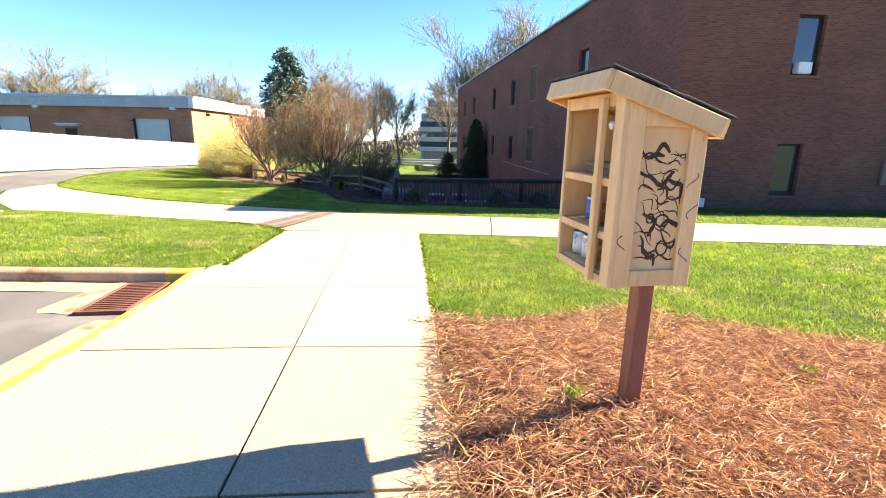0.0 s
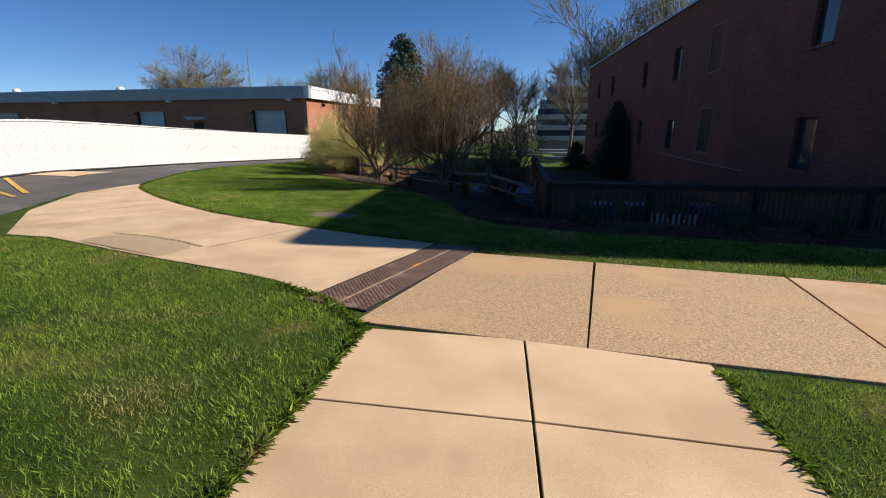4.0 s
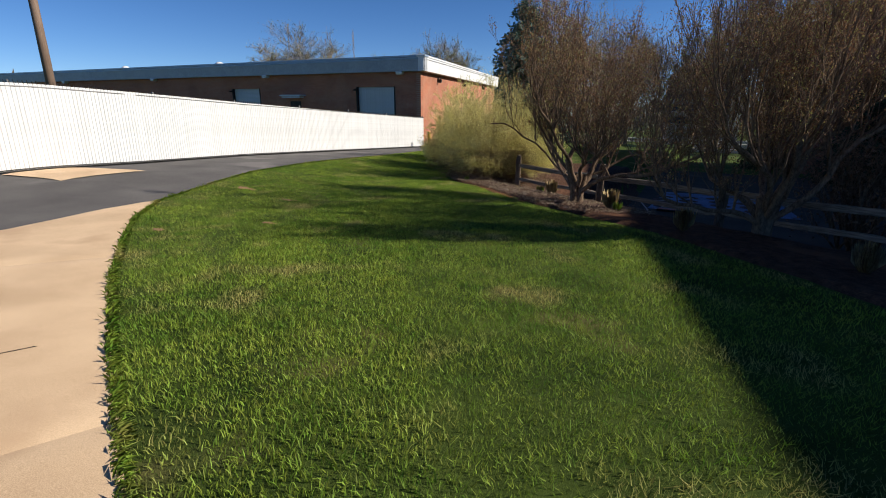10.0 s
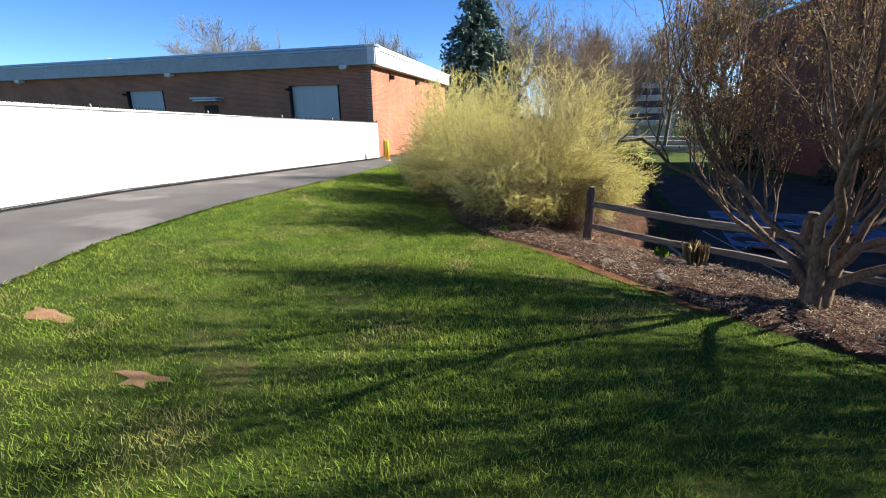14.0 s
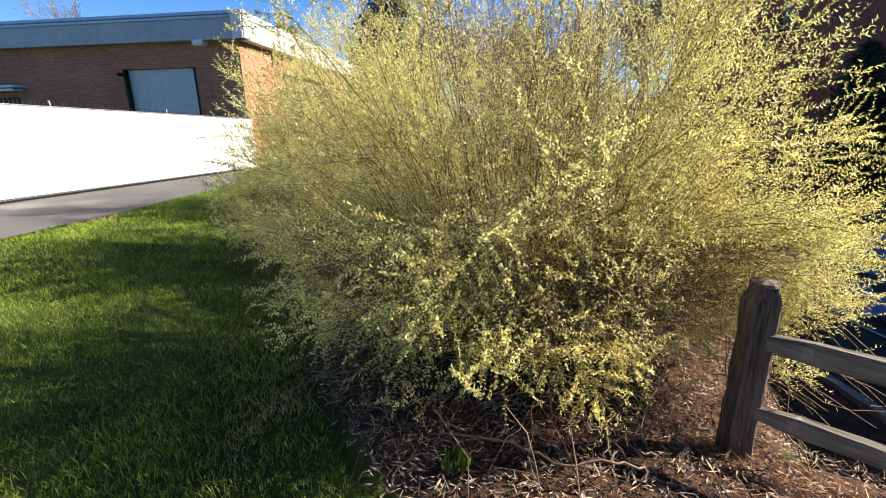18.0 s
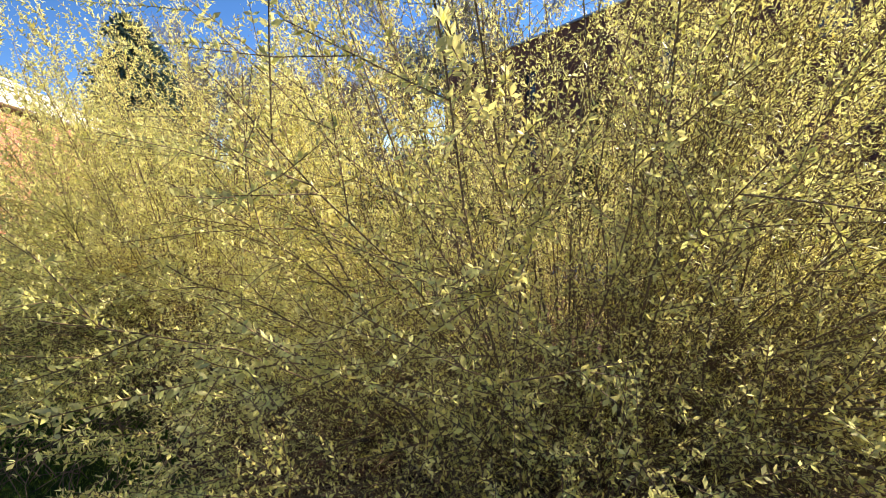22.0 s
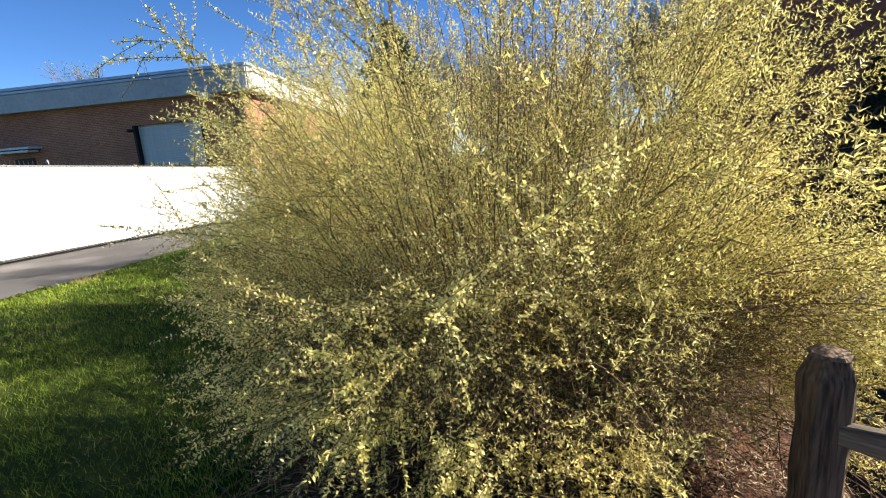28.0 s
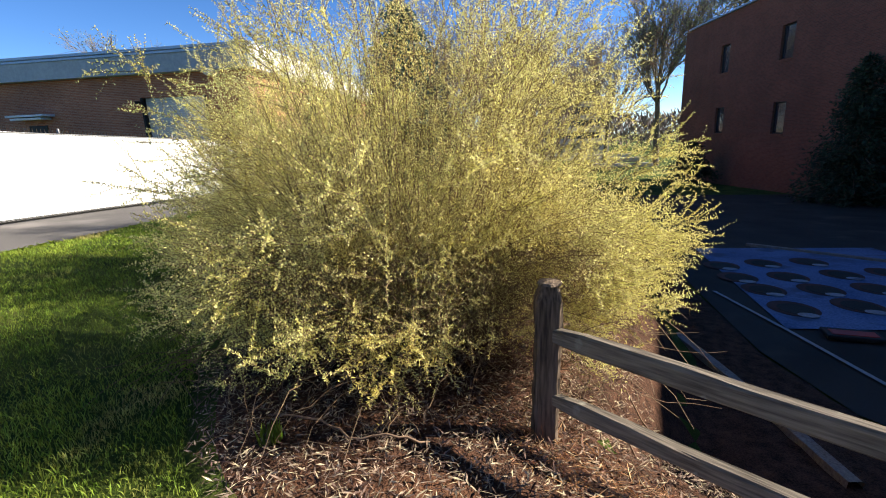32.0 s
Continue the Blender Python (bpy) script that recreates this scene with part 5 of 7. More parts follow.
            level = np.where(co[:, 1] < -W / 2 - 0.012, -W / 2 - 0.019, -W / 2 - 0.001)
            co[:, 1] = level + (co[:, 1] - level) * 0.12
            flat.vertices.foreach_set("co", co.ravel())
            tagged(part("drawing", flat, "burn", side_, "dark burnt drawing of curling lines"), "", "", "", "stuff")
    fx = -D / 2 - 0.012
    ff = part("face_frame", boxes(((fx, -W / 2 + 0.02, (Z0 + ZF) / 2), (0.024, 0.075, ZF - Z0)), ((fx, W / 2 - 0.012, (Z0 + ZF) / 2), (0.024, 0.028, ZF - Z0)),
                                  ((fx, 0.015, ZF - 0.028), (0.024, W - 0.09, 0.056)), ((fx, 0.015, Z0 + 0.018), (0.024, W - 0.09, 0.036)), bevel=0.003), "pine", th, "pale pine face frame")
    part("stile", boxes(((fx - 0.028, -W / 2 + 0.125, (Z0 + ZF) / 2 - 0.01), (0.03, 0.036, ZF - Z0 - 0.02)), bevel=0.003), "pine", ff)
    part("latch", lathe([(0.018, 0), (0.018, 0.008), (0.009, 0.014)], 14), "chrome", ff, "round steel latch").matrix_basis = Matrix.Translation((fx - 0.012, -W / 2 + 0.065, ZF - 0.13)) @ Matrix.Rotation(radians(-90), 4, "Y")
    for z in (Z0 + 0.22, Z0 + 0.45):
        part("shelf", boxes(((0.0, 0, z), (D - 0.04, W - 0.04, 0.02)), bevel=0.002), "pine", th)
        part("shelf_lip", boxes(((fx, 0.015, z - 0.005), (0.022, W - 0.09, 0.034)), bevel=0.003), "pine", th)
    part("divider", boxes(((-D / 2 + 0.02, -0.06, Z0 + 0.23), (0.03, 0.03, 0.4)), bevel=0.003), "pine", th)
    # roof
    tilt = math.atan2(ZF - ZK, D)
    rm = Matrix.Translation((0, 0, (ZF + ZK) / 2 + 0.02)) @ Matrix.Rotation(tilt, 4, "Y")
    part("roof_board", boxes(((-0.02, 0, 0.012), (D + 0.22, W + 0.07, 0.024)), bevel=0.003), "pine", th).matrix_basis = rm
    for c_, s_ in (((-D / 2 - 0.12, 0, -0.018), (0.022, W + 0.07, 0.08)), ((D / 2 + 0.08, 0, -0.018), (0.022, W + 0.07, 0.08)),
                   ((-0.02, W / 2 + 0.034, -0.018), (D + 0.178, 0.022, 0.08)), ((-0.02, -W / 2 - 0.034, -0.018), (D + 0.178, 0.022, 0.08))):
        part("fascia_board", boxes((c_, s_), bevel=0.003), "pine", th).matrix_basis = rm
    rr = random.Random(3)
    for r in range(5):
        for c in range(4):
            sh = part("shingle", boxes(((0.225 - r * 0.118, -0.234 + c * 0.156, 0.034 + 0.004 * (r % 2)), (0.15, 0.153, 0.009)), bevel=0.002), "shingle", th)
            sh.matrix_basis = rm @ Matrix.Rotation(radians(rr.uniform(-1.2, 1.2)), 4, "Y")
    mw = th.matrix_basis

    def stand(name, lx, ly, lz, label, cat, group=""):
        o = thing(name, mw @ pose(lx, ly, lz), label, cat, group)
        return o

    for ly, lz, mat, lab in ((0.20, Z0 + 0.04, "label_white", "white-labelled tin can on the pantry's bottom shelf"), (0.09, Z0 + 0.04, "label_white", "white-labelled tin can on the pantry's bottom shelf"),
                             (0.02, Z0 + 0.04, "label_orange", "orange-labelled tin can on the pantry's bottom shelf"),
                             (0.08, Z0 + 0.231, "label_blue", "blue-labelled food tin on the pantry's middle shelf"), (-0.02, Z0 + 0.231, "label_orange", "orange-labelled food tin on the pantry's middle shelf"),
                             (0.15, Z0 + 0.04, "label_white", "white-labelled tin can behind the others")):
        back_ = "behind" in lab
        o = stand("tin_can", -0.02 if back_ else -0.11, ly, lz, lab, "tin can", "tins in the pantry")
        part("can", lathe([(0.041, 0), (0.043, 0.004), (0.043, 0.116), (0.041, 0.12), (0.039, 0.117)], 22), "tin", o, "", True)
        part("label", lathe([(0.0436, 0.01), (0.0438, 0.06), (0.0436, 0.108)], 22), mat, o, "", True)
    for k, (ly, w_, h_) in enumerate(((0.05, 0.30, 0.03), (0.07, 0.26, 0.025))):
        o = stand("book", -0.02, ly, Z0 + 0.461 + 0.03 * k, "brown-covered book lying on the pantry's top shelf", "book", "books in the pantry")
        part("cover", boxes(((0, 0, h_ / 2), (0.2, w_, h_)), bevel=0.002), "card", o)
        part("pages", boxes(((-0.006, 0, h_ / 2), (0.195, w_ - 0.01, h_ - 0.008))), "card", o)


pantry()


# ---- growing things ----
def grow(rng, start, heading, length, radius, depth, spread, kids, lift=0.25, wander=0.16, steps=6, taper=0.45, shrink=0.62):
    """Branch lines of a limb and all that grows from it."""
    lines = []
    p, d = np.array(start, float), unit(np.array(heading, float))
    pts, rad = [p.copy()], [radius]
    for k in range(steps):
        d = unit(d + rng.normal(0, wander, 3) + np.array([0, 0, lift * 0.25]))
        p = p + d * length / steps
        pts.append(p.copy())
        rad.append(radius * (1 - (1 - taper) * (k + 1) / steps))
    lines.append((pts, rad))
    if depth > 0:
        for k in range(kids):
            u = rng.uniform(0.3, 1.0)
            i = min(int(u * steps), steps - 1)
            q = pts[i] + (pts[i + 1] - pts[i]) * (u * steps - i)
            dd = unit(unit(np.array(pts[i + 1]) - pts[i]) + spread * unit(rng.normal(0, 1, 3)))
            lines += grow(rng, q, dd, length * shrink * rng.uniform(0.7, 1.2), max(rad[i] * 0.62, 0.0018), depth - 1, spread, kids, lift, wander, max(2, steps - 1), taper, shrink)
    return lines


def line_ends(lines, top=0.35):
    return np.array([p[-1] for p, r in lines if r[0] < top])


def shrub(name, x, y, seed, stems, height, lean, label, west, tone="bark"):
    """A many-stemmed leafless shrub with dry seed heads and first buds."""
    rng = np.random.default_rng(seed)
    z = gz(x, y)
    th = thing(name, pose(x, y, z), label, "tree")
    fine = []

    def off_path(pts):
        return all(q[0] + x > west or (q[2] > 2.7 and q[1] + y < 32.4) for q in pts) and not any(q[1] + y - 31.9 > 1.45 * (q[0] + x + 14.4) for q in pts if q[2] > 1.0 and q[0] + x > -14.3)

    trunk = [([(0.05 * math.cos(k * 2.1), 0.05 * math.sin(k * 2.1), -0.1), (0.07 * math.cos(k * 2.1), 0.07 * math.sin(k * 2.1), 0.25), (0.14 * math.cos(k * 2.1), 0.14 * math.sin(k * 2.1), 0.62)], [0.095, 0.08, 0.062]) for k in range(3)]
    part("trunk", tubes("trunk", trunk, 9), tone, th, "", True)
    for k in range(stems):
        a_ = 2 * math.pi * k / stems + rng.uniform(-0.35, 0.35)
        out = lean * rng.uniform(0.3, 1.15)
        st = (0.09 * math.cos(a_), 0.09 * math.sin(a_), rng.uniform(0.2, 0.5))
        L_ = height * rng.uniform(0.42, 0.6)
        rad = rng.uniform(0.028, 0.054) * height / 4.8
        main = grow(rng, st, (out * math.cos(a_), out * math.sin(a_), 0.75), L_, rad, 0, 0, 0, 0.35, 0.24, 9, 0.38)
        part("stem", tubes("stem", main, 8), tone, th, "", True)
        pts, rr_ = main[0]
        for j in range(10):
            i = 9 if j == 0 else int(rng.integers(2, 10))
            d = unit(np.array(pts[i]) - pts[i - 1]) + (0.2 if j == 0 else 0.75) * unit(rng.normal(0, 1, 3)) + np.array([0, 0, 0.4])
            limb = grow(rng, pts[i], d, L_ * rng.uniform(0.35, 0.75), max(rr_[i] * 0.55, 0.009), 0, 0, 0, 0.6, 0.12, 7, 0.35)
            if not off_path(limb[0][0]):
                continue
            part("limb", tubes("limb", limb, 5), tone, th, "", True)
            lp, lr = limb[0]
            for m in range(9):
                i2 = min(int(rng.integers(1, 8)), 7)
                d2 = unit(np.array(lp[i2]) - lp[i2 - 1]) + 0.75 * unit(rng.normal(0, 1, 3)) + np.array([0, 0, 0.35])
                tw = grow(rng, lp[i2], d2, rng.uniform(0.25, 0.75), max(lr[i2] * 0.5, 0.0048), 1, 0.6, 4, 0.8, 0.12, 3, 0.4, 0.5)
                fine += [ln for ln in tw if off_path(ln[0])]
        for j in range(5):
            i = int(rng.integers(3, 10))
            up = grow(rng, pts[i], (rng.normal(0, 0.16), rng.normal(0, 0.16), 1), rng.uniform(0.9, 2.1), max(rr_[i] * 0.4, 0.008), 0, 0, 0, 0.5, 0.045, 6, 0.35)
            if not off_path(up[0][0]):
                continue
            part("shoot", tubes("shoot", up, 5), tone, th, "", True)
            for m in range(7):
                i2 = int(rng.integers(1, 7))
                tw = grow(rng, up[0][0][i2], unit(rng.normal(0, 0.6, 3) + np.array([0, 0, 0.7])), rng.uniform(0.15, 0.5), 0.0045, 1, 0.6, 3, 0.8, 0.12, 3, 0.4, 0.5)
                fine += [ln for ln in tw if off_path(ln[0])]
    fine = [(p, [max(v, 0.0026) for v in r]) for p, r in fine]
    tagged(part("twig_mass", tubes("twig_mass", fine, 3), tone, th, "thin bare twigs"), "", "", "", "stuff")
    ends = line_ends(fine, 0.02)
    n = len(ends)
    k = rng.integers(0, n, n * 6)
    at = ends[k] + rng.normal(0, 0.03, (len(k), 3))
    al = unit(rng.normal(0, 1, (len(k), 3)) + (0, 0, 0.5))
    tagged(part("seed_mass", leaves("seed_mass", at, al, unit(rng.normal(0, 1, at.shape)), rng.uniform(0.016, 0.04, len(k)), rng.uniform(0.008, 0.02, len(k))), "seed", th), "", "", "", "stuff")
    k = rng.integers(0, n, n * 2)
    at = ends[k] + rng.normal(0, 0.05, (len(k), 3))
    tagged(part("bud_mass", leaves("bud_mass", at, unit(rng.normal(0, 1, at.shape)), unit(rng.normal(0, 1, at.shape)), rng.uniform(0.015, 0.045, len(k)), rng.uniform(0.008, 0.02, len(k))), "bud", th), "", "", "", "stuff")
    return th


shrub("bare_shrub_tree", -12.05, 31.3, 4, 10, 4.7, 1.1, "many-stemmed leafless shrub tree with dry seed heads in the mulch bed", -13.75)
shrub("bare_shrub_tree", -8.85, 29.8, 8, 12, 4.9, 1.1, "many-stemmed leafless shrub tree in the building's shade", -13.0)

WAY = np.array([(-15.19, 31.26, 0.79), (-15.41, 31.86, 0.73), (-15.66, 32.30, 0.71), (-15.93, 32.68, 0.72), (-16.20, 33.00, 0.74), (-16.43, 33.24, 0.76), (-16.62, 33.37, 0.77), (-16.71, 33.45, 0.78)])


def clear_of_path(p, gap):
    """True where a point keeps off the trodden line, from the ground to head height."""
    d = np.full(len(p), 1e9)
    for a_, b_ in zip(WAY, WAY[1:]):
        u = np.clip(((p - a_) @ (b_ - a_)) / ((b_ - a_) @ (b_ - a_)), 0, 1)
        o = p - a_ - u[:, None] * (b_ - a_)
        o[:, 2] = np.where(o[:, 2] < 0, np.minimum(o[:, 2] + 1.0, 0) * 0.5 + o[:, 2] * 0.18, o[:, 2])
        d = np.minimum(d, np.linalg.norm(o, axis=1))
    by_post = (np.abs(p[:, 0] + 14.48) < 0.19) & (p[:, 1] > 32.9) & (p[:, 1] < 34.26) & (p[:, 2] < 0.5)
    a_, b_ = np.array([-14.43, 34.16]), np.array([-15.0, 33.25])
    u = np.clip(((p[:, :2] - a_) @ (b_ - a_)) / ((b_ - a_) @ (b_ - a_)), 0, 1)
    by_post |= (np.linalg.norm(p[:, :2] - a_ - u[:, None] * (b_ - a_), axis=1) < 0.2) & (p[:, 2] < 0.42)
    return (d > gap) & ~by_post


def golden_bush(x, y, seed, n_main, rad, high, leaf_scale, label, far_drop=0.45, fine_twigs=True):
    """A broad arching bush: straight whippy stems fan from one crown, carry side whips at narrow angles, and these carry little bunches of narrow leaves."""
    rng = np.random.default_rng(seed)
    z = gz(x, y)
    th = thing("golden_bush", pose(x, y, z), label, "bush", "golden bushes by the fence")
    origin = np.array([x, y, z])
    heart = np.array([0, 0, high * 0.31])
    up_, low_ = high * 0.69, high * 0.27

    def depth_in(p):
        """0 at the heart, 1 on the outline."""
        v = (np.asarray(p) - heart) / np.array([rad, rad, up_])
        v[..., 2] = np.where(v[..., 2] < 0, v[..., 2] * up_ / low_ * 0.8, v[..., 2])
        return np.linalg.norm(v, axis=-1)

    def wave(a_, se):
        return 1 + 0.03 * math.sin(3 * a_ + seed) + 0.03 * math.sin(5 * a_ + 6 * se + seed) + 0.025 * math.sin(9 * a_ - 7 * se)

    stems, twigs, runs = [], [], []

    def shoot(root, d, side, length, points):
        w = np.linspace(0, 1, points)[:, None]
        q = root + d * length * w + np.array([0, 0, rng.uniform(-0.12, 0.2) * length]) * w ** 2 + side * rng.uniform(-0.1, 0.25) * length * w ** 2
        q[:, 2] = np.maximum(q[:, 2], 0.06)
        return q

    for k in range(n_main):
        a_, se = rng.uniform(0, 2 * math.pi), rng.uniform(-0.85, 1.0)
        if k % 8 == 0:
            a_, se = rng.uniform(-0.8, 0.7), rng.uniform(-1.0, -0.1)
        if math.sin(a_ - 0.35) > 0.3 and rng.random() < far_drop:
            continue
        ce = math.sqrt(1 - se * se) * (1 - 0.10 * se) if se > 0 else 1 - 0.20 * se * se
        reach = (rng.uniform(0.78, 0.93) if rng.random() < 0.6 else rng.uniform(0.45, 0.78)) * wave(a_, se)
        b0 = np.array([math.cos(a_), math.sin(a_), 0]) * rng.uniform(0.02, 0.5) * rad * 0.6 + rng.normal(0, 0.1, 3) * (1, 1, 0)
        end = heart + np.array([math.cos(a_) * ce * rad, math.sin(a_) * ce * rad, se * (up_ if se > 0 else low_)]) * reach
        mid = b0 * 0.5 + end * 0.5 + np.array([0, 0, (0.28 - 0.22 * max(se, 0)) * ce * rad]) + rng.normal(0, 0.13, 3)
        u = np.linspace(0, 1, 9)[:, None]
        p = b0 * (1 - u) ** 2 + 2 * mid * u * (1 - u) + end * u ** 2
        p[1:] += np.cumsum(rng.normal(0, 0.012, (8, 3)), axis=0)
        p[:, 2] = np.maximum(p[:, 2], 0.05)
        ok = clear_of_path(p + origin, 0.32)
        if not ok.all():
            cut = int(np.argmin(ok))
            if cut < 3:
                continue
            p = p[:cut]
        stems.append((p, np.linspace(rng.uniform(0.0035, 0.0065), 0.0014, len(p))))
        runs.append((p, 0.45, 0.8))
        for j in range(15):
            f = 0.25 + 0.73 * rng.random() ** 0.8
            i = min(max(1, int(len(p) * f)), len(p) - 1)
            root = p[i] + (p[i - 1] - p[i]) * rng.random()
            d0 = unit(p[i] - p[i - 1])
            out = unit((p[i] - heart) / np.array([rad, rad, up_]))
            side = rng.normal(0, 1, 3)
            side = unit(side - d0 * (side @ d0))
            d = unit(d0 * 0.65 + side * rng.uniform(0.4, 1.0) + out * 0.3 + np.array([0, 0, 0.06]))
            long_ = rng.uniform(0.16, 0.46)
            edge = depth_in(root + d * long_)
            if edge > 0.98:
                long_ *= max(0.3, 1 - (edge - 0.98) * 3.0) if rng.random() > 0.04 else 1.1
            q = shoot(root, d, side, long_, 4)
            w_ = root + origin
            tight = np.hypot(WAY[:, 0] - w_[0], WAY[:, 1] - w_[1]).min() < 1.35 or (abs(w_[0] + 14.6) < 1.1 and w_[1] < 35.0)
            if tight and not clear_of_path(q + origin, 0.31).all():
                continue
            twigs.append((q, np.linspace(0.0019, 0.0009, 4)) if tight else (q[[0, 1, 3]], np.linspace(0.0019, 0.0009, 3)))
            runs.append((q, 0.03, 1.35 if depth_in(q[-1]) > 0.9 else 0.95))
            for m in range(2):
                i2 = int(rng.integers(1, 3))
                s2 = unit(rng.normal(0, 1, 3))
                q2 = shoot(q[i2], unit(unit(q[i2] - q[i2 - 1]) * 0.6 + s2 * 0.75), s2, rng.uniform(0.07, 0.2), 3)
                if not tight or clear_of_path(q2 + origin, 0.31).all():
                    if fine_twigs and tight:
                        twigs.append((q2, np.linspace(0.0012, 0.0007, 3)))
                    runs.append((q2, 0.05, 0.95))
    at, al, sz = [], [], []
    gap = 0.0145 * leaf_scale
    for q, start, dense in runs:
        s = np.r_[0, np.cumsum(np.linalg.norm(np.diff(q, axis=0), axis=1))]
        m = int(s[-1] * (1 - start) / gap * dense)
        if m < 2:
            continue
        tt = np.linspace(start * s[-1], s[-1], m) + rng.normal(0, 0.002, m)
        pos = np.stack([np.interp(tt, s, q[:, c]) for c in range(3)], 1)
        tan = unit(np.stack([np.interp(tt + 0.02, s, q[:, c]) - np.interp(tt - 0.02, s, q[:, c]) for c in range(3)], 1))
        size = np.linspace(1.12, 0.8, m) * rng.uniform(0.85, 1.2)
        for _ in range(3):
            r_ = rng.normal(0, 1, (m, 3))
            r_ -= tan * np.sum(r_ * tan, axis=1, keepdims=True)
            at.append(pos)
            al.append(unit(tan * rng.uniform(0.2, 1.0, (m, 1)) + unit(r_) + np.array([0, 0, 0.15])))
            sz.append(size)
    at, al, sz = np.concatenate(at), np.concatenate(al), np.concatenate(sz)
    deep = depth_in(at)
    chance = np.where(deep > 0.8, 1.0, np.where(at[:, 2] < 0.95, 0.22, np.where(deep > 0.55, 0.75, 0.5))) * np.clip((at[:, 2] - 0.10) / 0.35, 0.08, 1)
    keep = clear_of_path(at + origin, 0.30) & (rng.uniform(0, 1, len(at)) < chance)
    keep &= np.hypot(at[:, 0] + x + 14.42, at[:, 1] + y - 34.1) > 0.17
    at, al, sz = at[keep], al[keep], sz[keep]
    n = len(at)
    L_ = rng.uniform(0.010, 0.019, n) * sz * leaf_scale
    W_ = L_ * rng.uniform(0.33, 0.48, n)
    face = unit(rng.normal(0, 1, at.shape) + (0, 0, 0.6))
    close = ~clear_of_path(at + origin, 1.25)
    # bare tangle low in the bush
    for k in range(int(620 * rad)):
        a_ = rng.uniform(0, 2 * math.pi)
        o = rad * math.sqrt(rng.uniform(0.02, 0.72))
        b0 = np.array([o * math.cos(a_), o * math.sin(a_), rng.uniform(0.02, 0.55)])
        dd = unit(np.array([math.cos(a_), math.sin(a_), 0]) * rng.uniform(-0.1, 0.9) + rng.normal(0, 0.55, 3) + np.array([0, 0, 0.3]))
        L0 = rng.uniform(0.2, 0.75)
        w = np.linspace(0, 1, 5)[:, None]
        q = b0 + dd * L0 * w - np.array([0, 0, 0.4 * L0]) * w ** 2 + rng.normal(0, 0.02, (5, 3)) * w
        q[:, 2] = np.maximum(q[:, 2], 0.02)
        if clear_of_path(q + origin, 0.34).all():
            twigs.append((q, np.linspace(0.0032, 0.0014, 5)))
    tagged(part("stem_mass", tubes("stem_mass", stems, 4), "stem", th, "long arching olive-brown stems"), "", "", "", "stuff")
    tagged(part("twig_mass", tubes("twig_mass", twigs, 3), "stem", th), "", "", "", "stuff")
    tagged(part("foliage", leaves("foliage", at[close], al[close], face[close], L_[close], W_[close], 0.12), "gold", th, "small narrow yellow-green leaves"), "", "", "", "stuff")
    side = unit(np.cross(al, face))
    tri = np.stack([at - side * W_[:, None] * 0.42, at + side * W_[:, None] * 0.42, at + al * L_[:, None] * 1.1], 1)[~close].reshape(-1, 3)
    tagged(part("foliage", raw_mesh("foliage", tri, np.arange(len(tri)).reshape(-1, 3)), "gold", th, "small narrow yellow-green leaves"), "", "", "", "stuff")
    # young shoots with longer leaves at the ends of some whips
    ends = [q for q, st, de in runs if de > 1 and depth_in(q[-1]) > 0.9 and q[-1][2] > 0.3]
    pick = rng.permutation(len(ends))[:420]
    at, al = [], []
    for k in pick:
        q = ends[k]
        d = unit(q[-1] - q[-2])
        for j in range(8):
            at.append(q[-1] - d * 0.012 * j)
            al.append(unit(d * rng.uniform(0.5, 1.1) + unit(rng.normal(0, 1, 3))))
    at, al = np.array(at), np.array(al)
    keep = clear_of_path(at + origin, 0.34)
    at, al = at[keep], al[keep]
    L_ = rng.uniform(0.014, 0.026, len(at)) * min(leaf_scale, 1.2)
    tagged(part("young_growth", leaves("young_growth", at, al, unit(rng.normal(0, 1, at.shape) + (0, 0, 0.6)), L_, L_ * 0.3, 0.35), "fresh", th, "longer fresh yellow leaves at the shoot tips"), "", "", "", "stuff")


golden_bush(-15.53, 35.3, 21, 840, 2.08, 3.40, 1.12, "broad yellow-green leafy bush arching over the mulch")
golden_bush(-17.6, 37.3, 22, 480, 1.78, 3.32, 1.65, "yellow bush growing behind the larger one", 0.2, False)
golden_bush(-19.2, 40.2, 23, 340, 1.9, 3.65, 2.4, "yellow bush at the far end of the row", 0.2, False)


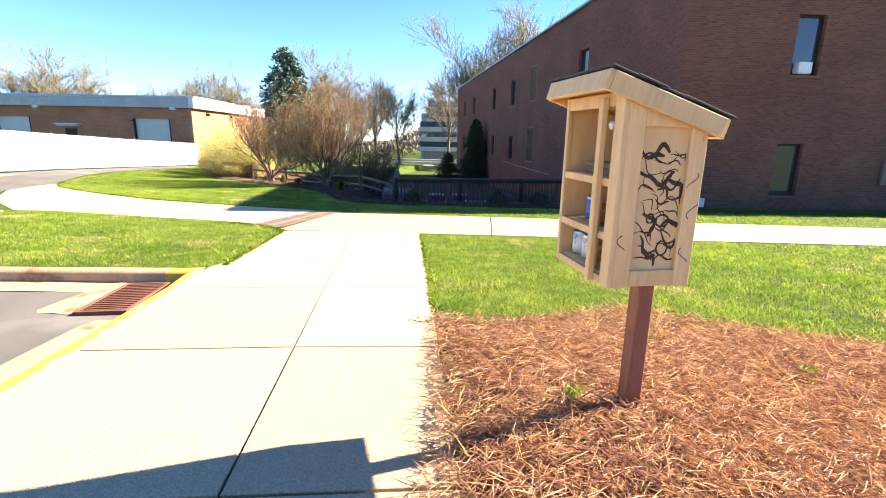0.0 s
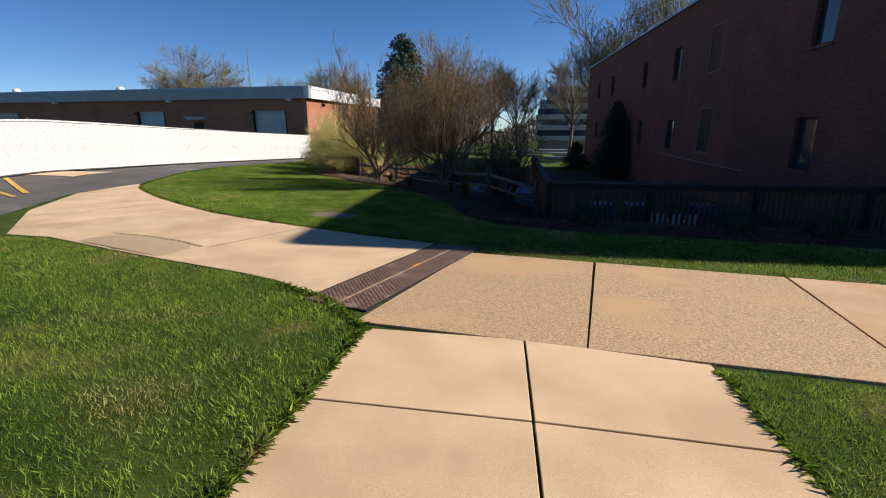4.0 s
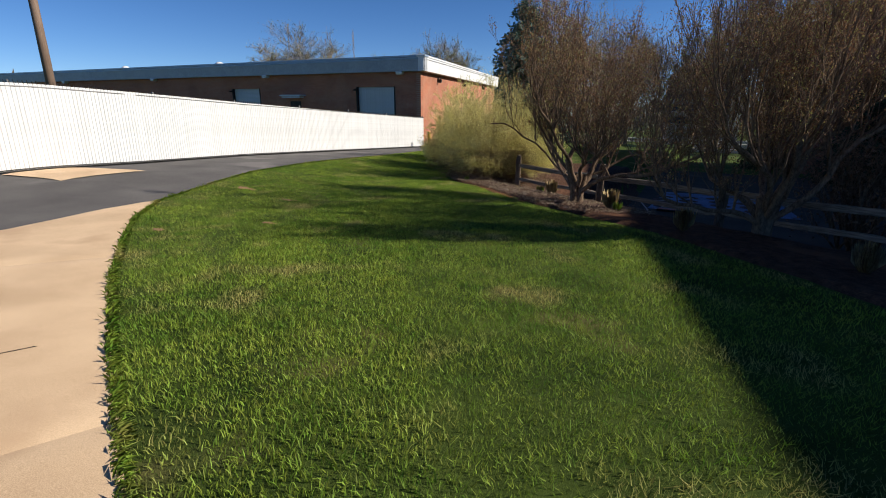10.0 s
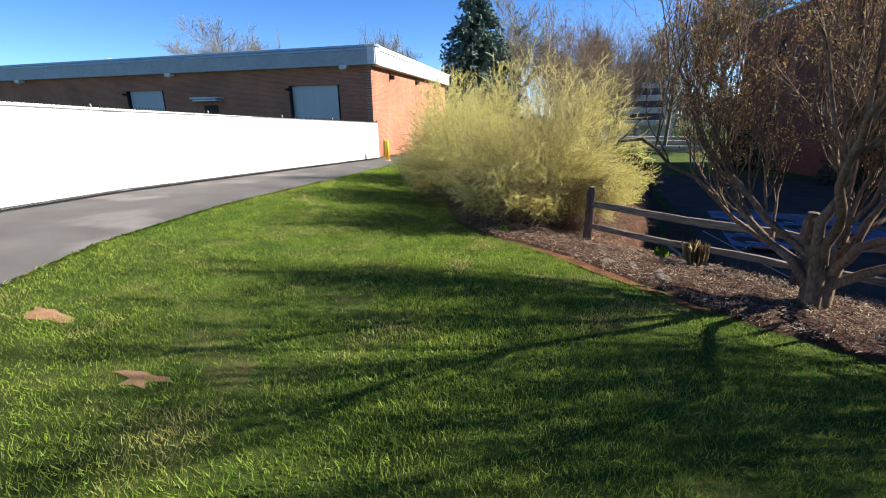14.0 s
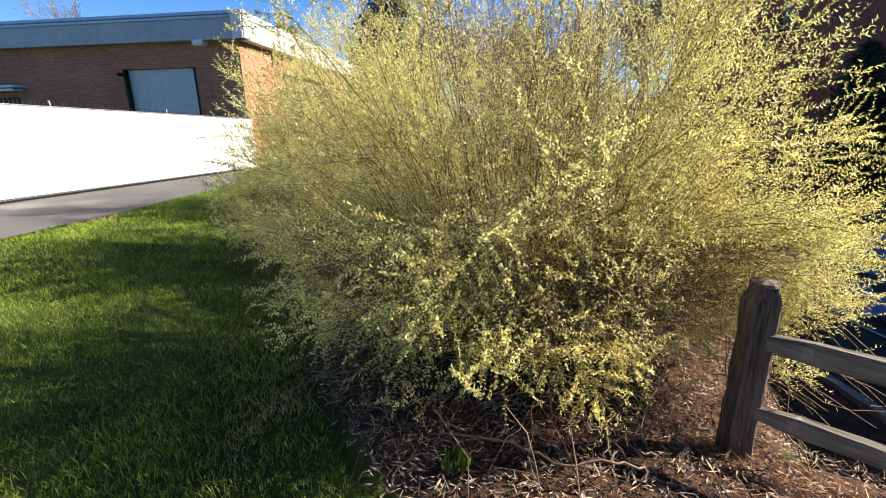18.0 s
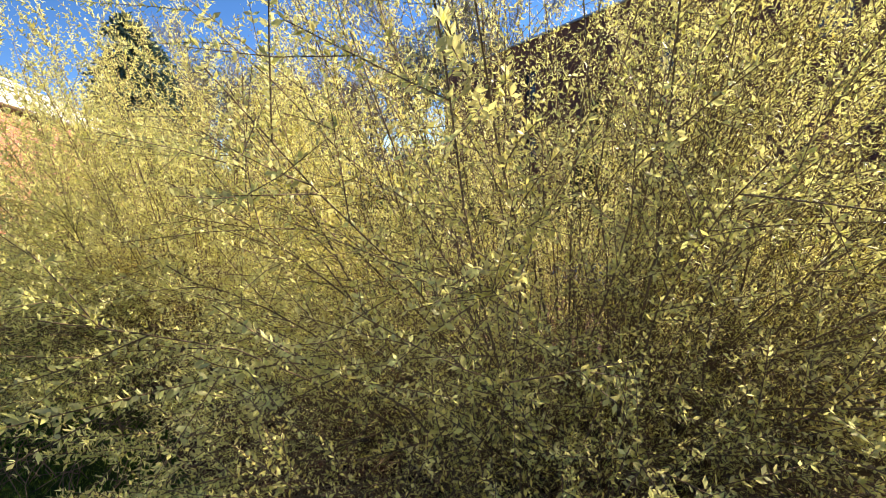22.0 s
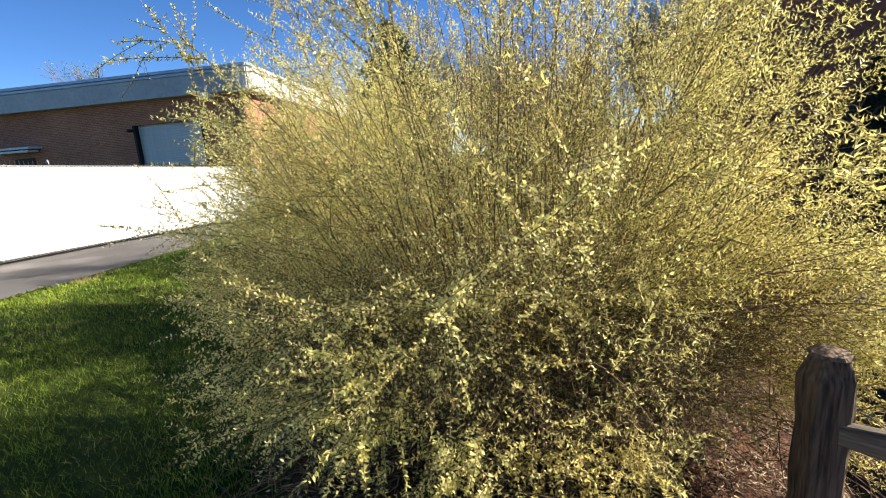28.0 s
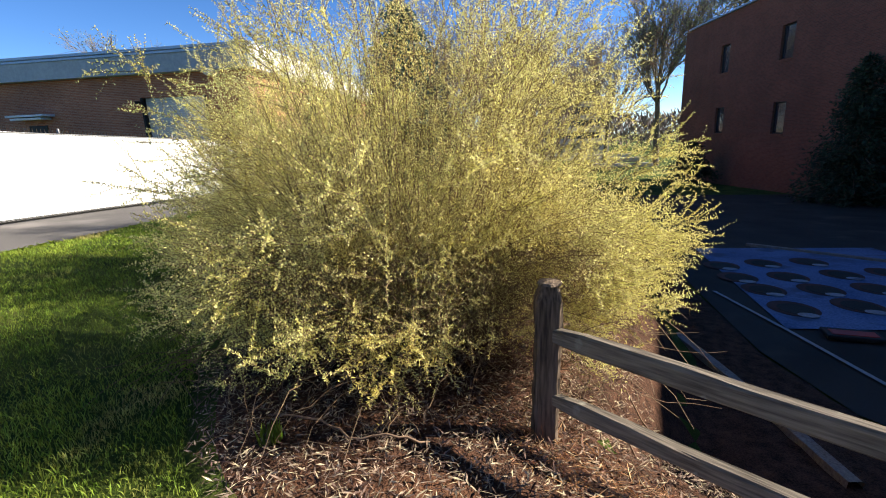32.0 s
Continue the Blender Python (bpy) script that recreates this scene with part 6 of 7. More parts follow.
def conifer(x, y, base, high, rad, seed, label, tone, n_boughs, shape=0.8, leaf=0.16):
    rng = np.random.default_rng(seed)
    th = thing("conifer", pose(x, y, base), label, "tree")
    part("trunk", tubes("trunk", [([(0, 0, -0.2), (0, 0, high * 0.5), (0, 0, high * 0.97)], [0.05 * high * 0.4, 0.03 * high * 0.4, 0.01])], 7), "bark", th)
    u = rng.uniform(0.04, 1, n_boughs)
    a_ = rng.uniform(0, 2 * math.pi, n_boughs)
    r = rad * (1 - u) ** shape * rng.uniform(0.65, 1.12, n_boughs) + 0.06
    lines, at, al = [], [], []
    for uu, aa, rr_ in zip(u, a_, r):
        z0 = uu * high
        d = np.array([math.cos(aa), math.sin(aa), 0])
        w = np.linspace(0, 1, 5)[:, None]
        q = np.array([0, 0, z0]) + d * rr_ * w + np.array([0, 0, 1]) * (0.18 * rr_ * w - 0.34 * rr_ * w ** 2)
        lines.append((q, np.linspace(0.03, 0.008, 5) * min(1, rr_)))
        m = max(7, int(rr_ / leaf * 7))
        t = rng.uniform(0.1, 1.05, m)
        pos = np.array([0, 0, z0]) + d * rr_ * t[:, None] + np.array([0, 0, 1]) * (0.18 * rr_ * t - 0.34 * rr_ * t ** 2)[:, None] + rng.normal(0, 0.10 * min(rr_, 1.2), (m, 3))
        at.append(pos)
        al.append(unit(d + 0.8 * rng.normal(0, 1, (m, 3)) + np.array([0, 0, -0.2])))
    at, al = np.concatenate(at), np.concatenate(al)
    n = len(at)
    part("bough_mass", tubes("bough_mass", lines, 3), "bark", th)
    tagged(part("crown", leaves("crown", at, al, unit(rng.normal(0, 1, at.shape) + (0, 0, 0.8)), rng.uniform(0.7, 1.5, n) * leaf, rng.uniform(0.35, 0.6, n) * leaf, 0.2), tone, th), "", "", "", "stuff")


conifer(-2.7, 55.9, gz(-2.7, 55.9) - 0.8, 6.9, 2.2, 31, "dark narrow evergreen tree against the brick wall", "needle", 420, 0.65, 0.15)
conifer(-6.3, 68.3, gz(-6.3, 68.3) - 0.6, 3.6, 1.9, 32, "low dark evergreen shrub by the brick wall", "needle", 200, 0.5, 0.15)
conifer(-31.3, 80.0, gz(-31.3, 80.0), 16.2, 6.6, 33, "tall blue-green cedar behind the bushes", "cedar", 520, 0.62, 0.5)


def bare_tree(x, y, high, seed, label, haze=500, kids=5, tone="bark_far"):
    rng = np.random.default_rng(seed)
    th = thing("bare_tree", pose(x, y, gz(x, y)), label, "tree", "leafless trees in the distance")
    lines = grow(rng, (0, 0, -0.3), (0, 0, 1), high * 0.62, high * 0.016, 0, 0, 0, 0.2, 0.05, 8, 0.4)
    pts, rad = lines[0]
    limbs = []
    for k in range(15):
        i = int(rng.integers(3, 8))
        a_ = rng.uniform(0, 2 * math.pi)
        d = np.array([math.cos(a_), math.sin(a_), rng.uniform(0.6, 1.6)])
        limbs += grow(rng, pts[i], d, high * rng.uniform(0.2, 0.36), rad[i] * 0.5, 3, 0.6, kids, 0.5, 0.16, 3, 0.4, 0.64)
    part("trunk", tubes("trunk", lines, 7), tone, th)
    limbs = [(p, [max(v * 1.25, high * 0.0011) for v in r]) for p, r in limbs]
    tagged(part("limb_mass", tubes("limb_mass", limbs, 3), tone, th), "", "", "", "stuff")
    ends = line_ends(limbs, high)
    if haze:
        k = rng.integers(0, len(ends), haze)
        at = ends[k] + rng.normal(0, high * 0.012, (haze, 3))
        s = high * 0.008
        tagged(part("young_leaves", leaves("young_leaves", at, unit(rng.normal(0, 1, at.shape)), unit(rng.normal(0, 1, at.shape)), rng.uniform(0.6, 1.4, haze) * s, rng.uniform(0.4, 0.8, haze) * s), "far_leaf", th), "", "", "", "stuff")
    return th


def thicket_tree(x, y, high, seed, tone="bark_far", leaf="seed", label="rounded leafless tree with dense tan twigs"):
    """A rounded, densely twigged tree that branches from low down."""
    rng = np.random.default_rng(seed)
    th = thing("bare_tree", pose(x, y, gz(x, y)), label, "tree", "leafless trees beyond the court")
    limbs = []
    for k in range(16):
        a_ = 2 * math.pi * k / 16 + rng.uniform(-0.2, 0.2)
        o = rng.uniform(0.25, 0.9)
        limbs += grow(rng, (0.1 * math.cos(a_), 0.1 * math.sin(a_), 0.1), (o * math.cos(a_), o * math.sin(a_), 1), high * rng.uniform(0.5, 0.62), 0.05, 3, 0.55, 4, 0.5, 0.12, 4, 0.35, 0.56)
    part("trunk", tubes("trunk", [([(0, 0, -0.2), (0.02, 0, 0.4), (0, 0.03, 0.9)], [0.16, 0.12, 0.06])], 8), tone, th)
    tagged(part("limb_mass", tubes("limb_mass", limbs, 3), tone, th), "", "", "", "stuff")
    ends = line_ends(limbs, high)
    k = rng.integers(0, len(ends), 5000)
    at = ends[k] + rng.normal(0, 0.14, (5000, 3))
    tagged(part("dry_leaves", leaves("dry_leaves", at, unit(rng.normal(0, 1, at.shape)), unit(rng.normal(0, 1, at.shape)), rng.uniform(0.03, 0.09, 5000), rng.uniform(0.02, 0.05, 5000)), leaf, th, "small dry leaves"), "", "", "", "stuff")


t1 = bare_tree(-4.0, 97.0, 25.5, 41, "tall leafless tree with pale bark and first green haze", 8000)
t2 = bare_tree(-9.5, 108.0, 20.0, 42, "leafless tree in the far distance", 2600)


def more(src, x, y, turn, size):
    o = copy_thing(src, pose(x, y, gz(x, y), 0, 0, turn))
    o.scale = (size, size, size)
    return o


more(t1, 7.6, 99.0, 130, 1.2)
more(t1, -28.4, 90.0, 40, 0.72)
more(t2, -20.2, 90.0, 200, 0.78)
more(t2, -16.3, 90.0, 310, 0.72)
more(t2, -24.5, 95.0, 70, 0.68)
for x_, y_, turn_, wide, tall in ((-79.0, 92.0, 80, 0.95, 0.74), (-84.5, 93.0, 190, 0.95, 0.68), (-73.0, 104.0, 15, 0.6, 0.56), (-66.0, 102.0, 240, 0.7, 0.58), (-59.0, 101.0, 100, 0.75, 0.60), (-54.0, 104.0, 330, 0.7, 0.62)):
    more(t1, x_, y_, turn_, 1.0).scale = (wide, wide, tall)
more(t1, -49.0, 92.0, 260, 0.62)
more(t1, -36.5, 104.0, 210, 0.66)

for k, (x_, y_, h_, sd) in enumerate(((-17.5, 58.0, 8.0, 51), (-15.6, 54.0, 8.5, 52), (-20.5, 68.0, 9.0, 53), (-17.0, 62.0, 9.5, 54))):
    thicket_tree(x_, y_, h_, sd)

# distant lattice mast
mast = thing("radio_mast", pose(-155.6, 200.0, gz(-155.6, 190)), "thin far-off lattice radio mast", "mast")
part("lattice", tubes("lattice", [([(0.5 * math.cos(k * 2.1), 0.5 * math.sin(k * 2.1), 0), (0.25 * math.cos(k * 2.1), 0.25 * math.sin(k * 2.1), 42.0)], [0.10, 0.06]) for k in range(3)]
                             + [([(0.5 * math.cos(k * 2.1), 0.5 * math.sin(k * 2.1), k * 2.0), (0.5 * math.cos(k * 2.1 + 2.1), 0.5 * math.sin(k * 2.1 + 2.1), k * 2.0 + 2.0)], [0.05, 0.05]) for k in range(20)], 4), "far_wood", mast)

thicket_tree(-7.1, 31.6, 3.3, 61, "bark", "bark", "dark dense shrub by the railing in the building's shade")

# far woods
rng = np.random.default_rng(77)
N = 30000
ang = rng.uniform(radians(60), radians(190), N)
dist = rng.uniform(170, 260, N)
px, py = dist * np.cos(ang), 20 + dist * np.sin(ang)
hh = (8.0 + 5.0 * np.sin(ang * 9) + 2.5 * np.sin(ang * 23 + 1)) * rng.uniform(0, 1, N) ** 0.7 + 1.0
pz = land(px, py) + hh
at = np.stack([px, py, pz], 1)
woods = part("far_woods", leaves("far_woods", at, unit(rng.normal(0, 0.5, at.shape) + (0, 0, 1.0)), unit(rng.normal(0, 1, at.shape)), rng.uniform(1.0, 3.2, N), rng.uniform(0.3, 0.9, N)), "far_wood", None)
tagged(woods, "brown and grey-green leafless woods on the horizon", "woods", "", "stuff")


# distant office block
def far_office():
    x, y = -14.5, 160.0
    z = gz(x, y) - 0.5
    th = thing("office_block", pose(x, y, z, 0, 0, 3), "distant pale concrete office block with dark glass bands", "building")
    part("core", boxes(((1, 9, 7.6), (17, 16, 15.2))), "office", th)
    for k in range(5):
        w_ = 15.5 + (0 if k < 3 else -2.5)
        x0 = -0.5 + (0 if k < 3 else 1.2)
        fl = part("floor_band", boxes(((x0, 0.0, 4.4 + k * 3.0), (w_, 2.4, 1.4)), bevel=0.1), "office", th)
        part("glass_band", boxes(((x0, 0.4, 5.9 + k * 3.0), (w_ - 1.0, 1.6, 1.6))), "pane_blue", fl)
    for k in range(6):
        part("column", boxes(((-7 + k * 2.8, 0.4, 1.9), (0.7, 0.7, 3.9))), "office", th)


far_office()
# low walls and terraces in front of it
ter = tagged(new("terrace"), "pale terrace walls and lawn strips before the far office", "", "", "structure")
for k, (y_, z_, L_) in enumerate(((96, 0.5, 16), (112, 0.7, 20), (128, 0.9, 22))):
    part("terrace_wall", boxes(((-12.5 - k, y_, gz(-12, y_) + z_ / 2), (L_, 0.6, z_)), bevel=0.05), "office", ter)


# ---- ground cover ----
def near_path(x, y):
    line = np.array([(-1.8, 9.0), (-3.2, 13.0), (-4.9, 17.2), (-6.9, 19.7), (-9.0, 21.0), (-11.2, 21.9), (-13.1, 24.4), (-14.1, 26.7), (-15.0, 29.9), (-15.7, 32.3), (-16.5, 33.6)])
    d = np.full(x.shape, 1e9)
    for a_, b_ in zip(line, line[1:]):
        e = b_ - a_
        u = np.clip(((x - a_[0]) * e[0] + (y - a_[1]) * e[1]) / (e @ e), 0, 1)
        d = np.minimum(d, np.hypot(x - a_[0] - u * e[0], y - a_[1] - u * e[1]))
    return d


rng = np.random.default_rng(9)
bx_, by_, bs_, bn_ = [], [], [], []
for poly, (x0, x1, y0, y1) in ((LAWN, (-25, 9, 20, 47)), (ISLAND, (-13, -5, 13, 20)), (RIGHT_LAWN, (-3, 9, 12, 18))):
    area = (x1 - x0) * (y1 - y0)
    n = int(area * (5600 if poly is RIGHT_LAWN else 3600))
    x, y = rng.uniform(x0, x1, n), rng.uniform(y0, y1, n)
    d = near_path(x, y)
    want = np.where(d < 1.1, 1.0, np.where(d < 2.4, 0.85, np.where(d < 4, 0.7, np.where(d < 7, 0.42, np.where(d < 12, 0.18, 0.06)))))
    k = rng.uniform(0, 1, n) < want
    x, y, d = x[k], y[k], d[k]
    k = in_poly(x, y, poly) & ~((np.abs(x + 8.85) < 0.38 + 0.05 * np.sin(9 * y)) & (np.abs(y - 22.53) < 0.23 + 0.05 * np.sin(8 * x)))
    # worn, thin spots
    thin = np.sin(x * 1.9 + np.sin(y * 1.3) * 2) * np.sin(y * 2.3 + x)
    k &= rng.uniform(0, 1, len(x)) < np.where(thin > 0.72, 0.5, 1.0)
    for cx, cy, cr in ((-18.7, 28.35, 0.24), (-16.9, 27.9, 0.2), (-15.4, 26.1, 0.12), (-16.2, 24.9, 0.13)):
        k &= (np.hypot(x - cx, (y - cy) / 0.7) > cr * 0.75) | (rng.uniform(0, 1, len(x)) < 0.4)
    bx_.append(x[k]); by_.append(y[k]); bn_.append(d[k] < 1.1); bs_.append(np.clip(d[k] / 4.0, 0.75, 2.4))
x, y, s = np.concatenate(bx_), np.concatenate(by_), np.concatenate(bs_)
n = len(x)
lx_, ly_ = rng.normal(0, 0.5, n), rng.normal(0, 0.5, n)
h = rng.uniform(0.026, 0.062, n) * (0.86 + 0.08 * s) * (0.95 + 0.2 * np.sin(x * 3.1 + 1.7 * np.sin(y * 2.3)) * np.sin(y * 2.9 + x))
w = rng.uniform(0.0022, 0.0040, n) * s * 1.25
ta = rng.uniform(0, 2 * math.pi, n)
tx, ty = np.cos(ta) * w, np.sin(ta) * w
root = np.stack([x, y, land(x, y) - 0.004], 1)
t_ = np.stack([tx, ty, np.zeros(n)], 1)
midp = root + np.stack([lx_ * h * 0.35, ly_ * h * 0.35, h * 0.6], 1)
tipp = root + np.stack([lx_ * h * 1.1, ly_ * h * 1.1, h * 0.95], 1)
v = np.stack([root - t_, root + t_, midp + t_ * 0.75, midp - t_ * 0.75, tipp], 1).reshape(-1, 3)
i0 = np.arange(n) * 5
near = np.concatenate(bn_)
i1, i2 = i0[near], i0[~near]
tri = np.concatenate([np.stack([i1, i1 + 1, i1 + 2], 1), np.stack([i1, i1 + 2, i1 + 3], 1), np.stack([i1 + 3, i1 + 2, i1 + 4], 1), np.stack([i2, i2 + 1, i2 + 4], 1)])
tagged(part("grass", raw_mesh("grass", v, tri), "grass", None), "short fresh green lawn grass with a few worn spots", "grass", "", "stuff")


def litter(name, poly, count, box_, length, width, tone, label, cat, lift=0.05, up=0.25, seed=1):
    """Loose slivers lying every way on a bed."""
    rng = np.random.default_rng(seed)
    x0, x1, y0, y1 = box_
    x, y = rng.uniform(x0, x1, count), rng.uniform(y0, y1, count)
    k = in_poly(x, y, poly)
    x, y = x[k], y[k]
    n = len(x)
    at = np.stack([x, y, land(x, y) + lift + rng.uniform(0, 0.03, n)], 1)
    al = unit(np.stack([rng.normal(0, 1, n), rng.normal(0, 1, n), rng.normal(0, up, n)], 1))
    me_ = leaves(name, at, al, unit(rng.normal(0, 0.4, (n, 3)) + (0, 0, 1)), rng.uniform(*length, n), rng.uniform(*width, n), 0.08)
    tagged(part(name, me_, tone, None), label, cat, "", "stuff")


litter("pine_straw", [(-2.05, 9.0), (-1.95, 10.5), (-2.0, 11.5), (-2.2, 12.9), (-1.5, 12.75), (-0.45, 13.35), (0.4, 12.95), (1.3, 12.5), (3.5, 12.5), (3.5, 9.0)], 90000, (-2.3, 3.6, 9.0, 13.4), (0.06, 0.17), (0.0025, 0.005), "straw", "loose reddish-brown pine needles", "pine straw", 0.045, 0.35, 2)
litter("bark_chips", [(-17.2, 35.2), (-16.7, 34.1), (-16.06, 33.35), (-15.0, 32.7), (-14.2, 31.95), (-12.7, 30.55), (-11.6, 29.9), (-10.4, 30.5), (-10.6, 32.0), (-13.0, 33.9), (-14.2, 36.5)], 125000, (-17.5, -10, 29.5, 37), (0.015, 0.085), (0.003, 0.011), "chip", "loose brown bark chips", "mulch", 0.065, 0.3, 3)


litter("pine_straw", [(-14.8, 34.35), (-14.65, 33.9), (-14.2, 33.5), (-13.5, 33.1), (-13.2, 33.3), (-13.8, 33.8), (-14.4, 34.3)], 9000, (-14.8, -13.2, 33.2, 34.8), (0.05, 0.14), (0.002, 0.004), "straw", "loose reddish pine straw round the fence post", "pine straw", 0.05, 0.35, 4)


# these two strips use needles whose colour already holds the building's shade
litter("pine_straw", [(-6.5, 24.3), (-5.6, 22.9), (-4.4, 22.8), (-4.9, 24.8), (-5.6, 26.2), (-6.5, 26.3)], 9000, (-6.6, -4.3, 22.7, 26.4), (0.06, 0.16), (0.004, 0.008), "dark_straw", "scattered pine straw and bare earth by the railing", "pine straw", 0.06, 0.3, 6)
litter("pine_straw", [(-4.4, 22.75), (4.4, 23.1), (4.4, 25.0), (-4.4, 24.4)], 14000, (-4.5, 4.5, 22.6, 25.1), (0.08, 0.18), (0.006, 0.010), "dark_straw", "pine straw strip before the railing", "pine straw", 0.06, 0.3, 7)


# ---- small growth and clutter by the fence ----
def tuft(x, y, n, high, tone, label, seed):
    rng = np.random.default_rng(seed)
    th = thing("grass_tuft", pose(x, y, gz(x, y) + 0.04), label, "grass tuft", "tufts in the bed")
    a_ = rng.uniform(0, 2 * math.pi, n)
    o = rng.uniform(0.1, 0.9, n)
    al = unit(np.stack([np.cos(a_) * o, np.sin(a_) * o, np.ones(n)], 1))
    at = np.stack([np.cos(a_) * 0.05 * rng.uniform(0, 1, n), np.sin(a_) * 0.05 * rng.uniform(0, 1, n), np.zeros(n)], 1)
    out = unit(np.stack([np.cos(a_), np.sin(a_), 0.2 * np.ones(n)], 1))
    tagged(part("blade_mass", leaves("blade_mass", at, al, out, rng.uniform(0.6, 1.1, n) * high, rng.uniform(0.004, 0.008, n), 0.35), tone, th), "", "", "", "stuff")


tuft(-12.95, 32.55, 260, 0.34, "tuft", "dry straw-coloured grass tuft in the mulch", 1)
tuft(-11.25, 30.75, 220, 0.36, "tuft", "pale dry grass tuft at the foot of the shrub", 2)
tuft(-11.1, 30.6, 90, 0.17, "grass", "fresh green grass tuft at the foot of the shrub", 3)
tuft(-9.9, 29.3, 220, 0.32, "tuft", "dry grass tuft in the building's shade", 4)
tuft(-8.0, 27.9, 220, 0.32, "tuft", "dry grass tuft in the building's shade", 5)
tuft(-13.35, 32.9, 60, 0.18, "grass", "small green weed in the mulch", 6)
tuft(-15.75, 33.55, 50, 0.12, "grass", "small green weed under the bush", 7)
tuft(-7.3, 27.0, 200, 0.4, "grass", "green grass clump beside the railing", 8)


def low_shrub(x, y, rad, high, seed):
    """A small clipped evergreen: short stems and a rounded crown of little leaves."""
    rng = np.random.default_rng(seed)
    th = thing("low_shrub", pose(x, y, gz(x, y) + 0.03), "small rounded dark-green shrub before the railing", "shrub", "low shrubs along the railing")
    n = 1500
    d = unit(rng.normal(0, 1, (n, 3)))
    d[:, 2] = np.abs(d[:, 2])
    r = rng.uniform(0.45, 1.0, n) ** 0.5 * (1 + 0.12 * np.sin(5 * np.arctan2(d[:, 1], d[:, 0]) + seed))
    at = d * r[:, None] * (rad, rad, high) + (0, 0, 0.04)
    stems = [([(0, 0, 0), tuple(at[k] * (0.5, 0.5, 0.5)), tuple(at[k])], [0.008, 0.005, 0.002]) for k in range(40)]
    tagged(part("stem_mass", tubes("stem_mass", stems, 4), "bark", th), "", "", "", "stuff")
    tagged(part("crown", leaves("crown", at, unit(d + rng.normal(0, 0.6, d.shape)), unit(rng.normal(0, 1, d.shape) + (0, 0, 0.7)), rng.uniform(0.03, 0.06, n), rng.uniform(0.015, 0.028, n)), "needle", th), "", "", "", "stuff")


for k, (x_, y_, r_) in enumerate(((-3.9, 23.1, 0.24), (-1.35, 23.3, 0.3), (-0.1, 23.3, 0.3), (1.6, 23.4, 0.3), (3.4, 23.6, 0.3))):
    low_shrub(x_, y_, r_, r_ * 1.25, 80 + k)

for k, (x_, y_) in enumerate(((-1.25, 11.35), (-0.55, 12.35), (0.3, 11.9), (1.1, 11.2))):
    tuft(x_, y_, 45, 0.07, "grass", "small green weed growing through the pine straw", 20 + k)


def fringe(line, side, count, label, seed):
    """Blades that lean over the edge of the paving."""
    rng = np.random.default_rng(seed)
    p = resample(line, 200)
    k = rng.integers(0, 199, count)
    u = rng.uniform(0, 1, (count, 1))
    q = p[k] * (1 - u) + p[k + 1] * u
    d = p[k + 1] - p[k]
    nrm = np.stack([-d[:, 1], d[:, 0]], 1) / np.hypot(d[:, 0], d[:, 1])[:, None] * side
    q = q - nrm * rng.uniform(0, 0.05, (count, 1))
    at = np.stack([q[:, 0], q[:, 1], land(q[:, 0], q[:, 1]) + 0.012], 1)
    al = unit(np.concatenate([nrm + rng.normal(0, 0.6, (count, 2)), rng.uniform(0.25, 1.1, (count, 1))], 1))
    me_ = leaves("grass_fringe", at, al, unit(rng.normal(0, 0.4, (count, 3)) + (0, 0, 1)), rng.uniform(0.03, 0.085, count), rng.uniform(0.002, 0.0045, count), 0.5)
    tagged(part("grass_fringe", me_, "grass", None), label, "grass", "", "stuff")


fringe([(-2.15, 12.9), (-2.86, 17.3)], 1, 1900, "grass blades leaning over the edge of the walk", 31)
fringe(LAWN_EDGE[:10], -1, 4200, "grass blades leaning over the edge of the apron", 32)
fringe(LAWN_EDGE[9:14], -1, 1800, "grass blades leaning over the edge of the road", 33)
fringe([(-4.93, 14.4), (-5.37, 17.2), (-6.1, 17.75), (-6.8, 18.0)], -1, 2200, "grass blades leaning over the edge of the island", 34)


def vine(pts, seed, label):
    rng = np.random.default_rng(seed)
    p = []
    for (x0, y0, h0), (x1, y1, h1) in zip(pts, pts[1:]):
        for u in np.linspace(0, 1, 8, endpoint=False):
            x, y = x0 + (x1 - x0) * u, y0 + (y1 - y0) * u
            p.append((x + rng.normal(0, 0.015), y + rng.normal(0, 0.015), gz(x, y) + 0.05 + h0 + (h1 - h0) * u + 0.05 * math.sin(u * 3.1)))
    th = thing("bare_vine", pose(0, 0, 0), label, "vine", "vines on the bank")
    part("runner", tubes("runner", [(p, [0.006] * len(p))], 5), "twig", th)


vine([(-14.2, 34.6, 0.05), (-13.2, 34.4, 0.2), (-12.2, 33.9, 0.25), (-11.3, 33.6, 0.05)], 1, "long bare vine trailing down the bank")
vine([(-13.9, 35.0, 0.1), (-13.0, 34.9, 0.05), (-12.2, 34.5, 0.1)], 2, "bare vine looping over the dark bank")
vine([(-13.6, 34.3, 0.02), (-12.8, 33.9, 0.12), (-12.1, 33.2, 0.02)], 3, "thin bare runner on the soil")
vine([(-15.9, 33.75, 0.02), (-15.3, 33.55, 0.08), (-14.9, 33.7, 0.02)], 4, "dead twig lying under the bush")


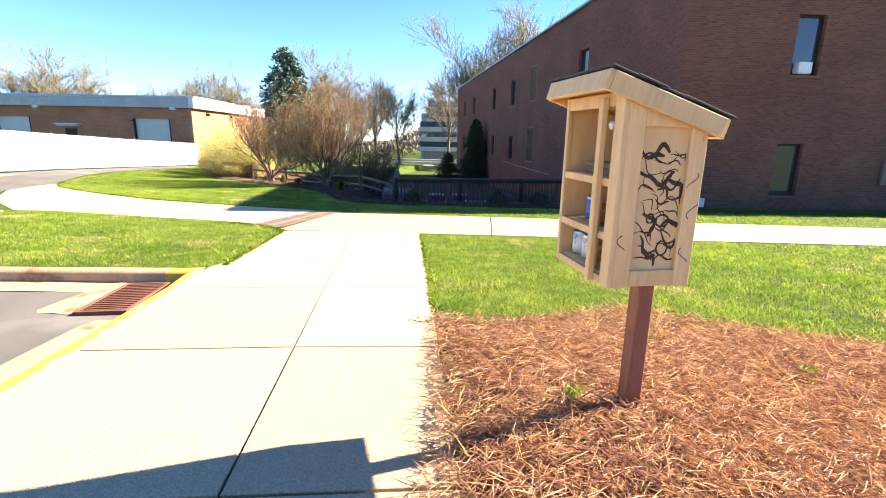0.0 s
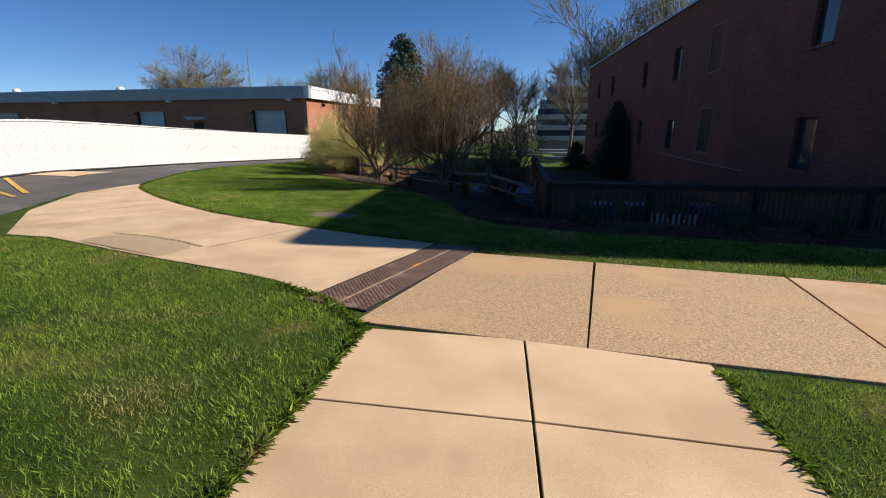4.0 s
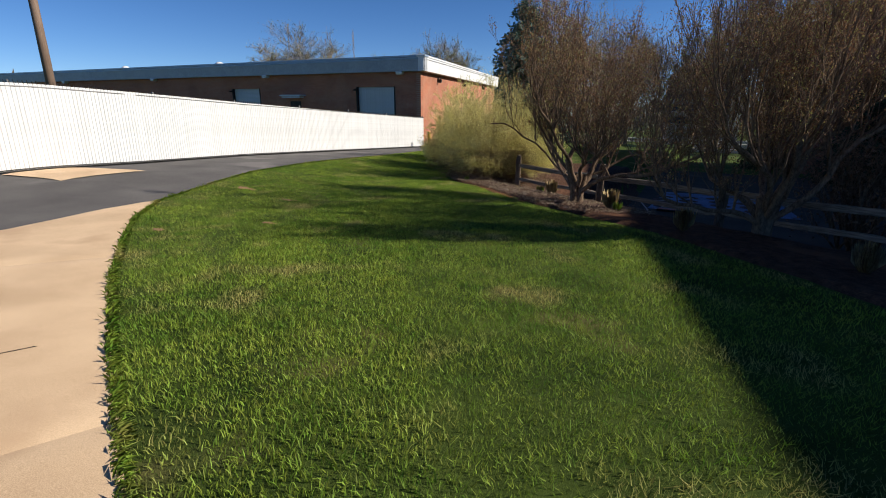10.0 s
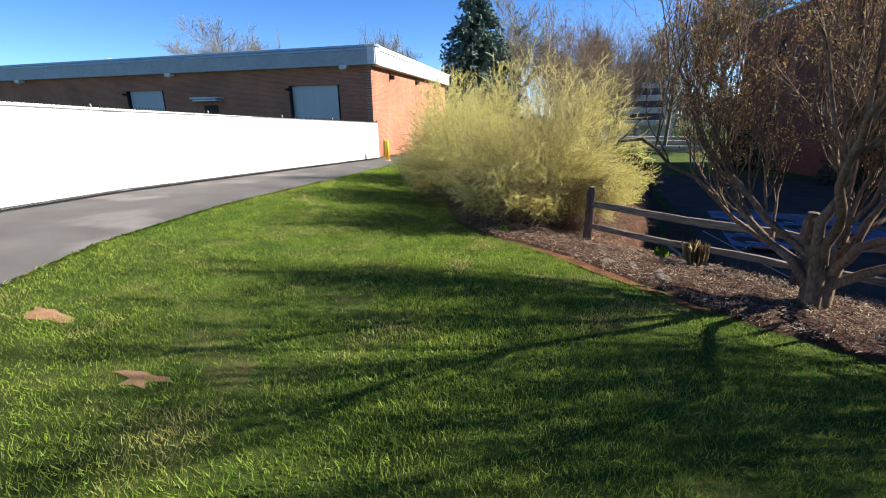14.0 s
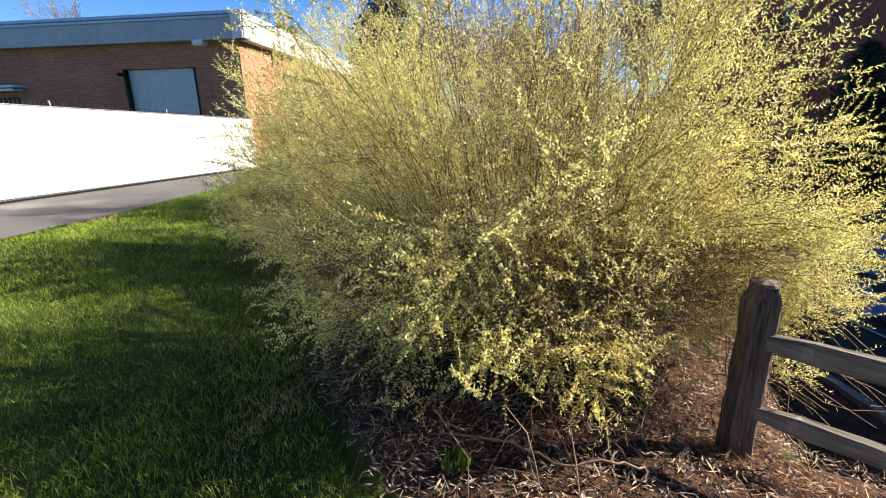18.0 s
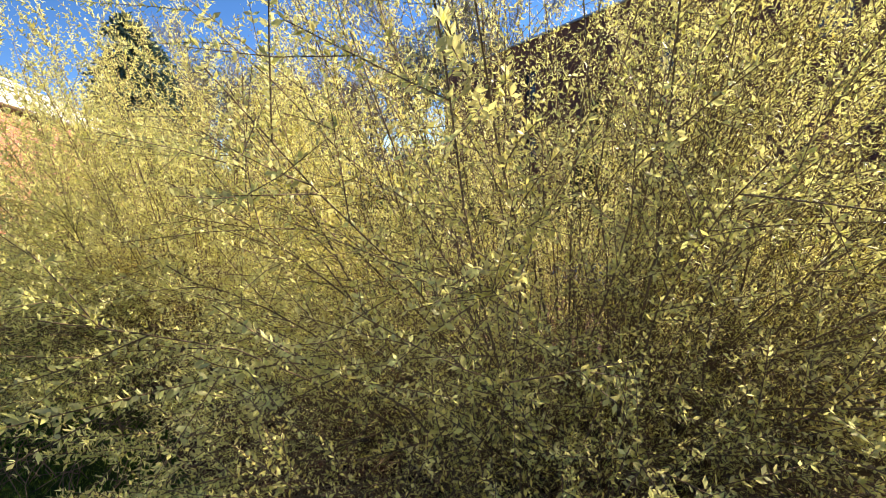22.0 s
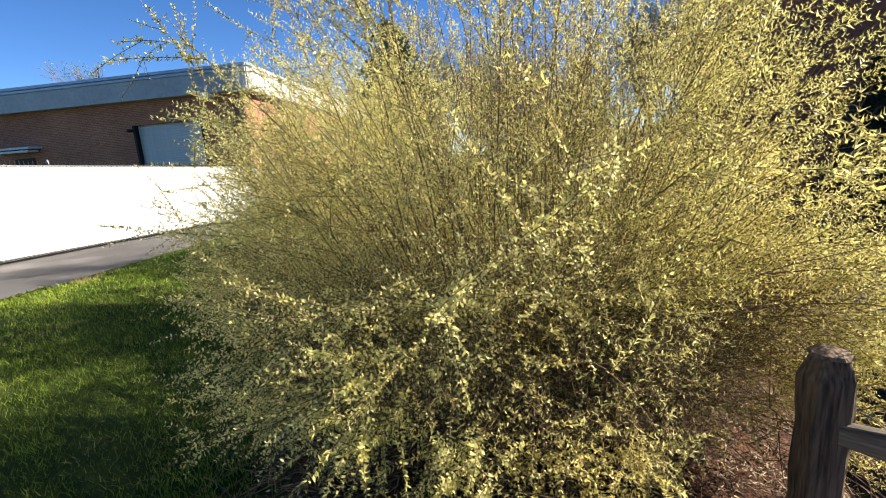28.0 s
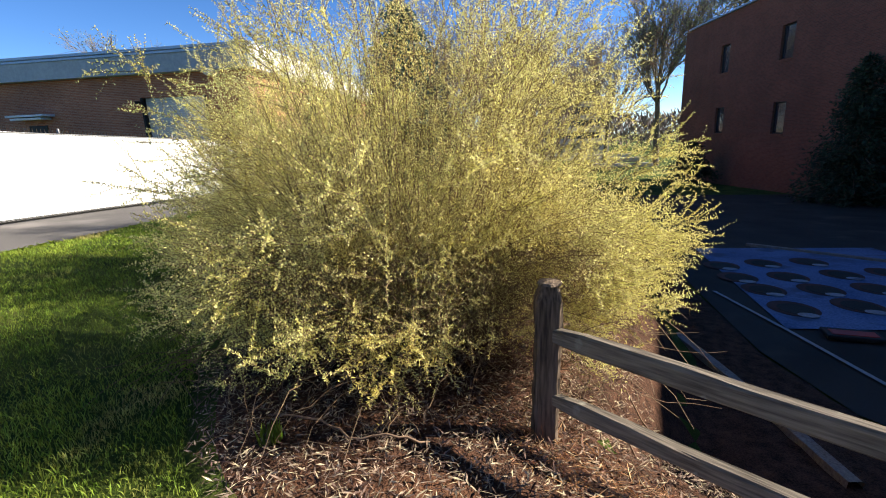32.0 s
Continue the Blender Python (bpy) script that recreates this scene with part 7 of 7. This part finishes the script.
def sprig(x, y, high, seed):
    rng = np.random.default_rng(seed)
    th = thing("reddish_sprig", pose(x, y, gz(x, y) + 0.03), "thin young shoot with reddish new leaves", "plant", "young shoots on the bank")
    lines = []
    for k in range(4):
        lines += grow(rng, (0, 0, 0), (rng.normal(0, 0.3), rng.normal(0, 0.3), 1), high * rng.uniform(0.6, 1.0), 0.004, 1, 0.6, 3, 0.6, 0.12, 5, 0.5)
    part("shoot", tubes("shoot", lines, 4), "twig", th)
    ends = line_ends(lines, 1)
    k = rng.integers(0, len(ends), 70)
    at = ends[k] + rng.normal(0, 0.03, (70, 3))
    tagged(part("new_leaves", leaves("new_leaves", at, unit(rng.normal(0, 1, at.shape)), unit(rng.normal(0, 1, at.shape)), rng.uniform(0.02, 0.045, 70), rng.uniform(0.01, 0.02, 70)), "seed", th), "", "", "", "stuff")


for k, (x, y, h_) in enumerate(((-12.0, 34.3, 0.9), (-11.7, 33.8, 0.8), (-11.2, 33.4, 0.85), (-10.8, 33.0, 0.7), (-11.0, 34.4, 0.9))):
    sprig(x, y, h_, 60 + k)

# bare red clay where the mulch meets the lawn
structure("clay_edge", sheet("clay_edge", [(-15.35, 32.80), (-15.0, 32.58), (-14.6, 32.22), (-14.2, 31.83), (-13.6, 31.28), (-13.0, 30.72)],
                             [(-15.30, 32.87), (-14.9, 32.70), (-14.48, 32.38), (-14.08, 31.98), (-13.53, 31.37), (-12.97, 30.78)], 26, 5, 0.014, 0.01, 0.0), "red_soil", "strip of bare red clay between lawn and mulch", True)

# rough stones along the edge of the bed
srng = random.Random(14)
for k in range(4):
    u = k / 8
    x = -13.9 + 1.5 * u + srng.uniform(-0.15, 0.15)
    y = 32.15 - 1.2 * u + srng.uniform(-0.15, 0.15)
    st = bmesh.new()
    bmesh.ops.create_icosphere(st, subdivisions=1, radius=1.0)
    for v in st.verts:
        v.co *= srng.uniform(0.75, 1.15)
    ob = part("edging_stone", st, "stone", None)
    ob.matrix_basis = pose(x, y, gz(x, y) + 0.05, srng.uniform(-15, 15), srng.uniform(-15, 15), srng.uniform(0, 180)) @ Matrix.Diagonal((srng.uniform(0.08, 0.13), srng.uniform(0.05, 0.09), srng.uniform(0.03, 0.05), 1))
    tagged(ob, "rough grey-brown edging stone beside the mulch", "stone", "edging stones")

# bare dirt spots in the lawn
for k, (x, y, r) in enumerate(((-18.7, 28.35, 0.24), (-16.9, 27.9, 0.2), (-15.4, 26.1, 0.12), (-16.2, 24.9, 0.13))):
    n = 14
    rr = random.Random(k)
    bm = bmesh.new()
    rim = [(x + 1.3 * r * q_ * math.cos(2 * math.pi * i / n), y + 0.55 * r * q_ * math.sin(2 * math.pi * i / n)) for i, q_ in ((i, rr.uniform(0.35, 1.25)) for i in range(n))]
    c = bm.verts.new((x, y, gz(x, y) + 0.02))
    ring = [bm.verts.new((p, q, gz(p, q) + 0.004)) for p, q in rim]
    for i in range(n):
        bm.faces.new((c, ring[i], ring[(i + 1) % n]))
    structure("dirt_patch", bm, "dirt", "bare reddish dirt patch in the lawn", True)

# dry stems over the pad, and a wire loop on the walk
dead = thing("dry_stem", pose(-8.85, 22.75, gz(-8.85, 22.75) + 0.03), "long dry grass stem lying across the pad", "dry stem")
part("stalk", tubes("stalk", [([(-0.55, 0.05, 0.01), (-0.2, 0.0, 0.02), (0.2, 0.02, 0.015), (0.6, -0.06, 0.01)], [0.004, 0.004, 0.003, 0.002]), ([(-0.5, -0.2, 0.01), (-0.3, 0.02, 0.015), (-0.1, 0.1, 0.01)], [0.003, 0.003, 0.002])], 5), "tuft", dead)
wl = thing("wire_loop", pose(-2.35, 12.75, gz(-2.35, 12.75) + 0.03), "small twisted dark wire lying on the walk", "wire")
part("wire", tubes("wire", [([(0.06 * math.cos(k * 0.6) + 0.012 * k, 0.05 * math.sin(k * 0.6), 0.004) for k in range(12)], [0.004] * 12)], 5), "iron", wl)
